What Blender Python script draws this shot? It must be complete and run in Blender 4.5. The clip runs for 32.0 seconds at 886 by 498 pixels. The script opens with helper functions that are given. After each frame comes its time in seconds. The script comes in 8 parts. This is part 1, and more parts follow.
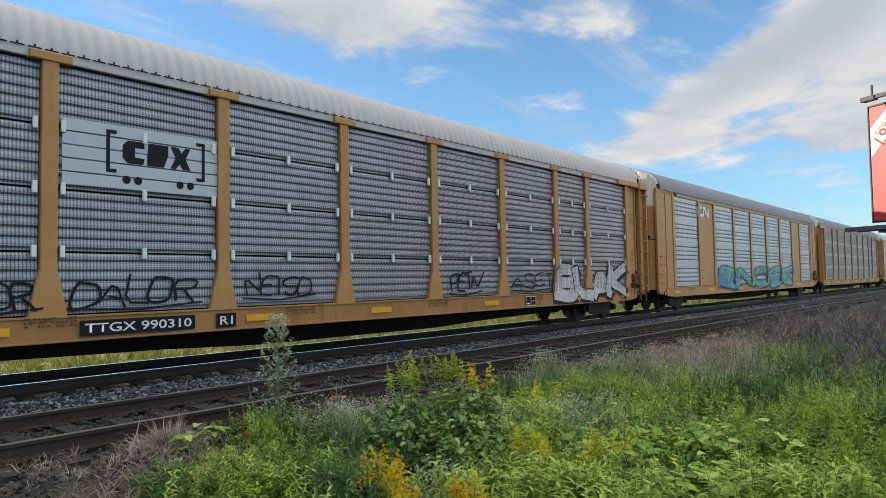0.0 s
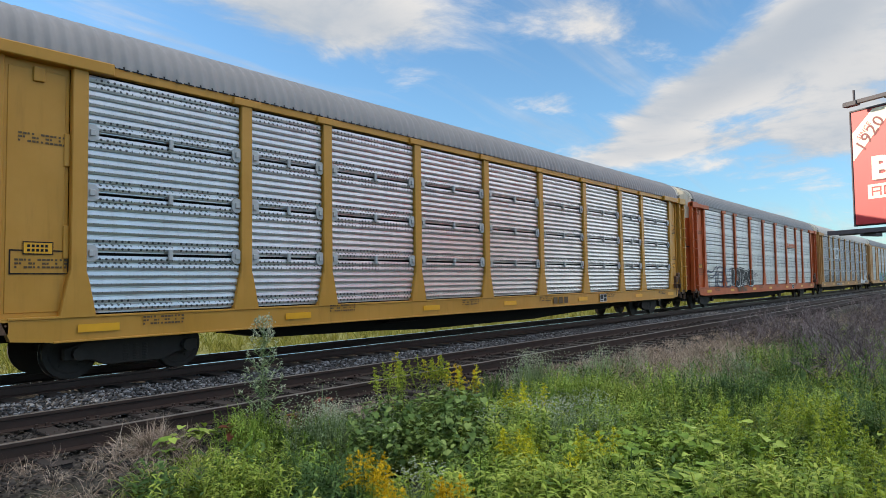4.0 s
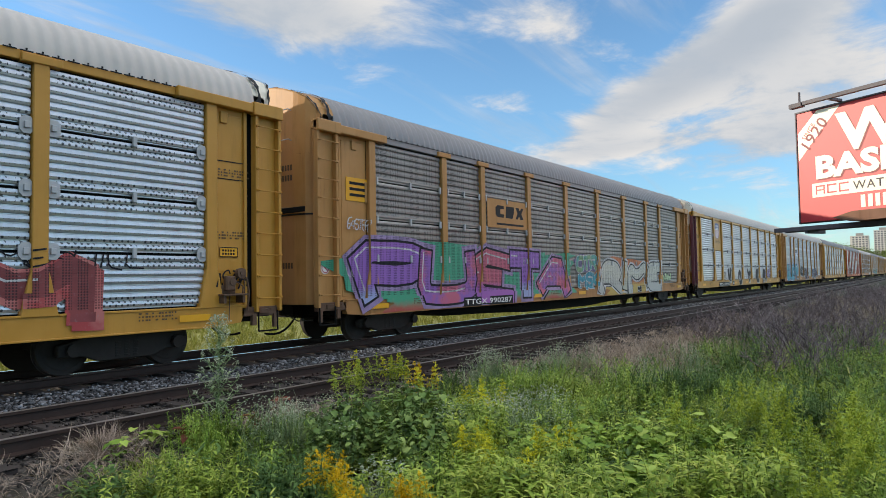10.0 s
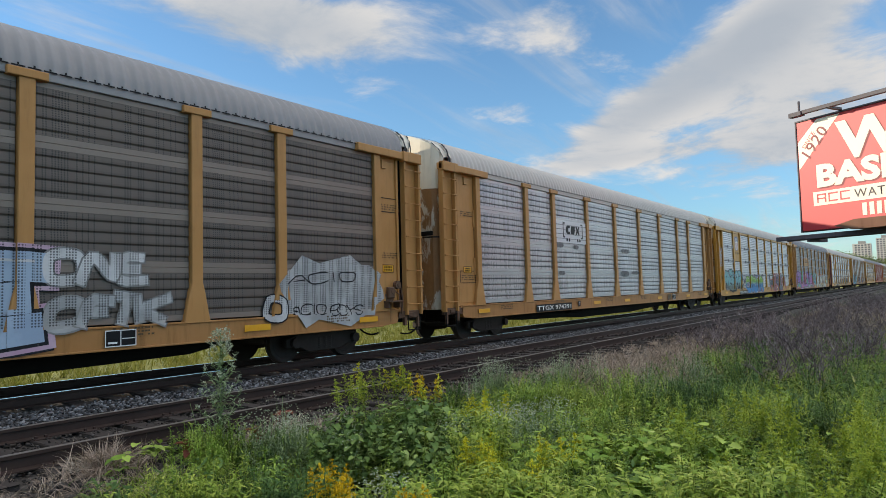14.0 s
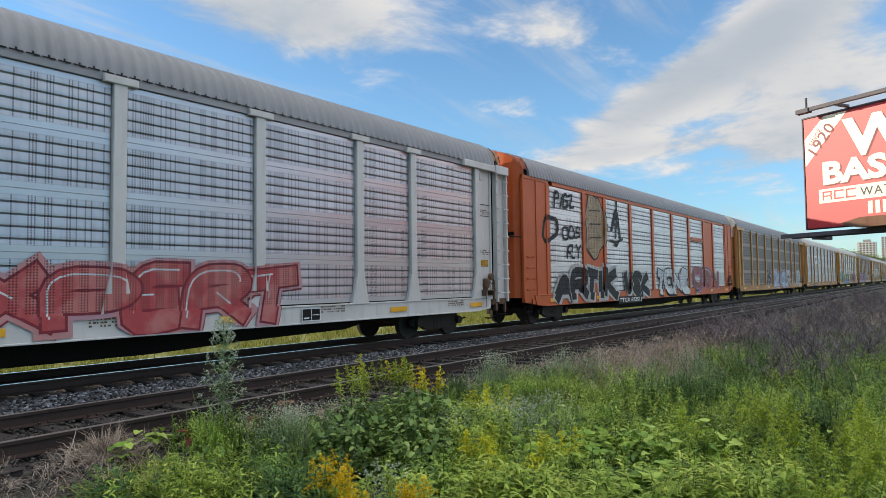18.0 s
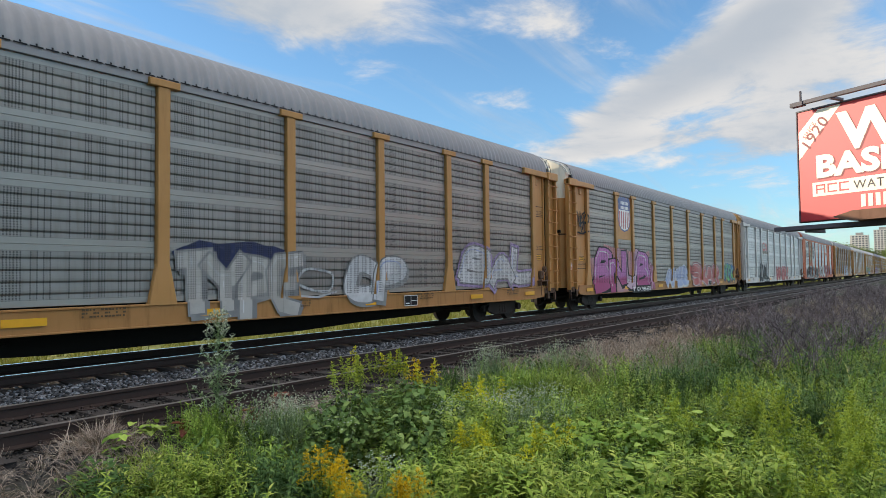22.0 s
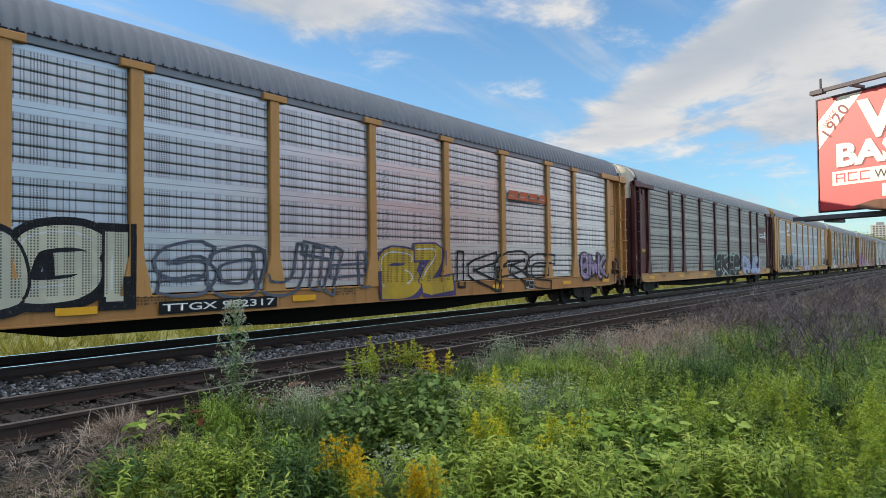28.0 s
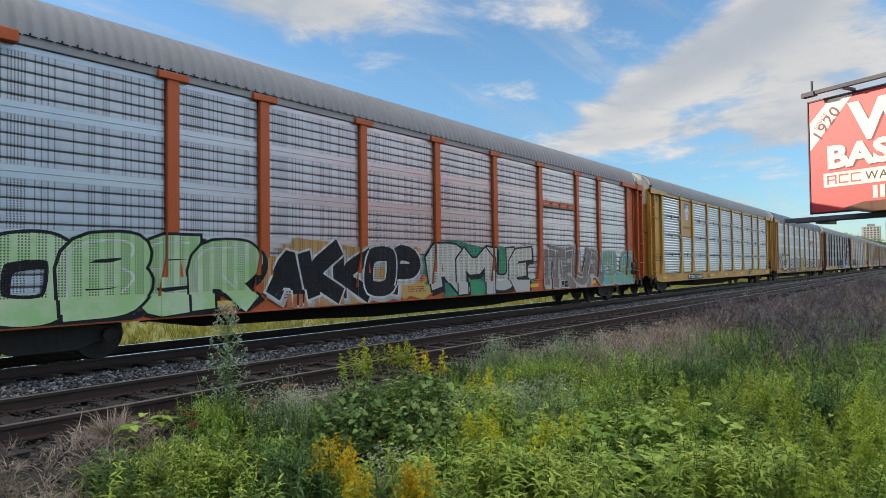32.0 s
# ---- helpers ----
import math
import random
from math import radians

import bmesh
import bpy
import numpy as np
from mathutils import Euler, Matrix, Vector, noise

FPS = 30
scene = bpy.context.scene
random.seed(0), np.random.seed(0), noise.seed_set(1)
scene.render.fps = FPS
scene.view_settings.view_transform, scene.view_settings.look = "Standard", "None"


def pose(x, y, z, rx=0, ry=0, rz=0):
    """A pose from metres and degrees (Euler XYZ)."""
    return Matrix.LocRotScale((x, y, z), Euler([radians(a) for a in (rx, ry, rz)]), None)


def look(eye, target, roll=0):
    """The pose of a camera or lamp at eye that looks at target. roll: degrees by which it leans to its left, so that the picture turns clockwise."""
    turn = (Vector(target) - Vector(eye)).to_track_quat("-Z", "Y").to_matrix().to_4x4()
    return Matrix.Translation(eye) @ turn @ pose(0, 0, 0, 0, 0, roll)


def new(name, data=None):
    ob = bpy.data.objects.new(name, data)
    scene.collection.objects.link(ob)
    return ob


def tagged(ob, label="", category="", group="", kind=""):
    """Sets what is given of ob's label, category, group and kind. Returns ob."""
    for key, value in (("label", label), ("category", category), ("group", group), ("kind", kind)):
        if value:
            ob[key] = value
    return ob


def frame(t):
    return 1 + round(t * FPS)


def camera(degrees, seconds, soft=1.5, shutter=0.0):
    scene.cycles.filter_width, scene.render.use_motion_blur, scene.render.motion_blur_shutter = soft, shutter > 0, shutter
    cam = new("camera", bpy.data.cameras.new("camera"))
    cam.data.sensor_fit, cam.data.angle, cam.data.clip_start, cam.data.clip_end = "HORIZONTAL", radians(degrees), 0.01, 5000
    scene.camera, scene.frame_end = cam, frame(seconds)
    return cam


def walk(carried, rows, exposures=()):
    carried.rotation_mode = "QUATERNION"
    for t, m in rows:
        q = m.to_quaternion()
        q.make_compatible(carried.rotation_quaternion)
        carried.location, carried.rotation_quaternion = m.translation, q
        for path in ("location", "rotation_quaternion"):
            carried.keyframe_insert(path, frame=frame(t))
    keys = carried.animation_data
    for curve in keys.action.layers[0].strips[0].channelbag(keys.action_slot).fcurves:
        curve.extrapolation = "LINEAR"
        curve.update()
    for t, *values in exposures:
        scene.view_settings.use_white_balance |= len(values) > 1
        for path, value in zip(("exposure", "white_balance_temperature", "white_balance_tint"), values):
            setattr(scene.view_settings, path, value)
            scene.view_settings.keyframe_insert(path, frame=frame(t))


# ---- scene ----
EYE = (0.0, 0.226, 1.467)


def aim(pan, pitch, roll):
    """Pose of the hand-held camera: pan from the track's direction, tilt and roll in degrees."""
    p, q = radians(pan), radians(pitch)
    d = Vector((math.cos(p) * math.cos(q), math.sin(p) * math.cos(q), math.sin(q)))
    return look(EYE, Vector(EYE) + 10 * d, roll)


cam = camera(67.43, 32.0, soft=0.4)
walk(cam, [(t, aim(p, q, r)) for t, p, q, r in (
    (0, 40.84, 2.71, -0.94),
    (0.5, 41.01, 2.69, -0.69),
    (1, 41.21, 2.52, -0.99),
    (1.5, 41.49, 2.55, -0.66),
    (2, 41.54, 2.60, -0.67),
    (2.5, 41.43, 2.76, -0.82),
    (3, 40.80, 2.76, -0.70),
    (3.5, 40.34, 2.80, -0.69),
    (5.5, 37.35, 2.65, -0.81),
    (6, 36.88, 2.44, -0.56),
    (6.5, 36.37, 2.44, -0.37),
    (7, 36.08, 2.40, -0.34),
    (7.5, 36.03, 2.33, -0.49),
    (8, 36.22, 2.26, -0.46),
    (8.5, 36.17, 2.30, -0.76),
    (9, 36.12, 2.53, -1.13),
    (9.5, 36.24, 2.49, -0.95),
    (10, 36.17, 2.56, -1.03),
    (10.5, 36.10, 2.75, -1.21),
    (11, 36.16, 2.82, -1.22),
    (11.5, 36.26, 2.90, -1.07),
    (12, 36.09, 2.99, -0.98),
    (12.5, 36.04, 3.03, -0.78),
    (13, 35.98, 3.33, -0.96),
    (13.5, 36.05, 3.54, -1.05),
    (14, 36.30, 3.58, -1.54),
    (14.5, 36.62, 3.59, -1.62),
    (16.5, 37.19, 3.80, -1.11),
    (17, 37.10, 3.61, -0.95),
    (17.5, 36.91, 3.24, -0.77),
    (18, 36.61, 2.94, -0.73),
    (18.5, 36.58, 2.57, -0.61),
    (19, 36.42, 2.42, -0.50),
    (19.5, 36.26, 2.35, -0.64),
    (20, 36.21, 2.32, -0.72),
    (20.5, 36.17, 2.31, -0.72),
    (21, 36.14, 2.34, -0.65),
    (21.5, 36.11, 2.35, -0.67),
    (22, 36.16, 2.27, -0.65),
    (22.5, 36.16, 2.17, -0.73),
    (23, 36.41, 2.04, -0.92),
    (23.5, 36.80, 1.99, -0.91),
    (24, 36.92, 1.94, -0.68),
    (24.5, 36.99, 1.89, -0.72),
    (25, 37.04, 1.81, -0.70),
    (25.5, 37.18, 1.77, -0.53),
    (27.5, 37.42, 1.49, -0.71),
    (28, 37.43, 1.47, -0.69),
    (28.5, 37.43, 1.46, -0.42),
    (29, 37.43, 1.46, -0.42),
    (29.5, 37.43, 1.41, -0.45),
    (30, 37.41, 1.35, -0.62),
    (30.5, 37.22, 1.33, -0.57),
    (31, 36.99, 1.39, -0.57),
    (31.5, 36.89, 1.49, -0.64),
    (32, 36.87, 1.59, -0.70),
)], exposures=((0, 0.70, 6620, 9), (12, 0.66, 6620, 9), (13.2, 0.64, 6620, 9), (14, 0.53, 6620, 9), (17, 0.64, 6620, 9), (28, 0.68, 6620, 9), (30, 0.60, 6620, 9), (31, 0.54, 6620, 9), (32, 0.58, 6620, 9)))

# ---- world, sun, exposure ----
SUN_EL, SUN_AZ = radians(13.4), radians(120)      # azimuth from the track's direction, towards the far side
sun_dir = Vector((math.cos(SUN_AZ) * math.cos(SUN_EL), math.sin(SUN_AZ) * math.cos(SUN_EL), math.sin(SUN_EL)))
sun = new("sun", bpy.data.lights.new("sun", "SUN"))
sun.data.energy, sun.data.angle, sun.data.color = 3.0, radians(0.53), (1.0, 0.87, 0.70)
sun.matrix_world = look(sun_dir * 50, (0, 0, 0))


def link(nt, a, b):
    nt.links.new(a, b)


def mth(nt, op, a, b=None, c=None, clamp=False):
    n = nt.nodes.new("ShaderNodeMath")
    n.operation, n.use_clamp = op, clamp
    for i, v in enumerate((a, b, c)):
        if v is None:
            continue
        if isinstance(v, (int, float)):
            n.inputs[i].default_value = v
        else:
            nt.links.new(v, n.inputs[i])
    return n.outputs[0]


def mixc(nt, f, a, b, blend="MIX"):
    n = nt.nodes.new("ShaderNodeMix")
    n.data_type, n.blend_type = "RGBA", blend
    for sock, v in ((n.inputs[0], f), (n.inputs[6], a), (n.inputs[7], b)):
        if isinstance(v, (int, float)):
            sock.default_value = v
        elif isinstance(v, tuple):
            sock.default_value = (*v[:3], 1)
        else:
            nt.links.new(v, sock)
    return n.outputs[2]


def ramp(nt, f, stops):
    n = nt.nodes.new("ShaderNodeValToRGB")
    el = n.color_ramp.elements
    while len(el) < len(stops):
        el.new(0.5)
    for e, (p, c) in zip(el, stops):
        e.position = p
        e.color = (*c, 1) if isinstance(c, tuple) else (c, c, c, 1)
    nt.links.new(f, n.inputs[0])
    return n.outputs[0]


def noise_tex(nt, vec, scale, detail=4, rough=0.55, dist=0.0):
    n = nt.nodes.new("ShaderNodeTexNoise")
    n.inputs["Scale"].default_value, n.inputs["Detail"].default_value = scale, detail
    n.inputs["Roughness"].default_value, n.inputs["Distortion"].default_value = rough, dist
    if vec is not None:
        nt.links.new(vec, n.inputs["Vector"])
    return n.outputs[0]


def smooth(nt, v, lo, hi):
    n = nt.nodes.new("ShaderNodeMapRange")
    n.interpolation_type = "SMOOTHSTEP"
    nt.links.new(v, n.inputs[0])
    n.inputs[1].default_value, n.inputs[2].default_value = lo, hi
    return n.outputs[0]


def make_world():
    w = bpy.data.worlds.new("sky")
    scene.world = w
    w.use_nodes = True
    nt = w.node_tree
    nt.nodes.clear()
    sky = nt.nodes.new("ShaderNodeTexSky")
    sky.sky_type, sky.sun_disc = "NISHITA", False
    sky.sun_elevation, sky.sun_rotation = SUN_EL, math.pi / 2 - SUN_AZ
    sky.air_density, sky.dust_density, sky.ozone_density = 1.0, 0.0, 3.0
    tc = nt.nodes.new("ShaderNodeTexCoord")
    sp = nt.nodes.new("ShaderNodeSeparateXYZ")
    link(nt, tc.outputs["Generated"], sp.inputs[0])
    x, y, z = sp.outputs
    # flat cloud deck seen in perspective
    zz = mth(nt, "ADD", mth(nt, "MAXIMUM", z, 0.0), 0.12)
    u, v = mth(nt, "DIVIDE", x, zz), mth(nt, "DIVIDE", y, zz)
    cb = nt.nodes.new("ShaderNodeCombineXYZ")
    link(nt, u, cb.inputs[0]), link(nt, v, cb.inputs[1])
    fine = noise_tex(nt, cb.outputs[0], 2.1, 10, 0.62, 0.3)
    broad = noise_tex(nt, cb.outputs[0], 0.42, 3, 0.5, 0.3)
    az = mth(nt, "ARCTAN2", y, x)
    el = mth(nt, "ARCSINE", z)

    def blob(a0, e0, wa, we, tilt=0.0):
        """A soft cloud bank round azimuth a0 and elevation e0, in degrees."""
        da, de = mth(nt, "SUBTRACT", az, radians(a0)), mth(nt, "SUBTRACT", el, radians(e0))
        c, s_ = math.cos(radians(tilt)), math.sin(radians(tilt))
        p = mth(nt, "DIVIDE", mth(nt, "ADD", mth(nt, "MULTIPLY", da, c), mth(nt, "MULTIPLY", de, s_)), radians(wa))
        q = mth(nt, "DIVIDE", mth(nt, "SUBTRACT", mth(nt, "MULTIPLY", de, c), mth(nt, "MULTIPLY", da, s_)), radians(we))
        r = mth(nt, "ADD", mth(nt, "MULTIPLY", p, p), mth(nt, "MULTIPLY", q, q))
        return mth(nt, "POWER", 2.718, mth(nt, "MULTIPLY", r, -1.0))
    banks = None
    for b in CLOUD_BANKS:
        g = mth(nt, "MULTIPLY", blob(*b[:5]), b[5])
        banks = g if banks is None else mth(nt, "ADD", banks, g)
    dens = mth(nt, "ADD", mth(nt, "MULTIPLY", banks, 0.5), mth(nt, "ADD", mth(nt, "MULTIPLY", fine, 0.92), mth(nt, "MULTIPLY", broad, 0.25)))
    # extra cloud cover above the view, added as fill light from overhead
    over = mth(nt, "MULTIPLY", smooth(nt, el, radians(26), radians(48)), 0.28)
    dens = mth(nt, "ADD", dens, over)
    cover = smooth(nt, dens, 0.675, 0.92)
    # thin high streaks between the banks
    sm = nt.nodes.new("ShaderNodeMapping")
    sm.inputs["Scale"].default_value, sm.inputs["Rotation"].default_value = (0.55, 2.6, 1.0), (0, 0, radians(-32))
    link(nt, cb.outputs[0], sm.inputs[0])
    veil = smooth(nt, noise_tex(nt, sm.outputs[0], 1.5, 8, 0.6, 0.5), 0.46, 0.80)
    cover = mth(nt, "MAXIMUM", cover, mth(nt, "MULTIPLY", veil, 0.62))
    thick = smooth(nt, dens, 0.85, 1.25)
    bg1, bg2 = nt.nodes.new("ShaderNodeBackground"), nt.nodes.new("ShaderNodeBackground")
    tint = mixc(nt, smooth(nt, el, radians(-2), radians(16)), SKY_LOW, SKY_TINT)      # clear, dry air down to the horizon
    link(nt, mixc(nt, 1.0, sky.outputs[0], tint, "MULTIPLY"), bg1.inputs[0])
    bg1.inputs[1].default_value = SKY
    lit = mixc(nt, smooth(nt, fine, 0.35, 0.7), (0.58, 0.65, 0.75), (1.02, 0.99, 0.97))
    link(nt, mixc(nt, thick, lit, (0.58, 0.64, 0.73)), bg2.inputs[0])
    # unseen clouds overhead and opposite the sun, made brighter to fill the shaded side
    high = mth(nt, "ADD", smooth(nt, el, radians(24), radians(50)), mth(nt, "ADD", mth(nt, "MULTIPLY", smooth(nt, mth(nt, "MULTIPLY", y, -1.0), 0.05, 0.6), 0.35),
                                                                              # extra gain behind the camera to the
                                                                              # right, to brighten the car sides
                                                                              mth(nt, "MULTIPLY", mth(nt, "MULTIPLY", smooth(nt, mth(nt, "MULTIPLY", y, -1.0), 0.02, 0.3), smooth(nt, x, 0.46, 0.70)), 1.15)))
    link(nt, mth(nt, "ADD", mth(nt, "MULTIPLY", high, CLOUD_FILL), CLOUD), bg2.inputs[1])
    mx = nt.nodes.new("ShaderNodeMixShader")
    link(nt, cover, mx.inputs[0])
    link(nt, bg1.outputs[0], mx.inputs[1]), link(nt, bg2.outputs[0], mx.inputs[2])
    out = nt.nodes.new("ShaderNodeOutputWorld")
    link(nt, mx.outputs[0], out.inputs[0])


SKY, CLOUD, CLOUD_FILL = 0.142, 0.53, 0.87
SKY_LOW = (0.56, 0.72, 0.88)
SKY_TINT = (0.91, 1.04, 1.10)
CLOUD_BANKS = ((50, 22.0, 12, 3.4, 4, 0.95), (26, 20.8, 5.5, 3.2, 18, 0.50), (30, 15.5, 2.6, 1.8, 10, 0.25), (17.5, 15.2, 11, 2.3, -27, 0.95), (8, 19.5, 7, 3.2, -27, 0.8),
               (7, 13.5, 10, 4.2, -18, 0.62), (38, 15.6, 5, 0.6, 0, 0.2), (20, 10.6, 7, 0.9, -6, 0.42), (6, 10.5, 8, 1.5, -8, 0.45),
               # banks out of view, added as fill light and for the sheets to reflect
               (-80, 32, 40, 9, 0, 0.3), (-34, 13, 18, 10, 0, 1.0), (160, 25, 40, 10, 0, 0.4))
make_world()

# ---- materials ----
def material(name):
    m = bpy.data.materials.new(name)
    m.use_nodes = True
    nt = m.node_tree
    b = nt.nodes["Principled BSDF"]
    return m, nt, b


def obj_coord(nt):
    return nt.nodes.new("ShaderNodeTexCoord").outputs["Object"]


def geo_pos(nt):
    return nt.nodes.new("ShaderNodeNewGeometry").outputs["Position"]


def bump(nt, b, height, strength=0.3, dist=0.01):
    n = nt.nodes.new("ShaderNodeBump")
    n.inputs["Strength"].default_value, n.inputs["Distance"].default_value = strength, dist
    link(nt, height, n.inputs["Height"])
    link(nt, n.outputs[0], b.inputs["Normal"])


def paint(name, col, rough=0.5, grime=0.5, rust=0.25, seed=0.0, metal=0.0):
    """Weathered paint on steel: fading, streaks running down, rust specks."""
    m, nt, b = material(name)
    co = obj_coord(nt)
    mp = nt.nodes.new("ShaderNodeMapping")
    mp.inputs["Location"].default_value = (seed, seed * 1.7, 0)
    link(nt, co, mp.inputs[0])
    v = mp.outputs[0]
    st = nt.nodes.new("ShaderNodeMapping")
    st.inputs["Scale"].default_value = (3.0, 3.0, 0.35)
    link(nt, v, st.inputs[0])
    streak = noise_tex(nt, st.outputs[0], 2.2, 5, 0.65)
    broad = noise_tex(nt, v, 0.9, 4, 0.6)
    fine = noise_tex(nt, v, 22, 4, 0.7)
    dark = tuple(c * 0.55 for c in col)
    pale = tuple(min(1, c * 1.12 + 0.015) for c in col)
    c = mixc(nt, smooth(nt, broad, 0.3, 0.75), pale, col)
    c = mixc(nt, mth(nt, "MULTIPLY", smooth(nt, streak, 0.48, 0.8), grime), c, dark)
    c = mixc(nt, mth(nt, "MULTIPLY", smooth(nt, mth(nt, "ADD", mth(nt, "MULTIPLY", fine, 0.5), mth(nt, "MULTIPLY", streak, 0.5)), 0.6, 0.72), rust), c, (0.11, 0.045, 0.02))
    link(nt, c, b.inputs["Base Color"])
    b.inputs["Roughness"].default_value, b.inputs["Metallic"].default_value = rough, metal
    b.inputs["Specular IOR Level"].default_value = 0.28
    bump(nt, b, fine, 0.08, 0.003)
    return m


def flat(name, col, rough=0.6, metal=0.0, var=0.25, scale=6.0):
    m, nt, b = material(name)
    n = noise_tex(nt, obj_coord(nt), scale, 5, 0.65)
    link(nt, mixc(nt, n, tuple(c * (1 - var) for c in col), tuple(min(1, c * (1 + var)) for c in col)), b.inputs["Base Color"])
    b.inputs["Roughness"].default_value, b.inputs["Metallic"].default_value = rough, metal
    b.inputs["Specular IOR Level"].default_value = 0.15 if max(col) < 0.03 else 0.4
    return m


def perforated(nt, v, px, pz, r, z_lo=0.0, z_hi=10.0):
    """1 on the drawn holes of a punched sheet, on a grid px by pz."""
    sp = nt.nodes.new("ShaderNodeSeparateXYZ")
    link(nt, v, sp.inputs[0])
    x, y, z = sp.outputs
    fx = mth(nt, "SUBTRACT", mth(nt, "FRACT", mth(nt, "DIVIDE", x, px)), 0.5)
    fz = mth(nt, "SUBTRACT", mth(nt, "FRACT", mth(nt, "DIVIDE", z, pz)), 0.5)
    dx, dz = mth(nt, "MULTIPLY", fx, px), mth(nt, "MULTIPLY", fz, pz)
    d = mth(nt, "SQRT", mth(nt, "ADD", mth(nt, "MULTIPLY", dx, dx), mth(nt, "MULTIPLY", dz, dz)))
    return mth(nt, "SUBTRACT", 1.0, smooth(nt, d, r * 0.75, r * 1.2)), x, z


def sheet_metal(name, col, kind, dirt=0.4, rough=0.38, metal=0.8, strip=1.18):
    """Galvanised punched side sheet: dull metal, holes drawn in rows, grime and drip marks."""
    m, nt, b = material(name)
    co = obj_coord(nt)
    rnd = nt.nodes.new("ShaderNodeObjectInfo").outputs["Random"]
    mp = nt.nodes.new("ShaderNodeMapping")
    link(nt, co, mp.inputs[0])
    cb = nt.nodes.new("ShaderNodeCombineXYZ")
    link(nt, mth(nt, "MULTIPLY", rnd, 40.0), cb.inputs[0]), link(nt, mth(nt, "MULTIPLY", rnd, 17.0), cb.inputs[2])
    link(nt, cb.outputs[0], mp.inputs["Location"])
    v = mp.outputs[0]
    st = nt.nodes.new("ShaderNodeMapping")
    st.inputs["Scale"].default_value = (3.5, 1.0, 0.4)
    link(nt, v, st.inputs[0])
    streak = noise_tex(nt, st.outputs[0], 3.0, 5, 0.65)
    broad = noise_tex(nt, v, 1.1, 4, 0.6)
    fine = noise_tex(nt, v, 35, 3, 0.7)
    c = mixc(nt, broad, tuple(k * 0.8 for k in col), tuple(min(1, k * 1.15) for k in col))
    c = mixc(nt, mth(nt, "MULTIPLY", smooth(nt, streak, 0.42, 0.8), dirt), c, (0.13, 0.11, 0.09))
    c = mixc(nt, mth(nt, "MULTIPLY", rnd, 0.22), c, tuple(k * 0.6 for k in col))
    if kind == "small":
        # holes stand in columns, in uneven clusters, and leave the flat bands free
        hole, x, z = perforated(nt, co, 0.046, 0.038, 0.0125)
        pick = nt.nodes.new("ShaderNodeTexWhiteNoise")
        pick.noise_dimensions = "1D"
        link(nt, mth(nt, "FLOOR", mth(nt, "DIVIDE", x, 0.046)), pick.inputs["W"])
        colm = mth(nt, "GREATER_THAN", pick.outputs["Value"], 0.50)
        band = mth(nt, "MULTIPLY", mth(nt, "GREATER_THAN", z, 0.10), mth(nt, "LESS_THAN", z, 0.85))
        hole = mth(nt, "MULTIPLY", mth(nt, "MULTIPLY", hole, band), colm)
        # bolts along both bands
        bolt, _, _ = perforated(nt, co, 0.46, 0.8425, 0.019)
        hole = mth(nt, "MAXIMUM", hole, mth(nt, "MULTIPLY", bolt, mth(nt, "SUBTRACT", 1.0, band)))
    elif kind == "big":
        # staggered rows in two bands, above and below the seams, in groups
        sh = nt.nodes.new("ShaderNodeMapping")
        sh.inputs["Location"].default_value = (0.05, 0, 0.03)
        link(nt, co, sh.inputs[0])
        h1, x, z = perforated(nt, co, 0.10, 0.12, 0.021)
        sh.inputs["Location"].default_value = (0.05, 0, 0.06)
        h2, _, _ = perforated(nt, sh.outputs[0], 0.10, 0.12, 0.021)
        bands = mth(nt, "ADD", mth(nt, "MULTIPLY", mth(nt, "GREATER_THAN", z, 0.035), mth(nt, "LESS_THAN", z, 0.215)), mth(nt, "MULTIPLY", mth(nt, "GREATER_THAN", z, 0.695), mth(nt, "LESS_THAN", z, 0.865)))
        grp = mth(nt, "GREATER_THAN", mth(nt, "FRACT", mth(nt, "DIVIDE", x, 0.70)), 0.16)
        hole = mth(nt, "MULTIPLY", mth(nt, "MULTIPLY", mth(nt, "MAXIMUM", h1, h2), bands), grp)
        # rivet rows along the strips
        rv, _, _ = perforated(nt, co, 0.07, 0.1282, 0.008)
        hole = mth(nt, "MAXIMUM", hole, mth(nt, "MULTIPLY", rv, 0.55))
    else:
        hole, x, z = perforated(nt, co, 0.05, 0.034, 0.0125)
    if kind == "small":                     # the lapped bands are cleaner metal
        c = mixc(nt, band, mixc(nt, broad, tuple(min(1, k * strip * 0.9) for k in col), tuple(min(1, k * strip * 1.1) for k in col)), c)
    # no openings are cut: the dark inside the holes is put into the colour
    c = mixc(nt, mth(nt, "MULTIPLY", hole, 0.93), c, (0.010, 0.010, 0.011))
    link(nt, c, b.inputs["Base Color"])
    link(nt, mth(nt, "MULTIPLY", mth(nt, "SUBTRACT", 1.0, hole), metal), b.inputs["Metallic"])
    link(nt, mth(nt, "ADD", mth(nt, "MULTIPLY", streak, 0.25), rough - 0.1), b.inputs["Roughness"])
    bump(nt, b, mth(nt, "SUBTRACT", mth(nt, "MULTIPLY", fine, 0.15), hole), 0.25, 0.004)
    return m


YELLOW = paint("tan_yellow_paint", (0.44, 0.215, 0.062), 0.5, 0.45, 0.25)
SOOTY = paint("rusty_sooty_steel", (0.11, 0.058, 0.032), 0.7, 0.8, 0.8, 6.0)
SILL_TAN = paint("grimy_tan_sill", (0.36, 0.165, 0.046), 0.55, 0.75, 0.6, 14.0)
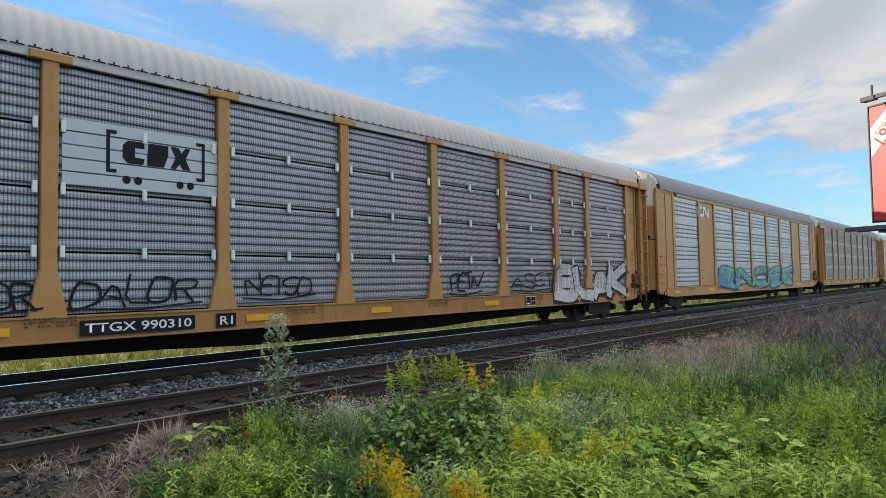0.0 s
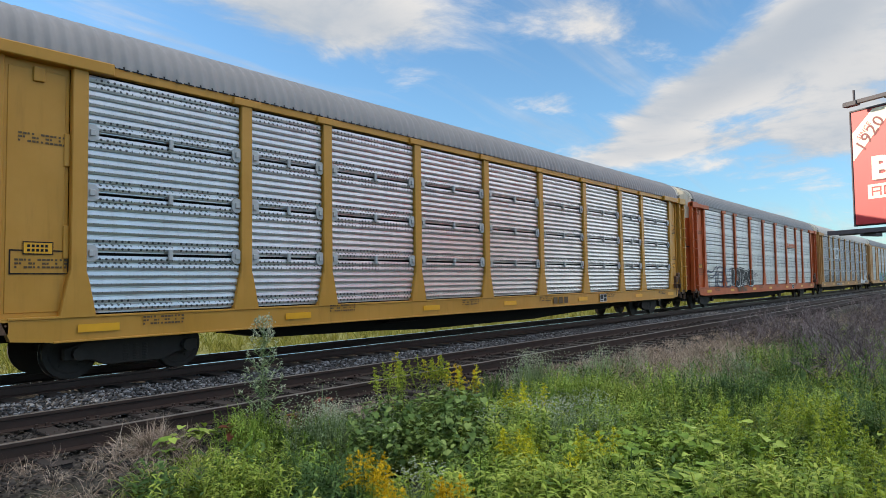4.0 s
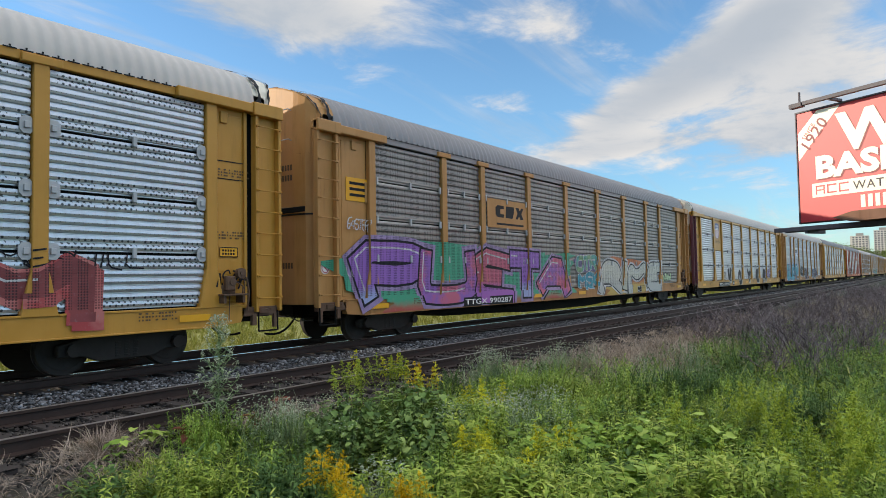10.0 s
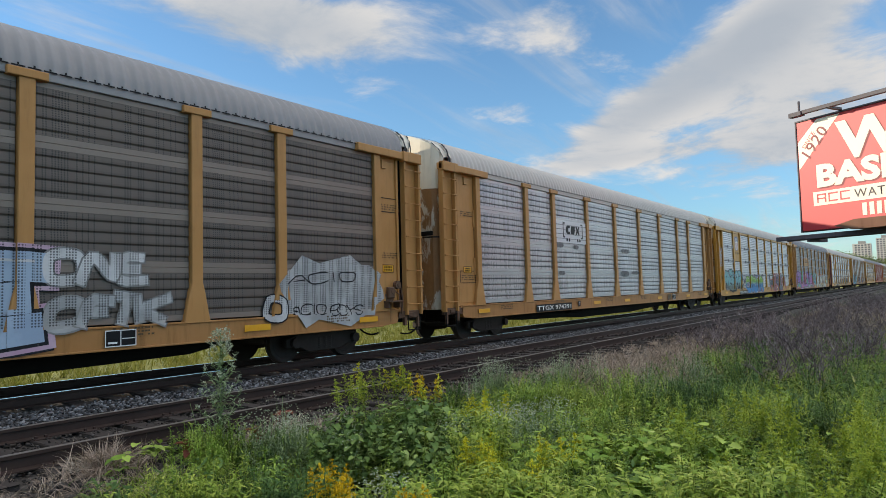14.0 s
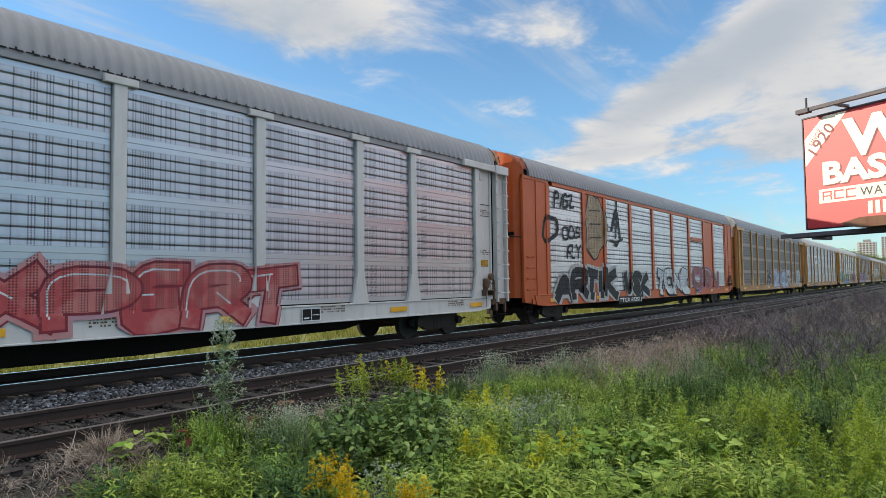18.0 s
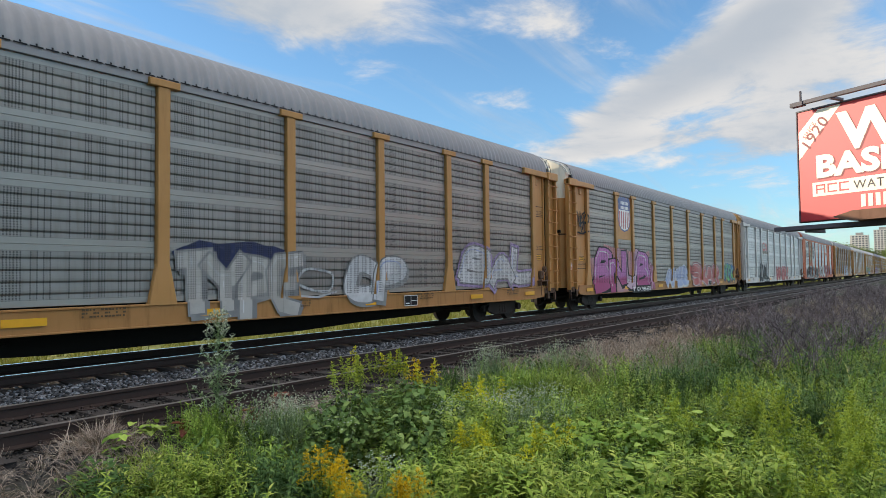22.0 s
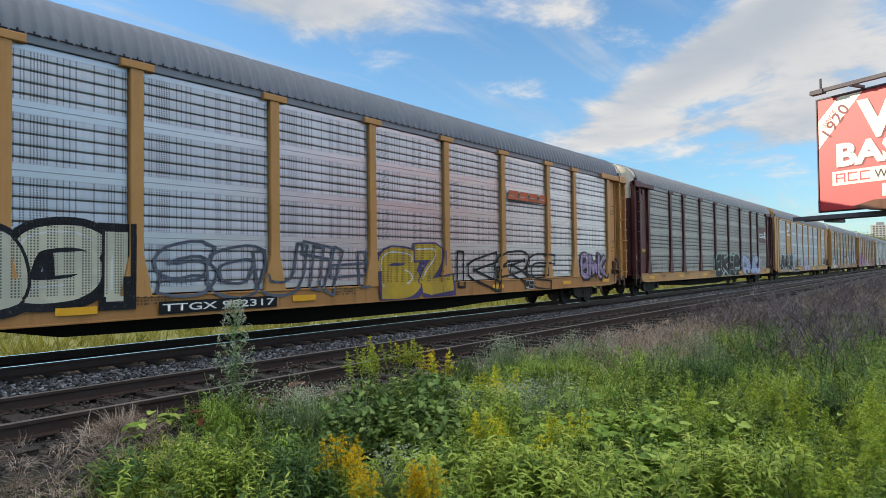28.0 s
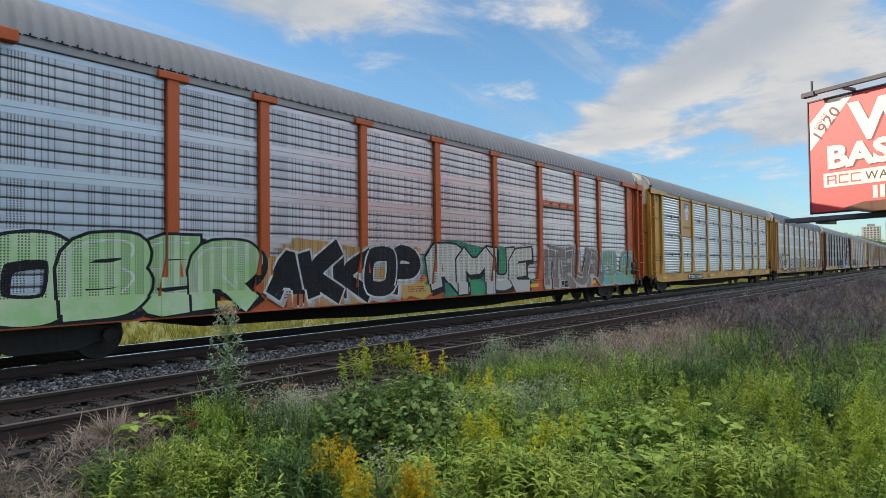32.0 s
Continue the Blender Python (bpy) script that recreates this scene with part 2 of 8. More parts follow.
GOLD = paint("golden_yellow_paint", (0.47, 0.225, 0.028), 0.42, 0.3, 0.15, 3.0)
ORANGE = paint("orange_paint", (0.44, 0.082, 0.014), 0.5, 0.4, 0.3, 5.0)


def peeling(name, col, pale, seed):
    """End doors whose pale coating flakes off the paint below, in tall ragged patches."""
    m, nt, b = material(name)
    co = obj_coord(nt)
    mp = nt.nodes.new("ShaderNodeMapping")
    mp.inputs["Location"].default_value, mp.inputs["Scale"].default_value = (seed, seed * 2.3, 0), (1.0, 1.6, 0.45)
    link(nt, co, mp.inputs[0])
    n1, n2, n3 = noise_tex(nt, mp.outputs[0], 1.3, 6, 0.7, 0.6), noise_tex(nt, co, 26, 4, 0.7), noise_tex(nt, mp.outputs[0], 7, 5, 0.7)
    flake = smooth(nt, mth(nt, "ADD", mth(nt, "MULTIPLY", n1, 0.8), mth(nt, "MULTIPLY", n3, 0.2)), 0.47, 0.52)
    c = mixc(nt, flake, mixc(nt, n3, tuple(k * 0.5 for k in col), col), mixc(nt, n3, tuple(k * 0.62 for k in pale), pale))
    c = mixc(nt, mth(nt, "MULTIPLY", smooth(nt, n2, 0.60, 0.72), 0.55), c, (0.07, 0.04, 0.025))
    link(nt, c, b.inputs["Base Color"])
    b.inputs["Roughness"].default_value = 0.6
    bump(nt, b, mth(nt, "ADD", mth(nt, "MULTIPLY", flake, 0.6), mth(nt, "MULTIPLY", n3, 1.2)), 0.35, 0.03)
    return m


BROWN = paint("oxide_brown_paint", (0.085, 0.022, 0.02), 0.55, 0.4, 0.3, 7.0)
WHITE = paint("dirty_white_paint", (0.56, 0.52, 0.475), 0.5, 0.45, 0.25, 9.0)
CREAM = paint("cream_paint", (0.66, 0.60, 0.48), 0.5, 0.4, 0.3, 11.0)
PEEL_TAN = peeling("flaking_tan_and_cream", (0.34, 0.17, 0.055), (0.62, 0.55, 0.42), 1.0)
PEEL_GOLD = peeling("flaking_gold_and_cream", (0.42, 0.20, 0.03), (0.60, 0.52, 0.38), 4.0)


def two_tone(name, low, high, level):
    """End doors with a pale grey coat up to a level and the car's own paint above it."""
    m, nt, b = material(name)
    co = obj_coord(nt)
    sep = nt.nodes.new("ShaderNodeSeparateXYZ")
    link(nt, co, sep.inputs[0])
    n1, n2 = noise_tex(nt, co, 3, 5, 0.65), noise_tex(nt, co, 30, 4, 0.7)
    up = smooth(nt, mth(nt, "ADD", sep.outputs[2], mth(nt, "MULTIPLY", n2, 0.03)), level, level + 0.02)
    c = mixc(nt, up, mixc(nt, n1, tuple(k * 0.75 for k in low), low), mixc(nt, n1, tuple(k * 0.7 for k in high), high))
    c = mixc(nt, mth(nt, "MULTIPLY", smooth(nt, n2, 0.66, 0.76), 0.5), c, (0.09, 0.05, 0.03))
    link(nt, c, b.inputs["Base Color"])
    b.inputs["Roughness"].default_value = 0.55
    bump(nt, b, n2, 0.15, 0.01)
    return m


END_GREY = two_tone("grey_coated_tan_doors", (0.50, 0.50, 0.48), (0.44, 0.215, 0.062), 4.55)
MAROON = paint("faded_maroon_paint", (0.16, 0.05, 0.055), 0.6, 0.4, 0.3, 2.0)
GREYP = paint("light_grey_paint", (0.40, 0.40, 0.40), 0.5, 0.5, 0.3, 4.0)
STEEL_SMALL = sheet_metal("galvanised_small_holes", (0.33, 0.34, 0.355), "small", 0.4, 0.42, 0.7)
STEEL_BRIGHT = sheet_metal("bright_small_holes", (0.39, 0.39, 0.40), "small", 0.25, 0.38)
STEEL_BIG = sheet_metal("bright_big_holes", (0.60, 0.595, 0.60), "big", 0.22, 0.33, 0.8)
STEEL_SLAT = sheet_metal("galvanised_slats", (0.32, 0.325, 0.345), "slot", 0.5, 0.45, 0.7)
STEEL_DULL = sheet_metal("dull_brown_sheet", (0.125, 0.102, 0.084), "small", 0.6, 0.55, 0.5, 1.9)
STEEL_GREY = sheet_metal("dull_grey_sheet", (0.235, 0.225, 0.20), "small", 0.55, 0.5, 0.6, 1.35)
ROOF_PALE = flat("pale_roof_paint", (0.52, 0.47, 0.42), 0.6, 0.0, 0.15, 1.5)
ROOF_GREY = flat("galvanised_roof", (0.275, 0.26, 0.255), 0.55, 0.25, 0.2, 1.5)
ROOF_DARK = flat("dark_roof", (0.16, 0.17, 0.19), 0.5, 0.3, 0.2, 1.5)
BLACKISH = flat("grimy_black_steel", (0.008, 0.007, 0.006), 0.75, 0.0, 0.4, 8.0)
GRIME = flat("brown_grimy_steel", (0.032, 0.024, 0.019), 0.75, 0.0, 0.4, 8.0)
# near-black colour stands in for the shade inside the cars
DARKFILL = flat("painted_dark_interior", (0.012, 0.012, 0.012), 0.9)
INK = flat("black_paint", (0.012, 0.012, 0.013), 0.5, 0.0, 0.2)
CHALK = flat("white_lettering", (0.74, 0.73, 0.70), 0.55, 0.0, 0.12)
REFLECT = flat("yellow_reflective_tape", (0.75, 0.36, 0.01), 0.35, 0.0, 0.1)
FADED = flat("faded_dark_lettering", (0.10, 0.06, 0.025), 0.6, 0.0, 0.3)

# ---- mesh helpers ----
MESH = {}


def to_mesh(name, bm):
    me = bpy.data.meshes.new(name)
    bm.to_mesh(me)
    bm.free()
    me.materials.append(None)
    return me


def py_mesh(name, verts, faces, smooth_faces=False):
    me = bpy.data.meshes.new(name)
    me.from_pydata([tuple(v) for v in verts], [], faces)
    me.materials.append(None)
    if smooth_faces:
        me.polygons.foreach_set("use_smooth", [True] * len(me.polygons))
    me.update()
    return me


def box(bm, x0, x1, y0, y1, z0, z1, bev=0.0):
    r = bmesh.ops.create_cube(bm, size=1.0, matrix=Matrix.Translation(((x0 + x1) / 2, (y0 + y1) / 2, (z0 + z1) / 2)) @ Matrix.Diagonal((x1 - x0, y1 - y0, z1 - z0, 1)))
    if bev > 0:
        ed = {e for v in r["verts"] for e in v.link_edges}
        bmesh.ops.bevel(bm, geom=list(ed), offset=bev, segments=1, affect="EDGES")


def cyl(bm, p0, p1, r, seg=10, r2=None):
    p0, p1 = Vector(p0), Vector(p1)
    d = p1 - p0
    m = Matrix.Translation((p0 + p1) / 2) @ d.to_track_quat("Z", "Y").to_matrix().to_4x4()
    bmesh.ops.create_cone(bm, cap_ends=True, segments=seg, radius1=r, radius2=r if r2 is None else r2, depth=d.length, matrix=m)


def tube(bm, pts, r, seg=6):
    for a, b_ in zip(pts, pts[1:]):
        cyl(bm, a, b_, r, seg)


def prism(bm, poly, y0, y1):
    """A polygon of (x, z) given depth from y0 to y1."""
    f = [bm.verts.new((x, y0, z)) for x, z in poly]
    g = [bm.verts.new((x, y1, z)) for x, z in poly]
    n = len(poly)
    bm.faces.new(f), bm.faces.new(g[::-1])
    for i in range(n):
        bm.faces.new((f[i], g[i], g[(i + 1) % n], f[(i + 1) % n]))
    bmesh.ops.recalc_face_normals(bm, faces=bm.faces)


def part(name, data, mat, parent, m=None, label=""):
    """Links a mesh or bmesh as one object under a thing or part."""
    me = data if isinstance(data, bpy.types.Mesh) else to_mesh(name, data)
    ob = new(name, me)
    ob.parent = parent
    if m is not None:
        ob.matrix_basis = m
    ob.material_slots[0].link = "OBJECT"
    ob.material_slots[0].material = mat
    return tagged(ob, label)


def thing(name, label, category, group="", kind="", m=None):
    ob = new(name)
    ob.empty_display_size = 0.2
    if m is not None:
        ob.matrix_basis = m
    return tagged(ob, label, category, group, kind)


def solo(name, data, mat, label="", category="", group="", kind="", m=None):
    ob = part(name, data, mat, None, m)
    return tagged(ob, label, category, group, kind)


def shared(key, make):
    if key not in MESH:
        MESH[key] = to_mesh(key, make())
    return MESH[key]


# ---- ground and tracks ----
NEAR_C, TRAIN_C = 8.23, 12.485     # track centres
GAUGE = 1.435


def ground_z(x, y):
    """Height of the soil: ballast bed, ditch on the near side, field on the far side."""
    if y < 4.6:
        z = -0.48
    elif y < 6.6:
        z = -0.48 + 0.26 * (y - 4.6) / 2.0
    elif y < 14.6:
        z = -0.22
    elif y < 16.5:
        z = -0.22 - 0.4 * (y - 14.6) / 1.9
    else:
        z = -0.62
    if -30 < x < 80 and -20 < y < 40:
        z += 0.05 * (noise.noise((x * 0.35, y * 0.35, 1.0))) * (0.3 if 6.6 < y < 14.6 else 1.0)
    return z


def make_ground():
    xs = [-3000, -800, -250, -100, -50] + [-30 + i * 0.75 for i in range(134)] + [80, 120, 180, 300, 500, 900, 2000, 3000]
    ys = [-3000, -800, -200, -60, -20] + [-10 + i * 0.4 for i in range(75)] + [22, 26, 32, 45, 80, 150, 300, 800, 3000]
    vs = [(x, y, ground_z(x, y)) for x in xs for y in ys]
    ny = len(ys)
    fs = [(i * ny + j, (i + 1) * ny + j, (i + 1) * ny + j + 1, i * ny + j + 1) for i in range(len(xs) - 1) for j in range(ny - 1)]
    m, nt, b = material("soil_grass_ballast")
    p = geo_pos(nt)
    sp = nt.nodes.new("ShaderNodeSeparateXYZ")
    link(nt, p, sp.inputs[0])
    wob = mth(nt, "ADD", sp.outputs[1], mth(nt, "MULTIPLY", mth(nt, "SUBTRACT", noise_tex(nt, p, 1.5, 4), 0.5), 1.2))
    bed = mth(nt, "MULTIPLY", smooth(nt, wob, 6.0, 6.6), mth(nt, "SUBTRACT", 1.0, smooth(nt, wob, 14.4, 15.2)))
    vo = nt.nodes.new("ShaderNodeTexVoronoi")
    vo.inputs["Scale"].default_value = 18
    link(nt, p, vo.inputs["Vector"])
    n1, n2 = noise_tex(nt, p, 0.6, 5), noise_tex(nt, p, 9, 6, 0.7)
    stone = mixc(nt, vo.outputs["Color"], (0.035, 0.029, 0.024), (0.095, 0.083, 0.072))
    soil = mixc(nt, n1, (0.022, 0.026, 0.012), (0.045, 0.048, 0.022))
    soil = mixc(nt, smooth(nt, n2, 0.4, 0.75), soil, (0.055, 0.04, 0.028))
    field = mixc(nt, n2, (0.16, 0.17, 0.045), (0.30, 0.28, 0.09))
    soil = mixc(nt, smooth(nt, sp.outputs[1], 15.0, 17.0), soil, field)
    link(nt, mixc(nt, bed, soil, stone), b.inputs["Base Color"])
    b.inputs["Roughness"].default_value = 0.95
    b.inputs["Specular IOR Level"].default_value = 0.2
    bump(nt, b, mth(nt, "ADD", vo.outputs["Distance"], n2), 0.6, 0.04)
    solo("ground", py_mesh("ground", vs, fs, True), m, "uneven grassy ground with two gravel track beds", "ground", kind="structure")


RUST = flat("rusted_rail", (0.048, 0.029, 0.022), 0.7, 0.3, 0.35, 6.0)
RAILTOP = flat("worn_rail_head", (0.76, 0.70, 0.62), 0.16, 1.0, 0.1, 3.0)
RAILTOP_DULL = flat("dull_rail_head", (0.20, 0.17, 0.15), 0.45, 0.6, 0.25, 3.0)
TIE = paint("weathered_tie_wood", (0.034, 0.025, 0.020), 0.85, 0.5, 0.2, 1.0)


def make_track(name, yc, head_mat, label):
    tr = thing(name, label, "railway track", kind="structure")
    prof = [(-0.075, -0.172), (0.075, -0.172), (0.075, -0.160), (0.012, -0.142), (0.009, -0.048), (0.036, -0.038), (0.036, -0.006),
            (-0.036, -0.006), (-0.036, -0.038), (-0.009, -0.048), (-0.012, -0.142), (-0.075, -0.160)]
    for sgn in (-1, 1):
        y = yc + sgn * (GAUGE / 2 + 0.036)
        bm = bmesh.new()
        a = [bm.verts.new((-80, y + u, v)) for u, v in prof]
        c = [bm.verts.new((600, y + u, v)) for u, v in prof]
        n = len(prof)
        bm.faces.new(a[::-1]), bm.faces.new(c)
        for i in range(n):
            bm.faces.new((a[i], a[(i + 1) % n], c[(i + 1) % n], c[i]))
        r = part("rail", bm, RUST, tr)
        bm = bmesh.new()
        box(bm, -80, 600, y - 0.034, y + 0.034, -0.006, 0.0, 0.002)
        part("rail_head", bm, head_mat, r, label="worn running surface")
    rng = random.Random(5 if yc < 10 else 6)
    ties = []
    for k in range(3):
        bm = bmesh.new()
        box(bm, -0.115, 0.115, -1.3, 1.3, -0.175, 0.0, 0.012)
        for v in bm.verts:
            v.co += Vector((rng.uniform(-0.008, 0.008), rng.uniform(-0.05, 0.05) * (abs(v.co.y) > 1), rng.uniform(-0.006, 0.006)))
        ties.append(to_mesh("tie", bm))
    plate = shared("tie_plate", lambda: tie_plate())
    x = -6.0
    while x < 62:
        t_ = part("tie", rng.choice(ties), TIE, tr, pose(x, yc + rng.uniform(-0.05, 0.05), -0.172, 0, 0, rng.uniform(-1.5, 1.5)))
        if x < 26 and yc < 10:
            for sgn in (-1, 1):
                part("tie_plate", plate, RUST, t_, pose(0, sgn * (GAUGE / 2 + 0.036), 0.0))
        x += 0.56 + rng.uniform(-0.02, 0.02)
    vs, fs = [], []
    while x < 420:
        i = len(vs)
        for dx in (-0.115, 0.115):
            for dy in (-1.3, 1.3):
                vs += [(x + dx, yc + dy, -0.24), (x + dx, yc + dy, -0.172)]
        fs += [(i + 1, i + 3, i + 7, i + 5), (i, i + 1, i + 5, i + 4), (i, i + 2, i + 3, i + 1), (i + 2, i + 6, i + 7, i + 3), (i + 4, i + 5, i + 7, i + 6)]
        x += 0.56
    tagged(part("distant_ties", py_mesh("distant_ties", vs, fs), TIE, tr), kind="stuff")


def tie_plate():
    bm = bmesh.new()
    box(bm, -0.09, 0.09, -0.17, 0.17, 0.0, 0.014, 0.004)
    for sx in (-0.055, 0.055):
        for sy in (-0.105, 0.105):
            box(bm, sx - 0.016, sx + 0.016, sy - 0.02, sy + 0.02, 0.0, 0.045, 0.005)
    return bm


class Stuff:
    """Many copies of small templates gathered into one mesh with numpy."""

    def __init__(self):
        self.v, self.f, self.n = [], [], 0

    def add(self, verts, faces, mats):
        """verts (k,3), faces (m,3 or 4), mats (p,3,4): one copy per row."""
        k, p = len(verts), len(mats)
        w = np.einsum("pij,kj->pki", mats[:, :, :3], verts) + mats[:, None, :, 3]
        self.v.append(w.reshape(-1, 3))
        idx = (faces[None] + (np.arange(p) * k)[:, None, None] + self.n).reshape(-1, faces.shape[1])
        self.f.append(idx)
        self.n += k * p

    def mesh(self, name, smooth_faces=False):
        v = np.concatenate(self.v)
        me = bpy.data.meshes.new(name)
        counts = np.concatenate([np.full(len(f), f.shape[1]) for f in self.f])
        loops = np.concatenate([f.ravel() for f in self.f])
        me.vertices.add(len(v))
        me.vertices.foreach_set("co", v.astype(np.float32).ravel())
        me.loops.add(len(loops))
        me.loops.foreach_set("vertex_index", loops.astype(np.int32))
        me.polygons.add(len(counts))
        me.polygons.foreach_set("loop_start", np.concatenate(([0], np.cumsum(counts)[:-1])).astype(np.int32))
        if smooth_faces:
            me.polygons.foreach_set("use_smooth", np.ones(len(counts), bool))
        me.update(calc_edges=True)
        me.validate()
        me.materials.append(None)
        return me


def mats3(pos, yaw, tilt, lean, scale):
    """Rows of 3x4 matrices: lean about a heading, yaw, scale and place."""
    n = len(pos)
    cy, sy, ct, st = np.cos(yaw), np.sin(yaw), np.cos(tilt), np.sin(tilt)
    z, o = np.zeros(n), np.ones(n)
    rz = np.stack([np.stack([cy, -sy, z], 1), np.stack([sy, cy, z], 1), np.stack([z, z, o], 1)], 1)
    rx = np.stack([np.stack([o, z, z], 1), np.stack([z, ct, -st], 1), np.stack([z, st, ct], 1)], 1)
    cl, sl = np.cos(lean), np.sin(lean)
    rh = np.stack([np.stack([cl, -sl, z], 1), np.stack([sl, cl, z], 1), np.stack([z, z, o], 1)], 1)
    r = rh @ rx @ np.transpose(rh, (0, 2, 1)) @ rz
    sc = scale if scale.ndim == 2 else np.repeat(scale[:, None], 3, 1)
    return np.concatenate([r * sc[:, None, :], pos[:, :, None]], 2)


def gz(xy):
    return np.array([ground_z(a, b_) for a, b_ in xy])


def island(nt):
    return nt.nodes.new("ShaderNodeNewGeometry").outputs["Random Per Island"]


def stone_material(name, stops):
    m, nt, b = material(name)
    c = ramp(nt, island(nt), stops)
    link(nt, mixc(nt, mth(nt, "MULTIPLY", noise_tex(nt, geo_pos(nt), 40, 3), 0.5), c, tuple(k * 0.5 for k in stops[1][1])), b.inputs["Base Color"])
    b.inputs["Roughness"].default_value = 0.85
    b.inputs["Specular IOR Level"].default_value = 0.3
    return m


def make_ballast():
    rng = np.random.default_rng(11)
    grey = stone_material("crushed_stone", [(0.0, (0.018, 0.017, 0.016)), (0.4, (0.075, 0.072, 0.072)), (0.75, (0.17, 0.168, 0.172)), (1.0, (0.38, 0.38, 0.385))])
    dark = stone_material("dirty_stone", [(0.0, (0.012, 0.010, 0.009)), (0.4, (0.045, 0.036, 0.030)), (0.8, (0.095, 0.078, 0.066)), (1.0, (0.20, 0.175, 0.155))])
    shapes = []
    for k in range(4):
        bm = bmesh.new()
        bmesh.ops.create_icosphere(bm, subdivisions=1, radius=1.0)
        for v in bm.verts:
            v.co *= rng.uniform(0.55, 1.25)
            v.co.z *= 0.75
        shapes.append((np.array([v.co[:] for v in bm.verts]), np.array([[v.index for v in f.verts] for f in bm.faces])))
        bm.free()

    def strew(st, y0, y1, x0, x1, n_, s0, s1, dz):
        x, y = x0 + (x1 - x0) * rng.random(n_) ** 1.3, rng.uniform(y0, y1, n_)
        xy = np.stack([x, y], 1)
        pos = np.column_stack([xy, gz(xy) + dz + rng.uniform(-0.012, 0.02, n_)])
        mt = mats3(pos, rng.uniform(0, 6.3, n_), rng.uniform(-0.9, 0.9, n_), rng.uniform(0, 6.3, n_), rng.uniform(s0, s1, n_))
        for k, (V, F) in enumerate(shapes):
            st.add(V, F, mt[k::4])
    st = Stuff()
    strew(st, 9.75, 11.2, -3, 34, 17000, 0.018, 0.040, 0.02)
    strew(st, 9.75, 11.2, 34, 75, 5000, 0.03, 0.05, 0.02)
    strew(st, 11.2, 14.4, -3, 30, 4000, 0.02, 0.04, 0.0)
    solo("ballast", st.mesh("ballast"), grey, "loose grey crushed stone between the tracks", "gravel", kind="stuff")
    st = Stuff()
    strew(st, 6.55, 9.75, -3, 40, 16000, 0.014, 0.036, 0.01)
    strew(st, 6.9, 9.6, -3, 26, 5000, 0.008, 0.022, 0.055)
    strew(st, 5.7, 6.8, -3, 30, 5000, 0.010, 0.026, 0.0)
    solo("dirty_ballast", st.mesh("dirty_ballast"), dark, "dark soot-stained stone under the unused track", "gravel", kind="stuff")


make_ground()
make_track("near_track", NEAR_C, RAILTOP_DULL, "empty railway track with rusty rails on dark worn ties")
make_track("train_track", TRAIN_C, RAILTOP, "railway track with polished rails carrying the train")
make_ballast()

# ---- the freight train ----
PITCH, LEN, HALF = 28.5, 27.5, 1.5
Z_SILL, Z_DECK, Z_PLATE, Z_ROOF = 0.65, 1.06, 4.83, 4.98
POSTS = (1.84, 4.79, 6.76, 9.60, 12.44, 15.31, 18.15, 20.99, 22.96, 25.91)
BAYS = [(a + 0.13, b_ - 0.13) for a, b_ in zip(POSTS, POSTS[1:])]
WHEEL_R = 0.42
TRUCKS = (2.95, LEN - 2.95)


def sheet_mesh(width, height, style):
    """One horizontal side sheet, folded lengthwise; near face towards -y, its lower edge at z 0."""
    key = "sheet_%s_%.2f_%.2f" % (style, width, height)
    if key in MESH:
        return MESH[key]
    pr = []
    if style == "rib":                      # flat bands above and below, four pressed ledges between
        flat_h, n = 0.11, 4
        pitch = (height - 2 * flat_h) / n
        pr += [(0.0, 0.004), (0.006, -0.004), (flat_h, -0.004)]
        for i in range(n):
            z = flat_h + i * pitch
            pr += [(z + pitch * 0.32, 0.005), (z + pitch * 0.39, 0.006), (z + pitch * 0.55, -0.010), (z + pitch * 0.75, -0.010), (z + pitch, -0.004)]
        pr += [(height - 0.006, -0.004), (height, 0.004)]
    elif style == "wave":                   # flat strips parted by narrow grooves, an open seam above
        h, n = height - 0.045, 7
        pitch = h / n
        for i in range(n):
            z = i * pitch
            pr += [(z, -0.004), (z + 0.004, 0.030), (z + 0.024, 0.030), (z + 0.030, -0.010), (z + pitch * 0.55, -0.020), (z + pitch * 0.97, -0.012)]
        pr += [(h, 0.018)]
    else:                                   # narrow slats
        h, n = height - 0.034, 6
        pitch = h / n
        for i in range(n):
            z = i * pitch
            pr += [(z, 0.006), (z + pitch * 0.18, 0.008), (z + pitch * 0.40, -0.012), (z + pitch * 0.70, -0.010)]
        pr += [(h, 0.012)]
    vs = [(x, y, z) for x in (0.0, width) for z, y in pr]
    vs += [(x, 0.075, z) for x in (0.0, width) for z in (pr[0][0], pr[-1][0])]
    n = len(pr)
    fs = [(i, n + i, n + i + 1, i + 1) for i in range(n - 1)]
    k = 2 * n
    fs += [(0, k, k + 2, n), (n - 1, 2 * n - 1, k + 3, k + 1), (k, k + 1, k + 3, k + 2)]
    MESH[key] = py_mesh(key, vs, fs)
    return MESH[key]


def far_bay_mesh(width, height, style, rows):
    """All sheets of one bay in one mesh, for the side that faces away."""
    key = "far_%s_%.2f_%s" % (style, width, rows)
    if key not in MESH:
        src = sheet_mesh(width, height, style)
        vs, fs = [], []
        for r in rows:
            i = len(vs)
            vs += [(v.co.x, v.co.y, v.co.z + r * height) for v in src.vertices]
            fs += [tuple(k + i for k in q.vertices) for q in src.polygons]
        MESH[key] = py_mesh(key, vs, fs)
    return MESH[key]


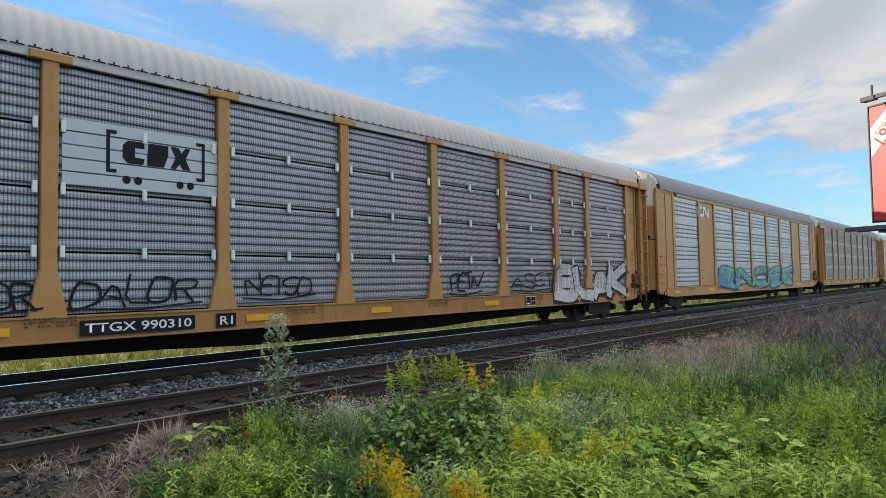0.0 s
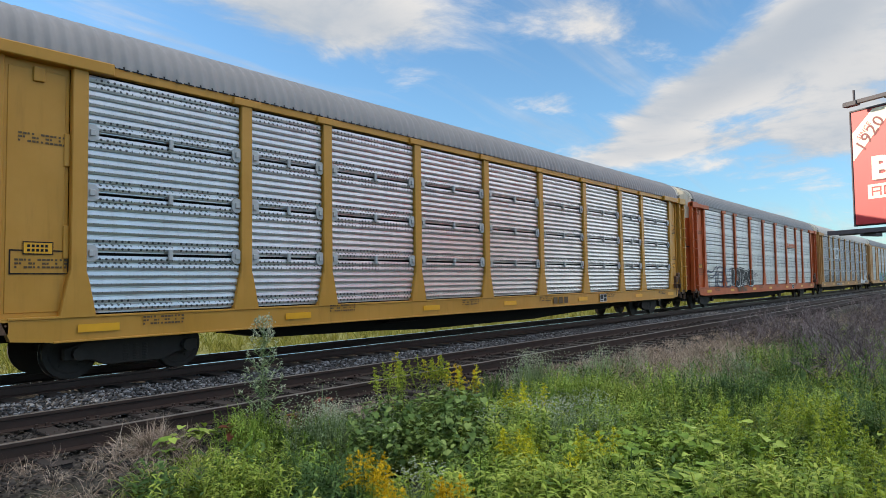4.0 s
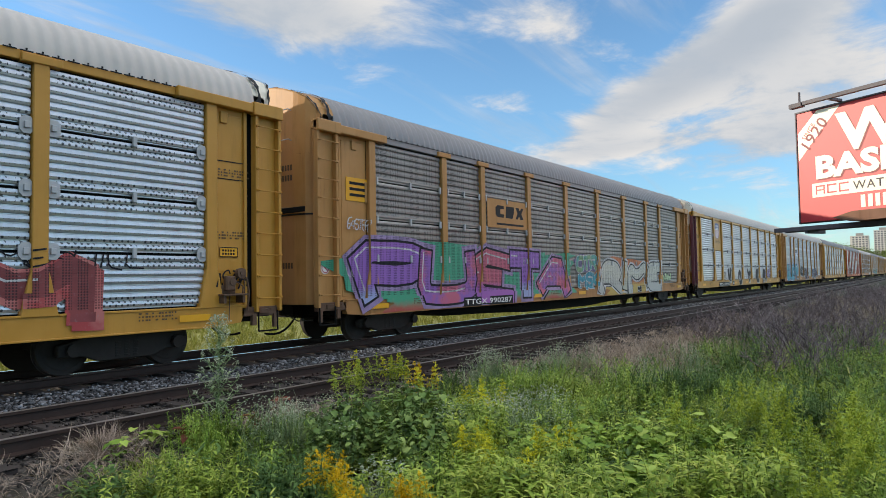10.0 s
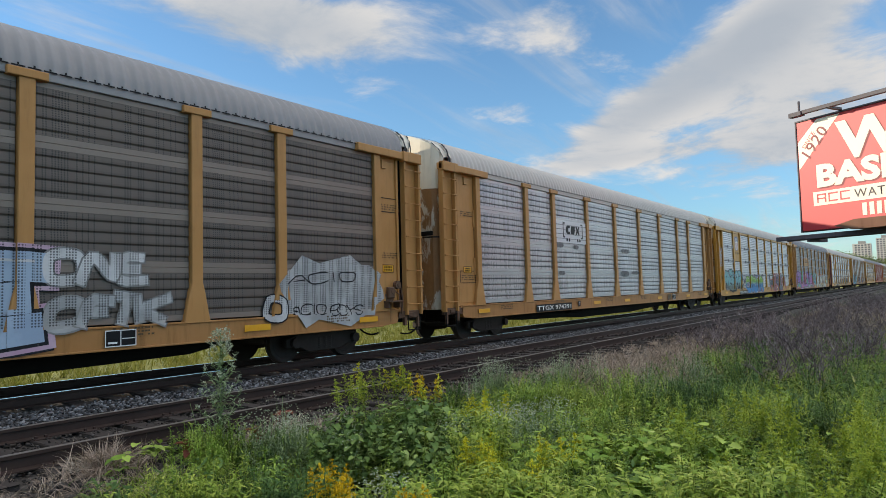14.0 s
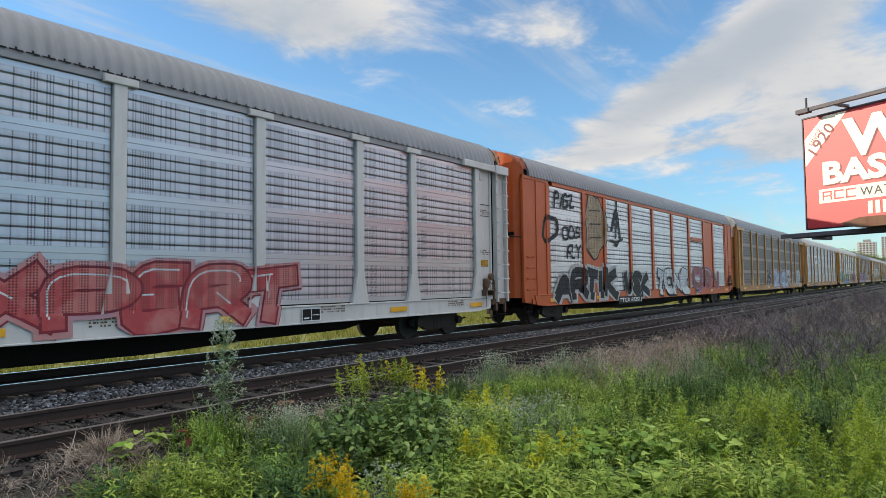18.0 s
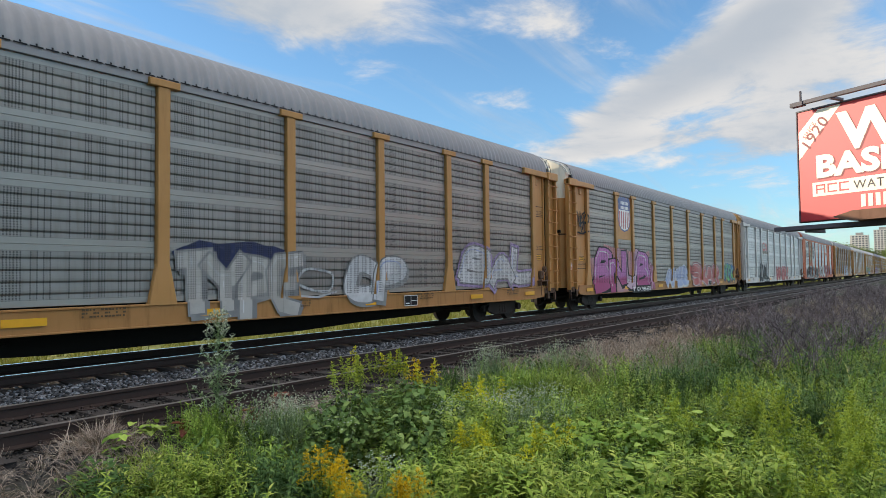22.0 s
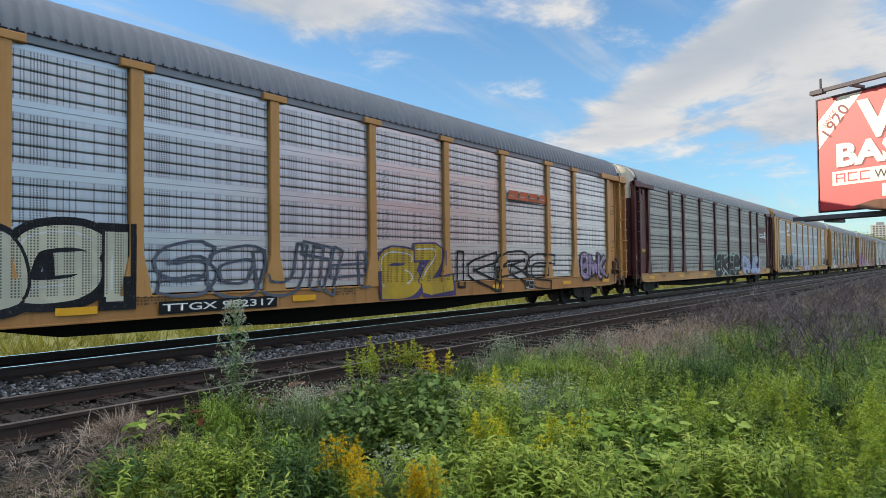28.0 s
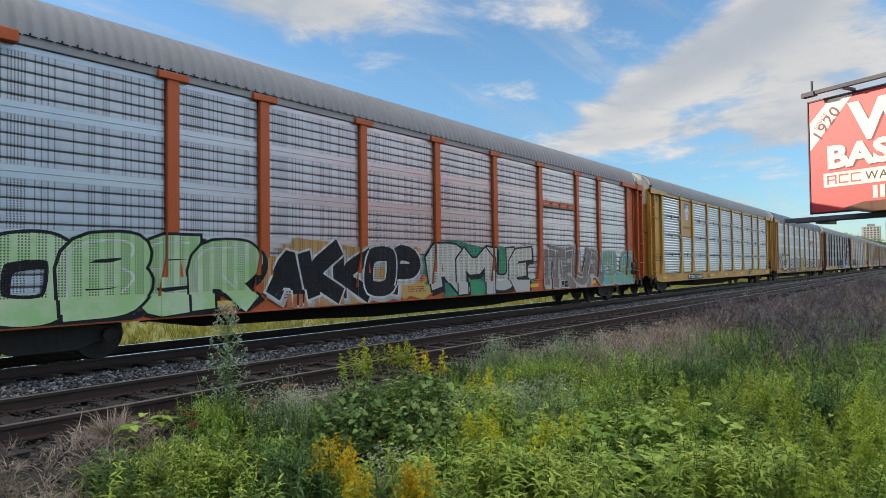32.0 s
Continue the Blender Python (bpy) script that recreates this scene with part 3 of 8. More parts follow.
def far_ladder_mesh():
    def make():
        bm = bmesh.new()
        box(bm, 0.0, 0.64, 0.02, 0.05, 0.9, Z_PLATE - 0.02, 0.006)
        for x in (0.0, 0.565):
            box(bm, x, x + 0.075, -0.11, 0.018, 0.88, Z_PLATE - 0.02, 0.01)
        for k in range(9):
            cyl(bm, (0.03, -0.15, 1.15 + k * 0.425), (0.61, -0.15, 1.15 + k * 0.425), 0.012, 5)
        return bm
    return shared("far_ladder", make)


def roof_section(grow=0.0):
    half = [(1.50, 4.97), (1.48, 5.15), (1.38, 5.40), (1.22, 5.58), (1.00, 5.70), (0.70, 5.82), (0.35, 5.93), (0.0, 5.97)]
    pts = [(-a, z) for a, z in half] + [(a, z) for a, z in half[-2::-1]]
    return [(y * (1 + grow / 1.5), z + grow * (0.2 if abs(y) > 1.4 else 0.9)) for y, z in pts]


def roof_mesh(rib=0.034):
    def make():
        bm = bmesh.new()
        rows = []
        x, k = 0.62, 0
        lo, hi = roof_section(0.0), roof_section(rib)
        while x < LEN - 0.62:
            for dx, sec in ((0.0, lo), (0.07, lo), (0.105, hi), (0.17, hi)):
                rows.append([bm.verts.new((x + dx, y, z)) for y, z in sec])
            x += 0.225
        rows.append([bm.verts.new((LEN - 0.60, y, z)) for y, z in lo])
        for a, b_ in zip(rows, rows[1:]):
            for i in range(len(a) - 1):
                bm.faces.new((a[i], b_[i], b_[i + 1], a[i + 1]))
        for f in bm.faces:
            f.smooth = True
        for row in (rows[0], rows[-1]):
            bm.faces.new(row if row is rows[0] else row[::-1])
        bmesh.ops.recalc_face_normals(bm, faces=bm.faces)
        return bm
    return shared("roof_%.3f" % rib, make)


def eave_mesh():
    """Dark scalloped edge with its bolts, where the roof sheets lap over the rail."""
    def make():
        x = 0.66
        bm = bmesh.new()
        while x < LEN - 0.66:
            for x0, x1, y, z0, z1 in ((x - 0.06, x + 0.13, -1.543, 4.960, 4.982), (x + 0.02, x + 0.05, -1.540, 4.985, 5.018)):
                bm.faces.new([bm.verts.new((a, y, z)) for a, z in ((x0, z0), (x1, z0), (x1, z1), (x0, z1))])
            x += 0.225
        return bm
    return shared("eave_edge", make)


def seam_mesh(x0, wide, seed):
    """A ragged strip of black sealant over the roof's curve."""
    def make():
        bm = bmesh.new()
        rng = random.Random(seed)
        sec = roof_section(0.012 if x0 < 0.2 else 0.04)
        pts = []
        for (y, z), (y2, z2) in zip(sec, sec[1:]):
            pts += [(y + (y2 - y) * f, z + (z2 - z) * f) for f in (0, 0.33, 0.67)]
        pts.append(sec[-1])
        a, b_ = [], []
        for y, z in pts:
            bend = 0.0 if x0 > 0.2 else 0.22 * max(0.0, (abs(y) - 1.0) / 0.5) ** 2
            a.append(bm.verts.new((x0 + bend + rng.uniform(-0.02, 0.02), y, z)))
            b_.append(bm.verts.new((x0 + bend + wide * rng.uniform(0.5, 1.3), y, z + 0.004)))
        for i in range(len(a) - 1):
            bm.faces.new((a[i], b_[i], b_[i + 1], a[i + 1]))
        return bm
    return shared("roof_seam_%.2f" % x0, make)


END_PLAN = ((0.42, -1.42), (0.16, -1.40), (0.0, -1.22), (-0.06, -0.9), (-0.06, -0.03), (-0.06, 0.03), (-0.06, 0.9), (0.0, 1.22), (0.16, 1.40), (0.42, 1.42))


def end_wall_mesh(z0, z1):
    def make():
        bm = bmesh.new()
        lo = [bm.verts.new((x, y, z0)) for x, y in END_PLAN]
        hi = [bm.verts.new((x, y, z1)) for x, y in END_PLAN]
        for i in range(len(lo) - 1):
            if i != 4:
                bm.faces.new((lo[i], hi[i], hi[i + 1], lo[i + 1]))
        for i in (4,):     # recessed joint where the two doors meet
            a = [bm.verts.new((0.0, y, z)) for y in (-0.03, 0.03) for z in (z0, z1)]
            bm.faces.new((lo[4], hi[4], a[1], a[0])), bm.faces.new((a[0], a[1], a[3], a[2])), bm.faces.new((a[2], a[3], hi[5], lo[5]))
        bm.faces.new(hi[::-1])
        bmesh.ops.recalc_face_normals(bm, faces=bm.faces)
        return bm
    return shared("end_wall_%.2f_%.2f" % (z0, z1), make)


def roof_top(y):
    """Height of the roof's skin at y across the car."""
    sec = roof_section()
    for (a, za), (b_, zb) in zip(sec, sec[1:]):
        if a <= y <= b_:
            return za + (zb - za) * (y - a) / (b_ - a)
    return sec[0][1]


def end_cap_mesh():
    """Upper end sheets: they carry the roof's curve on to the end doors and fold down over them."""
    def make():
        bm = bmesh.new()
        plan = [(0.30, -1.46), (0.16, -1.40), (0.06, -1.31), (0.0, -1.22), (-0.04, -1.05), (-0.06, -0.9), (-0.06, -0.6), (-0.06, -0.3), (-0.06, 0.0)]
        plan += [(x, -y) for x, y in plan[-2::-1]]
        rows = [[], [], [], []]
        for x, y in plan:
            top = roof_top(y)
            rows[0].append(bm.verts.new((x, y, 4.30)))
            rows[1].append(bm.verts.new((x + 0.005, y, top - 0.035)))
            rows[2].append(bm.verts.new((x + 0.035, y * 0.99, top)))
            rows[3].append(bm.verts.new((0.64, y, top + 0.012)))
        for lo, hi in zip(rows, rows[1:]):
            for i in range(len(lo) - 1):
                bm.faces.new((lo[i], hi[i], hi[i + 1], lo[i + 1]))
        bmesh.ops.recalc_face_normals(bm, faces=bm.faces)
        return bm
    return shared("end_cap", make)


def post_mesh(narrow=False):
    def make():
        bm = bmesh.new()
        w = 0.115
        prism(bm, [(-0.27, 1.0), (0.27, 1.0), (0.16, 1.55), (w, 1.72), (w, Z_PLATE), (-w, Z_PLATE), (-w, 1.72), (-0.16, 1.55)], -0.055, 0.06)
        prism(bm, [(-0.29, Z_PLATE - 0.02), (0.29, Z_PLATE - 0.02), (0.29, Z_PLATE + 0.11), (-0.29, Z_PLATE + 0.11)], -0.085, 0.06)
        bmesh.ops.bevel(bm, geom=[e for e in bm.edges if abs(e.verts[0].co.y - e.verts[1].co.y) < 1e-4 and e.verts[0].co.y < 0], offset=0.012, segments=1, affect="EDGES")
        return bm
    return shared("post", make)


def old_post_mesh():
    def make():
        bm = bmesh.new()
        box(bm, -0.13, 0.13, -0.03, 0.06, 1.0, Z_PLATE + 0.05, 0.012)
        return bm
    return shared("old_post", make)


def old_corner_mesh():
    """Plain end bay of the older cars: folded corner sheets up to the roof."""
    def make():
        bm = bmesh.new()
        prism(bm, [(0.12, 0.80), (1.1, 0.72), (1.9, 0.72), (1.9, 4.98), (0.12, 4.98)], 0.0, 0.06)
        box(bm, 0.98, 1.05, -0.025, 0.0, 1.0, 4.9, 0.008)
        box(bm, 0.10, 0.18, -0.03, 0.06, 0.8, 5.0, 0.01)
        box(bm, 0.1, 1.9, -0.02, 0.05, 4.88, 4.99, 0.008)
        return bm
    return shared("old_corner", make)


def end_seam_mesh():
    def make():
        bm = bmesh.new()
        lo = [bm.verts.new((x - 0.012, y * 1.008, 2.93)) for x, y in END_PLAN]
        hi = [bm.verts.new((x - 0.012, y * 1.008, 2.97)) for x, y in END_PLAN]
        for i in range(len(lo) - 1):
            if i != 4:
                bm.faces.new((lo[i], hi[i], hi[i + 1], lo[i + 1]))
        return bm
    return shared("end_seam", make)


def corner_sill_mesh():
    """End of the side sill below the ladder: a stained plate with its brackets and bolts."""
    def make():
        bm = bmesh.new()
        box(bm, 0.02, 0.93, -0.03, 0.06, 0.80, 0.985, 0.01)
        box(bm, 0.10, 0.17, -0.06, 0.02, 0.56, 0.84, 0.008)
        box(bm, 0.60, 0.70, -0.07, 0.02, 0.62, 0.84, 0.008)
        box(bm, 0.30, 0.52, -0.055, -0.02, 0.84, 0.94, 0.01)
        for x in (0.08, 0.24, 0.58, 0.78, 0.88):
            cyl(bm, (x, -0.045, 0.93), (x, -0.02, 0.93), 0.016, 6)
        return bm
    return shared("corner_sill", make)


def brake_step_mesh():
    """Small platform with its brackets and hanging chain by the hand brake."""
    def make():
        bm = bmesh.new()
        box(bm, -0.42, 0.12, -0.26, 0.0, 0.0, 0.035, 0.006)
        box(bm, -0.40, -0.34, -0.22, 0.0, -0.14, 0.0, 0.005)
        box(bm, 0.02, 0.08, -0.22, 0.0, -0.14, 0.0, 0.005)
        for k in range(9):
            z = 0.36 - 0.05 * k
            cyl(bm, (0.13 + 0.012 * (k % 2), -0.12, z), (0.13, -0.12, z - 0.045), 0.012, 5)
        cyl(bm, (0.05, -0.16, 0.42), (0.05, -0.06, 0.42), 0.10, 12)
        cyl(bm, (0.05, -0.18, 0.42), (0.05, -0.16, 0.42), 0.045, 8)
        tube(bm, [(0.05, -0.12, 0.5), (0.18, -0.14, 0.30), (0.24, -0.12, 0.05), (0.22, -0.1, -0.3)], 0.018, 6)
        return bm
    return shared("brake_step", make)


def sill_mesh():
    def make():
        bm = bmesh.new()
        prism(bm, [(0.95, Z_SILL + 0.05), (1.5, Z_SILL), (LEN - 1.5, Z_SILL), (LEN - 0.95, Z_SILL + 0.05), (LEN - 0.8, 1.03), (0.8, 1.03)], -0.03, 0.12)
        box(bm, 0.9, LEN - 0.9, -0.05, 0.1, 1.0, 1.035, 0.006)
        box(bm, 1.5, LEN - 1.5, -0.05, 0.1, Z_SILL - 0.012, Z_SILL + 0.02, 0.006)
        return bm
    return shared("side_sill", make)


def plate_mesh():
    def make():
        bm = bmesh.new()
        box(bm, 2.2, LEN - 2.2, -0.02, 0.1, Z_PLATE, Z_ROOF, 0.01)
        return bm
    return shared("roof_rail", make)


def hood_mesh():
    def make():
        bm = bmesh.new()
        box(bm, -0.02, 2.32, -0.12, 0.08, Z_PLATE - 0.02, Z_ROOF + 0.02, 0.015)
        box(bm, -0.02, 0.7, -0.16, 0.0, Z_PLATE - 0.06, Z_ROOF + 0.05, 0.015)
        return bm
    return shared("door_hood", make)


def door_mesh():
    def make():
        bm = bmesh.new()
        box(bm, 0.77, 1.72, 0.0, 0.06, 1.0, Z_PLATE, 0.012)
        box(bm, 0.755, 0.83, -0.05, 0.03, 1.0, Z_PLATE, 0.012)
        box(bm, 0.88, 1.66, -0.012, 0.02, 1.10, 4.70, 0.008)
        box(bm, 1.2, 1.36, -0.05, 0.0, 4.52, 4.74, 0.01)
        for z in (1.9, 3.3):
            box(bm, 1.64, 1.72, -0.04, 0.0, z, z + 0.5, 0.01)
        return bm
    return shared("side_door", make)


def ladder_mesh():
    def make():
        bm = bmesh.new()
        box(bm, 0.0, 0.64, 0.02, 0.05, 0.9, Z_PLATE - 0.02, 0.006)
        return bm
    return shared("ladder_panel", make)


def rail_mesh():
    def make():
        bm = bmesh.new()
        box(bm, -0.0375, 0.0375, -0.11, 0.018, 0.88, Z_PLATE - 0.02, 0.01)
        return bm
    return shared("ladder_rail", make)


def rung_mesh():
    def make():
        bm = bmesh.new()
        tube(bm, [(0.03, -0.10, 0.015), (0.05, -0.17, 0.0), (0.59, -0.17, 0.0), (0.61, -0.10, 0.015)], 0.012, 6)
        cyl(bm, (0.035, -0.10, 0.015), (0.035, -0.14, 0.012), 0.028, 8)
        cyl(bm, (0.605, -0.10, 0.015), (0.605, -0.14, 0.012), 0.028, 8)
        return bm
    return shared("rung", make)


def latch_mesh():
    def make():
        bm = bmesh.new()
        box(bm, -0.035, 0.035, -0.05, 0.0, -0.09, 0.09, 0.008)
        return bm
    return shared("latch", make)


def hinge_mesh():
    """Eight-sided plate with a bolted clip, beside a post."""
    def make():
        bm = bmesh.new()
        prism(bm, [(-0.10, -0.07), (-0.05, -0.13), (0.05, -0.13), (0.10, -0.07), (0.10, 0.07), (0.05, 0.13), (-0.05, 0.13), (-0.10, 0.07)], -0.022, 0.0)
        box(bm, -0.04, 0.04, -0.055, -0.02, -0.05, 0.05, 0.006)
        return bm
    return shared("hinge_plate", make)


def underframe_mesh():
    def make():
        bm = bmesh.new()
        box(bm, 0.45, LEN - 0.45, -1.40, 1.40, 0.88, 1.02, 0.01)
        prism(bm, [(0.5, 0.62), (4.6, 0.62), (6.0, 0.36), (9.0, 0.30), (11.0, 0.22), (LEN - 11.0, 0.22), (LEN - 9.0, 0.30), (LEN - 6.0, 0.36), (LEN - 4.6, 0.62), (LEN - 0.5, 0.62), (LEN - 0.5, 0.95), (0.5, 0.95)], -0.5, 0.5)
        for x in (0.55, LEN - 0.85):
            box(bm, x, x + 0.3, -1.42, 1.42, 0.70, 0.95, 0.015)
        for i in range(12):
            x = 6.0 + i * 1.43
            box(bm, x - 0.05, x + 0.05, -1.38, 1.38, 0.72, 0.9)
        for x, y in ((9.2, -0.75), (18.2, 0.7)):
            cyl(bm, (x, y, 0.68), (x + 1.1, y, 0.68), 0.2, 12)
        cyl(bm, (4.4, -1.15, 0.60), (LEN - 4.4, -1.15, 0.60), 0.018, 5)
        return bm
    return shared("underframe", make)


def coupler_mesh():
    def make():
        bm = bmesh.new()
        box(bm, -0.20, 0.6, -0.09, 0.09, 0.76, 0.93, 0.02)
        prism(bm, [(-0.40, 0.70), (-0.16, 0.70), (-0.10, 0.76), (-0.10, 0.96), (-0.16, 1.0), (-0.40, 1.0)], -0.16, 0.04)
        box(bm, -0.46, -0.28, 0.0, 0.12, 0.72, 0.98, 0.03)
        box(bm, 0.15, 0.5, -0.22, 0.22, 0.68, 1.0, 0.02)
        tube(bm, [(0.25, -0.22, 0.72), (0.05, -0.9, 0.58), (0.05, -1.35, 0.62)], 0.014, 5)
        return bm
    return shared("coupler", make)


def hose_mesh():
    def make():
        bm = bmesh.new()
        pts = [(0.5 - 0.95 * t_, -0.35 - 0.1 * math.sin(3 * t_), 0.70 - 0.40 * math.sin(math.pi * t_ * 0.62)) for t_ in [i / 8 for i in range(9)]]
        tube(bm, pts, 0.024, 7)
        return bm
    return shared("brake_hose", make)


def step_mesh():
    def make():
        bm = bmesh.new()
        tube(bm, [(0.08, -0.05, 0.9), (0.08, -0.06, 0.50), (0.55, -0.06, 0.50), (0.55, -0.05, 0.9)], 0.017, 6)
        return bm
    return shared("step_stirrup", make)


def brake_mesh():
    def make():
        bm = bmesh.new()
        box(bm, -0.22, 0.22, -0.10, 0.0, -0.12, 0.08, 0.02)
        box(bm, -0.12, 0.14, -0.22, -0.06, -0.05, 0.30, 0.03)
        cyl(bm, (0.05, -0.24, 0.16), (0.05, -0.14, 0.16), 0.09, 10)
        tube(bm, [(0.1, -0.2, 0.2), (0.32, -0.24, 0.05), (0.3, -0.24, -0.18)], 0.016, 6)
        tube(bm, [(0.0, -0.16, -0.1), (-0.02, -0.16, -0.75)], 0.012, 5)
        return bm
    return shared("hand_brake", make)


def truck_frame_mesh():
    def make():
        bm = bmesh.new()
        poly = [(-1.12, 0.50), (-1.12, 0.32), (-0.72, 0.30), (-0.48, 0.20), (0.48, 0.20), (0.72, 0.30), (1.12, 0.32), (1.12, 0.50), (0.75, 0.60), (0.3, 0.66), (-0.3, 0.66), (-0.75, 0.60)]
        prism(bm, poly, -0.07, 0.07)
        bmesh.ops.bevel(bm, geom=bm.edges[:], offset=0.015, segments=1, affect="EDGES")
        for x in (-0.915, 0.915):
            cyl(bm, (x, -0.17, WHEEL_R), (x, 0.05, WHEEL_R), 0.11, 12)
        return bm
    return shared("side_frame", make)


def spring_mesh():
    def make():
        bm = bmesh.new()
        for i in range(6):
            z = 0.25 + i * 0.045
            cyl(bm, (0, 0, z), (0, 0, z + 0.026), 0.07, 10)
        cyl(bm, (0, 0, 0.24), (0, 0, 0.52), 0.045, 8)
        return bm
    return shared("spring", make)


def bolster_mesh():
    def make():
        bm = bmesh.new()
        box(bm, -0.2, 0.2, -1.05, 1.05, 0.46, 0.62, 0.02)
        return bm
    return shared("bolster", make)


def wheelset_mesh():
    def make():
        bm = bmesh.new()
        for s_ in (-1, 1):
            y = s_ * (GAUGE / 2 + 0.01)
            cyl(bm, (0, y - 0.055, 0), (0, y + 0.055, 0), WHEEL_R, 32)
            cyl(bm, (0, y - s_ * 0.075, 0), (0, y - s_ * 0.05, 0), WHEEL_R + 0.026, 32)
            cyl(bm, (0, y + s_ * 0.05, 0), (0, y + s_ * 0.062, 0), WHEEL_R - 0.05, 32, WHEEL_R - 0.10)
            for k in range(5):
                a = k * 1.2566
                cyl(bm, (0.25 * math.cos(a), y + s_ * 0.058, 0.25 * math.sin(a)), (0.25 * math.cos(a), y + s_ * 0.068, 0.25 * math.sin(a)), 0.035, 8)
        cyl(bm, (0, -1.0, 0), (0, 1.0, 0), 0.075, 10)
        return bm
    return shared("wheelset", make)


WHEELSETS = []          # (car number, wheelset, place under its truck)


def autorack(no, spec):
    """One enclosed car carrier. no counts backwards from the car beside the camera at the start."""
    car = thing("autorack_car", spec["label"], "railroad car", "cars of the freight train")
    c1, c2, sheet_mat, style, roof_mat = spec["paint"], spec.get("door", spec["paint"]), spec["sheet"], spec["style"], spec["roof"]
    part("underframe", underframe_mesh(), BLACKISH, car)
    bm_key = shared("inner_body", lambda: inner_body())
    part("inner_body", bm_key, DARKFILL, car)
    part("roof", roof_mesh(0.026 if roof_mat is ROOF_PALE else 0.040), roof_mat, car)
    tagged(part("eave_edge", eave_mesh(), INK, car), kind="stuff")
    sill_c, old = spec.get("sill", c1), spec.get("old", False)
    for side in (0, 1):
        base = pose(0, 0, 0) if side == 0 else pose(LEN, 0, 0, 0, 0, 180)

        def at(x, y, z=0.0):
            return base @ pose(x, y, z)
        part("side_sill", sill_mesh(), sill_c, car, at(0, -HALF))
        part("roof_rail", plate_mesh(), spec.get("rail", c1), car, at(0, -HALF))
        closed = spec.get("closed", ())
        for i, x in enumerate(POSTS):
            part("post", old_post_mesh() if old else post_mesh(), c1, car, at(x, -HALF))
        nrow = 4
        h = (Z_PLATE - Z_DECK) / nrow
        for i, (a, b_) in enumerate(BAYS):
            w = round(b_ - a, 2)
            solid = closed if side == 0 else ()
            if i in solid:
                rows_ = solid[i]
            else:
                rows_ = ()
            if side == 1:
                part("side_sheets", far_bay_mesh(w, h, style, (0, 1, 2, 3)), sheet_mat, car, at(a, -HALF + 0.03, Z_DECK))
                continue
            for r in range(nrow):
                if r in rows_:
                    continue
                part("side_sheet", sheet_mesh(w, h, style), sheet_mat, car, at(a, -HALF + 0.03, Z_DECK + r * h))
                if style in ("wave", "slat") and side == 0 and r > 0:
                    part("latch", latch_mesh(), spec.get("latch", GREYP), car, at(a + w / 2, -HALF + 0.01, Z_DECK + r * h - 0.015))
                    for lx in (0.06, w - 0.06):
                        part("hinge_plate" if style == "wave" else "latch", hinge_mesh() if style == "wave" else latch_mesh(), spec.get("latch", GREYP), car, at(a + lx, -HALF + 0.008, Z_DECK + r * h - 0.015))
            if rows_:
                key = "plate_%.2f_%d" % (w, len(rows_))
                k0 = min(rows_)

                def mk(w=w, n_=len(rows_)):
                    bm = bmesh.new()
                    box(bm, 0, w, 0.0, 0.05, 0.0, n_ * h, 0.006)
                    return bm
                part("solid_plate", shared(key, mk), spec.get("plate", c1), car, at(a, -HALF + 0.02, Z_DECK + k0 * h))
        for end in (0, 1):
            mir = Matrix.Identity(4) if end == 0 else Matrix.Translation((LEN, 0, 0)) @ Matrix.Diagonal((-1, 1, 1, 1))
            if old:
                part("corner_panel", old_corner_mesh(), c1, car, base @ mir @ pose(0, -HALF, 0))
                for k in range(4):
                    part("rung", rung_mesh(), c1, car, base @ mir @ pose(0.32, -HALF + 0.10, 1.2 + k * 0.36) @ Matrix.Diagonal((0.75, 1, 1, 1)))
                part("step", step_mesh(), BLACKISH, car, base @ mir @ pose(0, -HALF, 0))
                continue
            part("corner_sill", corner_sill_mesh(), SOOTY, car, base @ mir @ pose(0, -HALF, 0))
            part("door_hood", hood_mesh(), c1, car, base @ mir @ pose(0, -HALF, 0))
            part("side_door", door_mesh(), c2, car, base @ mir @ pose(0, -HALF + 0.06, 0))
            if side == 1:
                part("ladder", far_ladder_mesh(), c2, car, base @ mir @ pose(0, -HALF, 0))
                continue
            lad = part("ladder_panel", ladder_mesh(), spec.get("ladder", c2) if end == 0 else c2, car, base @ mir @ pose(0, -HALF, 0))
            for lx in (0.0375, 0.6025):
                part("ladder_rail", rail_mesh(), spec.get("ladder", c2) if end == 0 else c2, lad, pose(lx, 0, 0))
            for k in range(9):
                part("rung", rung_mesh(), spec.get("ladder", c2) if end == 0 else c2, lad, pose(0, 0, 1.15 + k * 0.425))
            part("step", step_mesh(), BLACKISH, car, base @ mir @ pose(0, -HALF, 0))
    for end in (0, 1):
        m = Matrix.Identity(4) if end == 0 else pose(LEN, 0, 0, 0, 0, 180)
        part("end_door", end_wall_mesh(0.95, 4.30), spec.get("end", c1), car, m)
        part("end_seam", end_seam_mesh(), GRIME, car, m)
        part("end_cap", end_cap_mesh(), spec.get("cap", CREAM), car, m)
        part("roof_seam", seam_mesh(0.42, 0.11, 3), INK, car, m)
        part("roof_seam", seam_mesh(-0.01, 0.05, 8), INK, car, m)
        part("coupler", coupler_mesh(), GRIME, car, m)
        part("brake_hose", hose_mesh(), BLACKISH, car, m)
    part("brake_step", brake_step_mesh(), SOOTY, car, pose(26.45, -HALF + 0.02, 1.22))
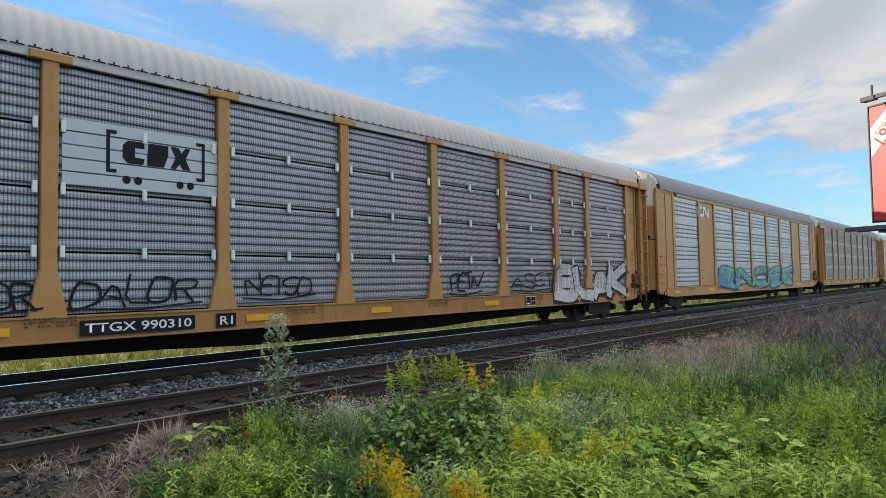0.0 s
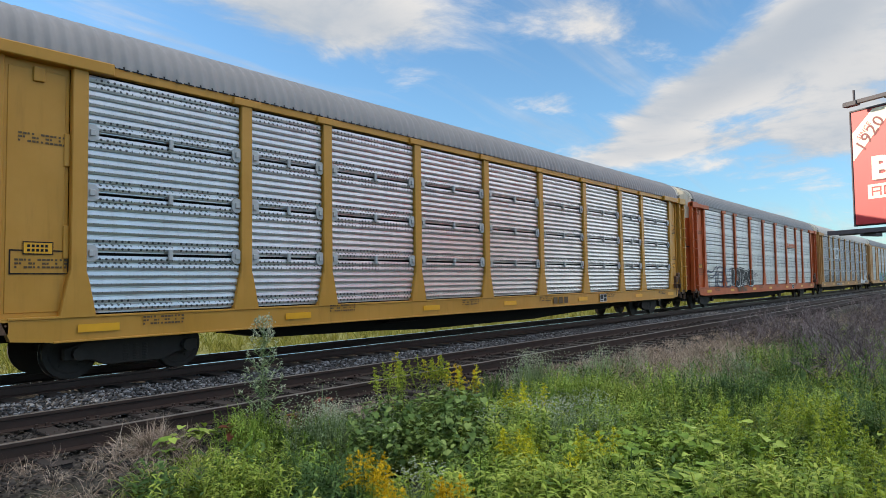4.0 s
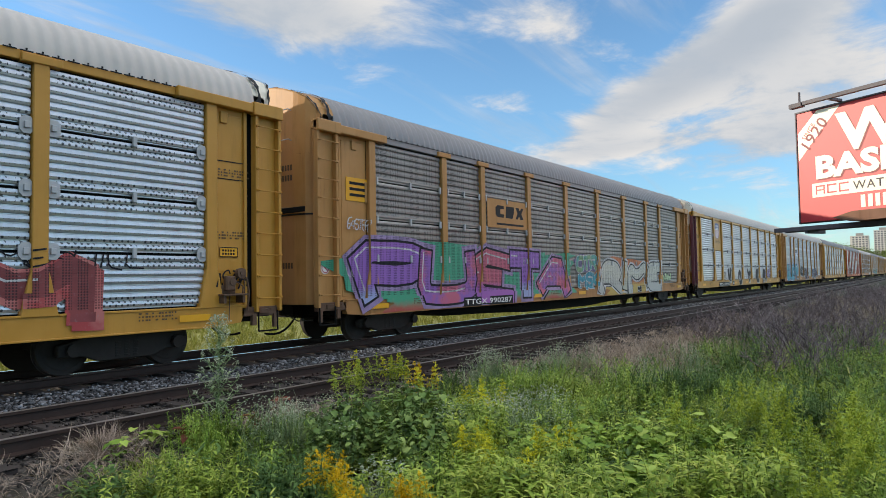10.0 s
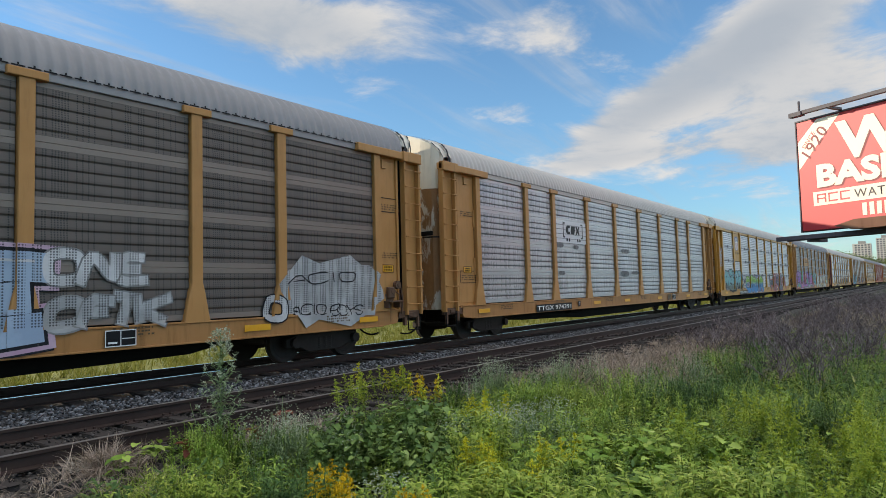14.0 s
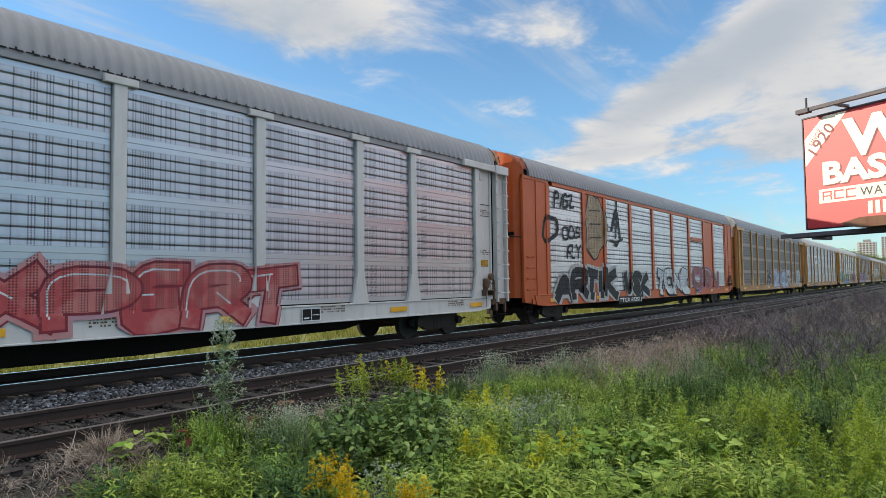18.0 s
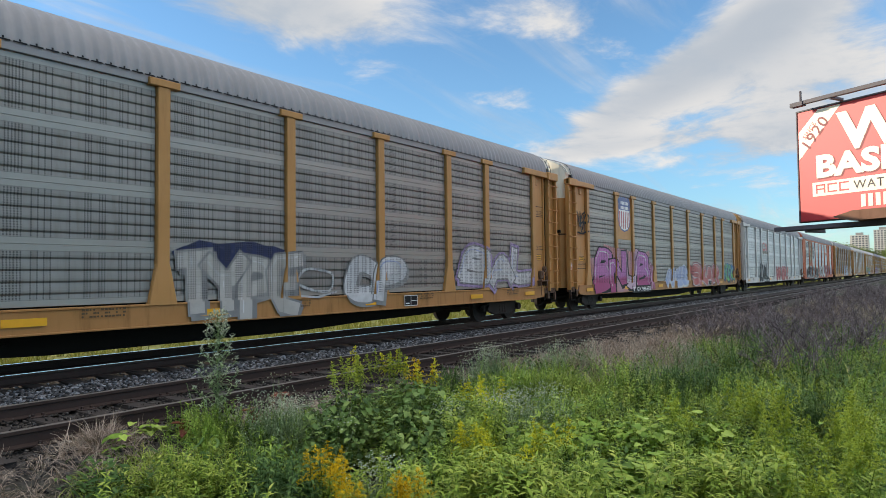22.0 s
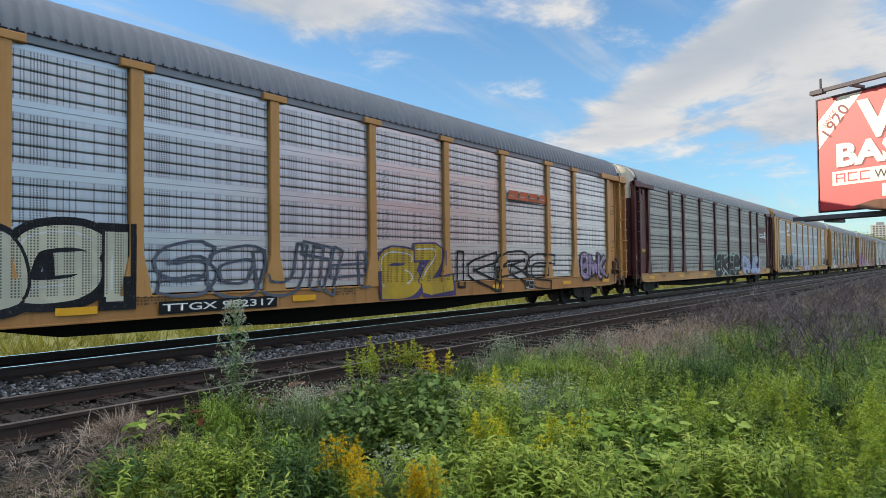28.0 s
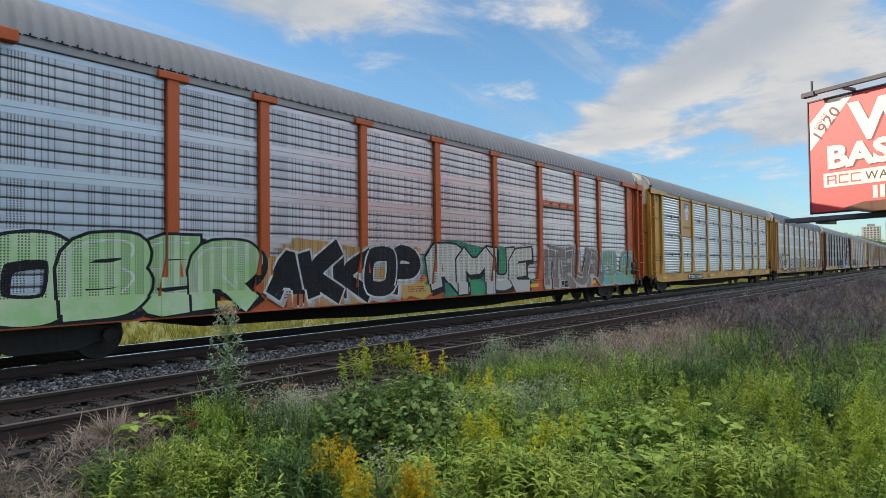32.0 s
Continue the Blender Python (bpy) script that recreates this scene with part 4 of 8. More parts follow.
    part("hand_brake", brake_mesh(), SOOTY, car, pose(26.25, -HALF + 0.03, 1.35) @ Matrix.Diagonal((0.8, 0.8, 0.8, 1)))
    for xc in TRUCKS:
        tr = new("truck")
        tr.parent = car
        tr.matrix_basis = pose(xc, 0, 0)
        part("bolster", bolster_mesh(), GRIME, tr)
        for y in (-1.0, 1.0):
            part("side_frame", truck_frame_mesh(), GRIME, tr, pose(0, y, 0))
            for sx in (-0.16, 0.0, 0.16):
                if y < 0:
                    part("spring", spring_mesh(), GRIME, tr, pose(sx, y - 0.02, 0))
        for dx in (-0.915, 0.915):
            w = part("wheelset", wheelset_mesh(), GRIME, tr, pose(dx, 0, WHEEL_R))
            WHEELSETS.append((no, w, dx, xc))
    return car


# solid box added behind the sheets; its black colour stands for the unlit hollow
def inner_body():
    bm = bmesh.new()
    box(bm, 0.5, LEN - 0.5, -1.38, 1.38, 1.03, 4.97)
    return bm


Y, B, G = YELLOW, BROWN, GOLD
SPECS = {
    0: dict(label="tan yellow autorack car with grey slatted sides and black scrawls", paint=Y, sheet=STEEL_SLAT, style="slat", roof=ROOF_PALE, latch=CHALK),
    1: dict(label="orange autorack car with bright perforated sides and black graffiti", rail=ROOF_GREY, paint=ORANGE, sheet=STEEL_BRIGHT, style="rib", roof=ROOF_GREY),
    2: dict(label="golden yellow autorack car with shiny corrugated metal sides", paint=G, sheet=STEEL_BIG, style="wave", roof=ROOF_GREY),
    3: dict(label="tan yellow autorack car with grey sides and large blue graffiti", paint=Y, sheet=STEEL_SMALL, style="rib", roof=ROOF_PALE),
    4: dict(label="yellow autorack car with shiny sides and a maroon ladder", paint=G, sheet=STEEL_BIG, style="wave", roof=ROOF_PALE, ladder=MAROON, closed={1: (2, 3)}),
    5: dict(label="tan autorack car with dull grey sides covered in purple graffiti", rail=ROOF_GREY, paint=Y, sheet=STEEL_GREY, style="slat", roof=ROOF_GREY, cap=YELLOW),
    6: dict(label="golden yellow autorack car with shiny sides and teal and blue graffiti", paint=G, sheet=STEEL_BIG, style="wave", roof=ROOF_PALE, closed={1: (2, 3)}),
    7: dict(label="tan yellow autorack car with clean grey perforated sides", paint=Y, sheet=STEEL_SMALL, style="rib", roof=ROOF_PALE),
    8: dict(label="tan autorack car with dark brown sides and pale blue graffiti", rail=ROOF_GREY, paint=Y, sheet=STEEL_DULL, style="rib", roof=ROOF_GREY),
    9: dict(label="orange autorack car with bright sides and black and white graffiti", old=True, paint=ORANGE, sheet=STEEL_BRIGHT, style="rib", roof=ROOF_GREY, cap=ORANGE, closed={1: (0, 1, 2, 3), 7: (0, 1, 2, 3)}),
    10: dict(label="dirty white autorack car with perforated metal sides", rail=ROOF_GREY, paint=WHITE, sheet=STEEL_BRIGHT, style="rib", roof=ROOF_GREY, cap=YELLOW),
    11: dict(label="tan autorack car with dull grey sides and large pink graffiti", rail=ROOF_GREY, paint=Y, sheet=STEEL_GREY, style="rib", roof=ROOF_GREY, closed={1: (2, 3)}),
    12: dict(label="tan autorack car with dull grey sides and white graffiti", rail=ROOF_GREY, paint=Y, sheet=STEEL_GREY, style="rib", roof=ROOF_GREY, closed={1: (2, 3)}),
    13: dict(label="yellow autorack car with closed yellow plates and faded graffiti", old=True, paint=Y, sheet=STEEL_SMALL, style="rib", roof=ROOF_GREY, cap=YELLOW, closed={1: (0, 1, 2, 3), 7: (0, 1, 2, 3)}),
    14: dict(label="oxide brown autorack car with dull sides and black graffiti", rail=ROOF_GREY, paint=B, sheet=STEEL_GREY, style="rib", roof=ROOF_GREY, sill=YELLOW),
    15: dict(label="tan yellow autorack car with bright perforated sides and graffiti lettering", rail=ROOF_DARK, paint=Y, sheet=STEEL_BRIGHT, style="rib", roof=ROOF_DARK),
    16: dict(label="golden yellow autorack car with shiny clean corrugated sides", paint=G, sheet=STEEL_BIG, style="wave", roof=ROOF_GREY, closed={1: (2, 3)}),
    17: dict(label="orange autorack car with bright sides and green and black graffiti", rail=ROOF_GREY, paint=ORANGE, sheet=STEEL_BRIGHT, style="rib", roof=ROOF_GREY),
}
PLAIN = [dict(label="tan yellow autorack car with closed plates and blue graffiti", old=True, paint=Y, sheet=STEEL_SMALL, style="rib", roof=ROOF_GREY, cap=CREAM, closed={1: (0, 1, 2, 3), 7: (0, 1, 2, 3)}),
         dict(label="tan autorack car with dull grey slatted sides", paint=Y, sheet=STEEL_GREY, style="rib", roof=ROOF_GREY),
         dict(label="oxide brown autorack car with grey sides", paint=B, sheet=STEEL_GREY, style="rib", roof=ROOF_GREY),
         dict(label="tan autorack car with plain metal sides", paint=Y, sheet=STEEL_SMALL, style="rib", roof=ROOF_PALE)]
for k in range(1, 7):
    SPECS[-k] = PLAIN[min(k - 1, 1) if k < 3 else (2 if k == 4 else 3)]
# cars 18 and 19 stay out of view, added to keep the verge shaded
SPECS[18] = dict(PLAIN[3])
SPECS[19] = dict(PLAIN[1])
for k in (0, 3, 7):
    SPECS[k]["end"], SPECS[k]["rail"] = PEEL_TAN, ROOF_PALE
for k in (4, 6):
    SPECS[k]["end"] = PEEL_GOLD
SPECS[13]["end"] = END_GREY
for k, sp in SPECS.items():
    if sp["paint"] is YELLOW and not sp.get("old"):
        sp["sill"] = SILL_TAN
CARS = {no: autorack(no, sp) for no, sp in sorted(SPECS.items())}

# ---- billboard ----
def text_mesh(body, size=1.0, bold=0.0, shear=0.0, space=1.0, align="LEFT"):
    """Built-in font lettering as a flat mesh in the xz plane, facing -y, baseline at z 0."""
    key = ("text", body, size, bold, shear, space, align)
    if key in MESH:
        return MESH[key]
    cu = bpy.data.curves.new("lettering", "FONT")
    cu.body, cu.size, cu.offset, cu.shear, cu.space_character = body, size, bold, shear, space
    cu.align_x, cu.resolution_u, cu.fill_mode = align, 3, "FRONT"
    ob = bpy.data.objects.new("lettering", cu)
    me = bpy.data.meshes.new_from_object(ob)
    bpy.data.objects.remove(ob)
    me.transform(Matrix.Rotation(math.pi / 2, 4, "X"))
    me.materials.clear()
    me.materials.append(None)
    MESH[key] = me
    return me


def poly_mesh(pts, depth=0.0):
    bm = bmesh.new()
    if depth:
        prism(bm, pts, 0.0, depth)
    else:
        bm.faces.new([bm.verts.new((x, 0, z)) for x, z in pts])
    return bm


def bars_mesh(rects):
    """Plain bars (x0, x1, z0, z1) in one plane."""
    vs, fs = [], []
    for x0, x1, z0, z1 in rects:
        i = len(vs)
        vs += [(x0, 0, z0), (x1, 0, z0), (x1, 0, z1), (x0, 0, z1)]
        fs.append((i, i + 1, i + 2, i + 3))
    return py_mesh("bars", vs, fs)


def make_billboard():
    red = flat("red_vinyl", (0.56, 0.045, 0.045), 0.45, 0.0, 0.1, 0.8)
    cream = flat("cream_vinyl", (0.80, 0.72, 0.55), 0.45, 0.0, 0.06, 0.8)
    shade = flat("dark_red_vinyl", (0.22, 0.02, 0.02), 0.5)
    dark = flat("charcoal_vinyl", (0.045, 0.03, 0.03), 0.5)
    steel = paint("dark_painted_steel", (0.10, 0.085, 0.09), 0.6, 0.5, 0.4, 8.0)
    rusty = paint("rusty_hood", (0.17, 0.085, 0.05), 0.75, 0.5, 0.7, 4.0)
    L = Vector((28.5, 4.11, 3.35))
    along = Vector((-1.60, -3.13, 0)).normalized()
    ang = math.degrees(math.atan2(along.y, along.x))
    bb = thing("billboard", "large red advertising billboard with cream lettering on steel posts", "billboard", m=Matrix.Translation(L) @ pose(0, 0, 0, 0, 0, ang))
    H, W = 4.18, 13.0
    bm = bmesh.new()
    box(bm, 0, W, 0.0, 0.12, 0, H, 0.01)
    face = part("panel", bm, red, bb)
    bm = bmesh.new()
    box(bm, -0.03, W + 0.03, 0.125, 0.25, -0.04, H + 0.04, 0.01)
    part("back_frame", bm, steel, bb)
    for a, b_ in (((-0.05, 0.0, -0.05), (0.0, 0.0, H + 0.05)), ):
        bm = bmesh.new()
        box(bm, -0.05, -0.004, -0.03, 0.12, -0.05, H + 0.05, 0.005)
        part("edge_trim", bm, steel, bb)
    bm = bmesh.new()
    box(bm, -0.05, W, -0.035, 0.12, H + 0.004, H + 0.06, 0.005)
    part("edge_trim", bm, steel, bb)
    # diagonal cream stripe
    part("stripe", poly_mesh([(0.03, 2.35), (0.03, 3.40), (0.82, H - 0.03), (1.70, H - 0.03)]), cream, face, pose(0, -0.006, 0))
    lm = pose(0.40, -0.012, 2.62) @ pose(0, 0, 0, 0, -50, 0)
    part("lettering", text_mesh("1920", 0.62, 0.006, 0, 1.1), shade, face, lm)
    part("lettering", text_mesh("SINCE", 0.24, 0.002, 0, 1.1), red, face, pose(0.30, -0.012, 3.10) @ pose(0, 0, 0, 0, -50, 0))
    for dx, mat, dy in ((0.05, shade, -0.008), (0.0, cream, -0.014)):
        part("lettering", text_mesh("W", 1.85, 0.075, 0, 1.0), mat, face, pose(1.62 + dx, dy, 2.52 - dx) @ Matrix.Diagonal((1.15, 1, 1, 1)))
        part("lettering", text_mesh("BASE", 1.06, 0.05, 0, 1.02), mat, face, pose(0.66 + dx, dy, 1.62 - dx) @ Matrix.Diagonal((1.28, 1, 1.04, 1)))
    part("plate", poly_mesh([(0.52, 0.90), (W - 1, 0.90), (W - 1, 1.42), (0.52, 1.42)]), cream, face, pose(0, -0.008, 0))
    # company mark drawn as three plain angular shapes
    for k in range(3):
        x = 0.66 + k * 0.44
        r = [(x, x + 0.055, 1.0, 1.33), (x, x + 0.36, 1.275, 1.33)]
        r += [(x, x + 0.36, 1.0, 1.055)] if k else [(x, x + 0.34, 1.13, 1.18), (x + 0.30, x + 0.355, 1.0, 1.14), (x + 0.30, x + 0.355, 1.17, 1.33)]
        part("mark", bars_mesh(r), red, face, pose(0, -0.013, 0))
    part("lettering", text_mesh("WATE", 0.42, 0.004, 0, 1.18), dark, face, pose(2.06, -0.013, 1.02))
    # number drawn as bars
    part("bar", bars_mesh([(2.3 + i * 0.25, 2.46 + i * 0.25, 0.36, 0.80) for i in range(5)] + [(3.7 + i * 0.25, 3.86 + i * 0.25, 0.36, 0.80) for i in range(7)]), cream, face, pose(0, -0.012, 0))
    # lighting rail above, with a stub
    bm = bmesh.new()
    box(bm, 0.25, W, -0.75, -0.60, H + 0.10, H + 0.24, 0.01)
    box(bm, 0.25, 0.75, -0.80, -0.55, H + 0.06, H + 0.22, 0.01)
    part("top_rail", bm, steel, bb)
    bm = bmesh.new()
    cyl(bm, (0.62, -0.68, H + 0.2), (0.62, -0.68, H + 0.62), 0.04, 8)
    part("stub", bm, steel, bb)
    for x in (1.75, 5.5, 9.5):
        bm = bmesh.new()
        box(bm, x - 0.06, x + 0.06, -0.7, 0.0, H + 0.06, H + 0.16, 0.01)
        part("bracket", bm, steel, bb)
    # catwalk under the panel
    bm = bmesh.new()
    box(bm, -0.35, W, -1.05, -0.42, -0.32, -0.26, 0.01)
    box(bm, -0.35, W, -1.08, -1.02, -0.38, -0.22, 0.01)
    box(bm, -0.35, W, -0.45, -0.39, -0.38, -0.22, 0.01)
    part("catwalk", bm, steel, bb)
    for x in (0.9, 4.4, 8.4):
        bm = bmesh.new()
        box(bm, x - 0.07, x + 0.07, -1.0, 0.0, -0.48, -0.32, 0.01)
        part("bracket", bm, steel, bb)
    bm = bmesh.new()
    prism(bm, [(2.25, -0.05), (2.95, 0.12), (4.6, 0.12), (4.6, -0.2), (2.9, -0.22)], -1.6, -0.55)
    part("light_hood", bm, rusty, bb)
    for x in (5.0, 10.5):
        bm = bmesh.new()
        cyl(bm, (x, 0.5, -4.2), (x, 0.5, H), 0.22, 14)
        part("post", bm, steel, bb)
        bm = bmesh.new()
        box(bm, x - 0.12, x + 0.12, 0.12, 0.6, 0.4, 0.7, 0.01)
        part("bracket", bm, steel, bb)


def make_distance():
    """Two blocks of flats far down the line."""
    wallm = flat("pale_concrete", (0.46, 0.43, 0.40), 0.8, 0.0, 0.1, 0.1)
    glass = flat("dark_window_glass", (0.06, 0.07, 0.09), 0.2, 0.0, 0.2, 0.2)
    roofm = flat("flat_roof", (0.25, 0.24, 0.23), 0.9)
    for k, (x, y, w, d, fl) in enumerate(((1000, 61, 20, 18, 16), (1050, 36, 22, 18, 19))):
        b_ = thing("apartment_tower", "pale concrete apartment tower with rows of windows", "building", "distant towers", m=pose(x, y, -0.6))
        bm = bmesh.new()
        box(bm, 0, d, 0, w, 0, fl * 2.9 + 1)
        part("wall", bm, wallm, b_)
        bm = bmesh.new()
        box(bm, 4, d - 4, 6, w - 6, fl * 2.9 + 1, fl * 2.9 + 4.5)
        part("roof_house", bm, roofm, b_)
        for f in range(fl):
            for j in range(int(w / 3.6)):
                def mk():
                    q = bmesh.new()
                    box(q, -0.08, 0.1, -1.1, 1.1, 0, 1.6)
                    return q
                part("window", shared("far_window", mk), glass, b_, pose(0, 2.0 + j * 3.6, 1.2 + f * 2.9))


make_billboard()
make_distance()

# ---- lettering, signs and sprayed pieces on the cars ----
Y_SHEET, Y_POST, Y_PLATE, Y_DOOR = -1.501, -1.566, -1.486, -1.462


def spray(name, col, col2=None, split=None):
    """Spray paint on a ribbed, punched sheet: uneven cover, the folds and drawn holes still show."""
    m, nt, b = material(name)
    co = obj_coord(nt)
    sp = nt.nodes.new("ShaderNodeSeparateXYZ")
    link(nt, co, sp.inputs[0])
    n1, n2 = noise_tex(nt, co, 1.3, 4, 0.6), noise_tex(nt, co, 14, 4, 0.7)
    if split is None:
        c = mixc(nt, smooth(nt, n1, 0.40, 0.60), col, col2 or tuple(k * 0.72 for k in col))
    else:                                   # two colours that fade into each other at a height
        c = mixc(nt, smooth(nt, mth(nt, "ADD", sp.outputs[2], mth(nt, "MULTIPLY", n1, 0.35)), split + 0.05, split + 0.35), col2, col)
    c = mixc(nt, mth(nt, "MULTIPLY", smooth(nt, n2, 0.55, 0.75), 0.3), c, (0.30, 0.29, 0.27))
    row = mth(nt, "MODULO", mth(nt, "SUBTRACT", sp.outputs[2], Z_DECK - 9.425), 0.9425)
    fr = mth(nt, "FRACT", mth(nt, "DIVIDE", mth(nt, "SUBTRACT", row, 0.10), 0.1485))
    groove = mth(nt, "MULTIPLY", mth(nt, "LESS_THAN", fr, 0.30), mth(nt, "MULTIPLY", mth(nt, "GREATER_THAN", row, 0.1), mth(nt, "LESS_THAN", row, 0.84)))
    hole, _, _ = perforated(nt, co, 0.046, 0.043, 0.0145)
    colm = mth(nt, "GREATER_THAN", mth(nt, "FRACT", mth(nt, "DIVIDE", sp.outputs[0], 0.252)), 0.34)
    above = mth(nt, "GREATER_THAN", sp.outputs[2], Z_DECK + 0.02)
    hole = mth(nt, "MULTIPLY", mth(nt, "MULTIPLY", hole, colm), mth(nt, "MULTIPLY", above, 0.75))
    # holes here too are only near-black colour in place of their shade
    link(nt, mixc(nt, hole, c, (0.012, 0.012, 0.013)), b.inputs["Base Color"])
    b.inputs["Roughness"].default_value = 0.5
    b.inputs["Specular IOR Level"].default_value = 0.12 if max(col) < 0.05 else 0.3
    bump(nt, b, mth(nt, "SUBTRACT", mth(nt, "MULTIPLY", groove, mth(nt, "MULTIPLY", above, -1.0)), mth(nt, "MULTIPLY", hole, 0.3)), 0.7, 0.03)
    return m


CHALKW = spray("sprayed_white", (0.62, 0.61, 0.60), (0.48, 0.47, 0.46))
CHALKG = spray("sprayed_grey_white", (0.46, 0.46, 0.45))
CHALK_GREY = spray("sprayed_pale_grey", (0.36, 0.38, 0.39), (0.42, 0.43, 0.44))
SMOKE = spray("sprayed_smoke_grey", (0.20, 0.195, 0.19), (0.27, 0.265, 0.25))
SLATE = spray("sprayed_slate", (0.10, 0.115, 0.15))
INKS = spray("sprayed_black", (0.014, 0.014, 0.016), (0.02, 0.02, 0.024))
NAVY = spray("sprayed_navy", (0.02, 0.03, 0.09))
TEAL = spray("sprayed_turquoise", (0.035, 0.27, 0.37), (0.06, 0.34, 0.42))
TEALG = spray("sprayed_sea_green", (0.10, 0.36, 0.36), (0.20, 0.34, 0.16))
VIOLET = spray("sprayed_violet", (0.16, 0.14, 0.30))
VIOLETD = spray("sprayed_dark_violet", (0.07, 0.05, 0.16))
PURPLE = spray("sprayed_purple", (0.28, 0.12, 0.42), (0.55, 0.13, 0.20))
LILAC = spray("sprayed_lilac", (0.36, 0.26, 0.45))
PALEBLUE = spray("sprayed_pale_blue", (0.30, 0.36, 0.56), (0.42, 0.46, 0.60))
ICE = spray("sprayed_ice_blue", (0.36, 0.45, 0.56), (0.30, 0.38, 0.50))
BLUEG = spray("sprayed_blue_to_green", (0.05, 0.20, 0.50), (0.16, 0.45, 0.10))
LIMEBLUE = spray("sprayed_lime_over_blue", (0.25, 0.50, 0.03), (0.03, 0.22, 0.50), 1.38)
AQUA = spray("sprayed_aqua_over_olive", (0.17, 0.44, 0.46), (0.15, 0.19, 0.15), 1.30)
PINKMAG = spray("sprayed_pink_over_magenta", (0.46, 0.15, 0.40), (0.36, 0.045, 0.17), 1.30)
PALEPINK = spray("sprayed_pale_pink", (0.56, 0.40, 0.48), (0.48, 0.30, 0.40))
PURPLEB = spray("sprayed_purple_and_ice", (0.30, 0.13, 0.46), (0.32, 0.36, 0.58), 1.20)
ROSE = spray("sprayed_rose", (0.52, 0.12, 0.18), (0.36, 0.12, 0.42), 1.20)
MINT = spray("sprayed_mint_over_red", (0.06, 0.34, 0.20), (0.42, 0.08, 0.06), 0.80)
UMBER = spray("sprayed_umber", (0.17, 0.135, 0.12), (0.22, 0.18, 0.165))
SALMON = spray("sprayed_salmon", (0.50, 0.22, 0.20), (0.44, 0.24, 0.26))
TANG = spray("sprayed_tangerine", (0.52, 0.16, 0.05), (0.50, 0.34, 0.08), 1.10)
OCHRE = spray("sprayed_ochre", (0.52, 0.29, 0.09), (0.44, 0.24, 0.08))
BONE = spray("sprayed_bone", (0.56, 0.55, 0.46), (0.44, 0.44, 0.40), 1.20)
GREENB = spray("sprayed_green", (0.03, 0.28, 0.13), (0.02, 0.16, 0.12))
LIME = spray("sprayed_lime", (0.36, 0.55, 0.24), (0.48, 0.60, 0.36))
MAGENTA = spray("sprayed_magenta", (0.30, 0.06, 0.16), (0.36, 0.16, 0.22))
PINK = spray("sprayed_pink", (0.48, 0.16, 0.32), (0.55, 0.30, 0.42))
PINKD = spray("sprayed_dark_pink", (0.42, 0.12, 0.18))
RED = spray("sprayed_red", (0.42, 0.06, 0.06), (0.50, 0.16, 0.14))
REDD = spray("sprayed_dark_red", (0.22, 0.02, 0.03))
DRED = spray("sprayed_faded_red", (0.26, 0.06, 0.06))
REDV = flat("red_vinyl_mark", (0.45, 0.05, 0.05), 0.45)
REDORANGE = spray("sprayed_red_orange", (0.42, 0.10, 0.04), (0.45, 0.28, 0.12))
CREAMG = spray("sprayed_cream", (0.55, 0.52, 0.38), (0.45, 0.43, 0.33))
MUSTARD = spray("sprayed_mustard", (0.50, 0.33, 0.02), (0.40, 0.26, 0.03))
BLUE_SIGN = flat("blue_enamel", (0.025, 0.05, 0.20), 0.4)
RED_SIGN = flat("red_enamel", (0.40, 0.045, 0.05), 0.4)
TAN_SPRAY = spray("sprayed_tan", (0.36, 0.25, 0.13))


LETTERS = {
    "A": "00 26 40;12 32", "B": "00 06 36 45 33 03;33 42 41 30 00", "C": "45 36 16 05 01 10 30 41", "D": "00 06 26 45 41 20 00",
    "E": "46 06 00 40;03 33", "F": "46 06 00;03 33", "G": "45 36 16 05 01 10 30 41 43 23", "H": "00 06;40 46;03 43", "I": "20 26",
    "J": "46 41 30 10 01", "K": "00 06;46 03 40", "L": "06 00 40", "M": "00 06 23 46 40", "N": "00 06 40 46", "O": "16 36 45 41 30 10 01 05 16",
    "P": "00 06 36 45 44 33 03", "Q": "16 36 45 41 30 10 01 05 16;22 40", "R": "00 06 36 45 44 33 03;23 40", "S": "45 36 16 05 04 13 33 42 41 30 10 01",
    "T": "06 46;26 20", "U": "06 01 10 30 41 46", "V": "06 20 46", "W": "06 10 24 30 46", "X": "06 40;00 46", "Y": "06 23 46;23 20", "Z": "06 46 00 40",
    "0": "16 36 45 41 30 10 01 05 16", "1": "15 26 20", "2": "05 16 36 45 44 00 40", "3": "05 16 36 45 33 42 41 30 10 01", "8": "16 36 45 33 42 41 30 10 01 02 13 04 05 16",
    "9": "43 13 04 05 16 36 45 41 30 10"}


def letter_lines(ch):
    """Centre lines of one block letter in the unit square."""
    return [[np.array((int(q[0]) / 4, int(q[1]) / 6)) for q in pl.split()] for pl in LETTERS.get(ch.upper(), LETTERS["O"]).split(";")]


def rounded(pl, times):
    """Cuts the corners of a line."""
    closed = np.allclose(pl[0], pl[-1])
    for _ in range(times):
        out = [] if closed else [pl[0]]
        for a, b_ in zip(pl, pl[1:]):
            out += [a * 0.75 + b_ * 0.25, a * 0.25 + b_ * 0.75]
        pl = out + ([out[0]] if closed else [pl[-1]])
    return pl


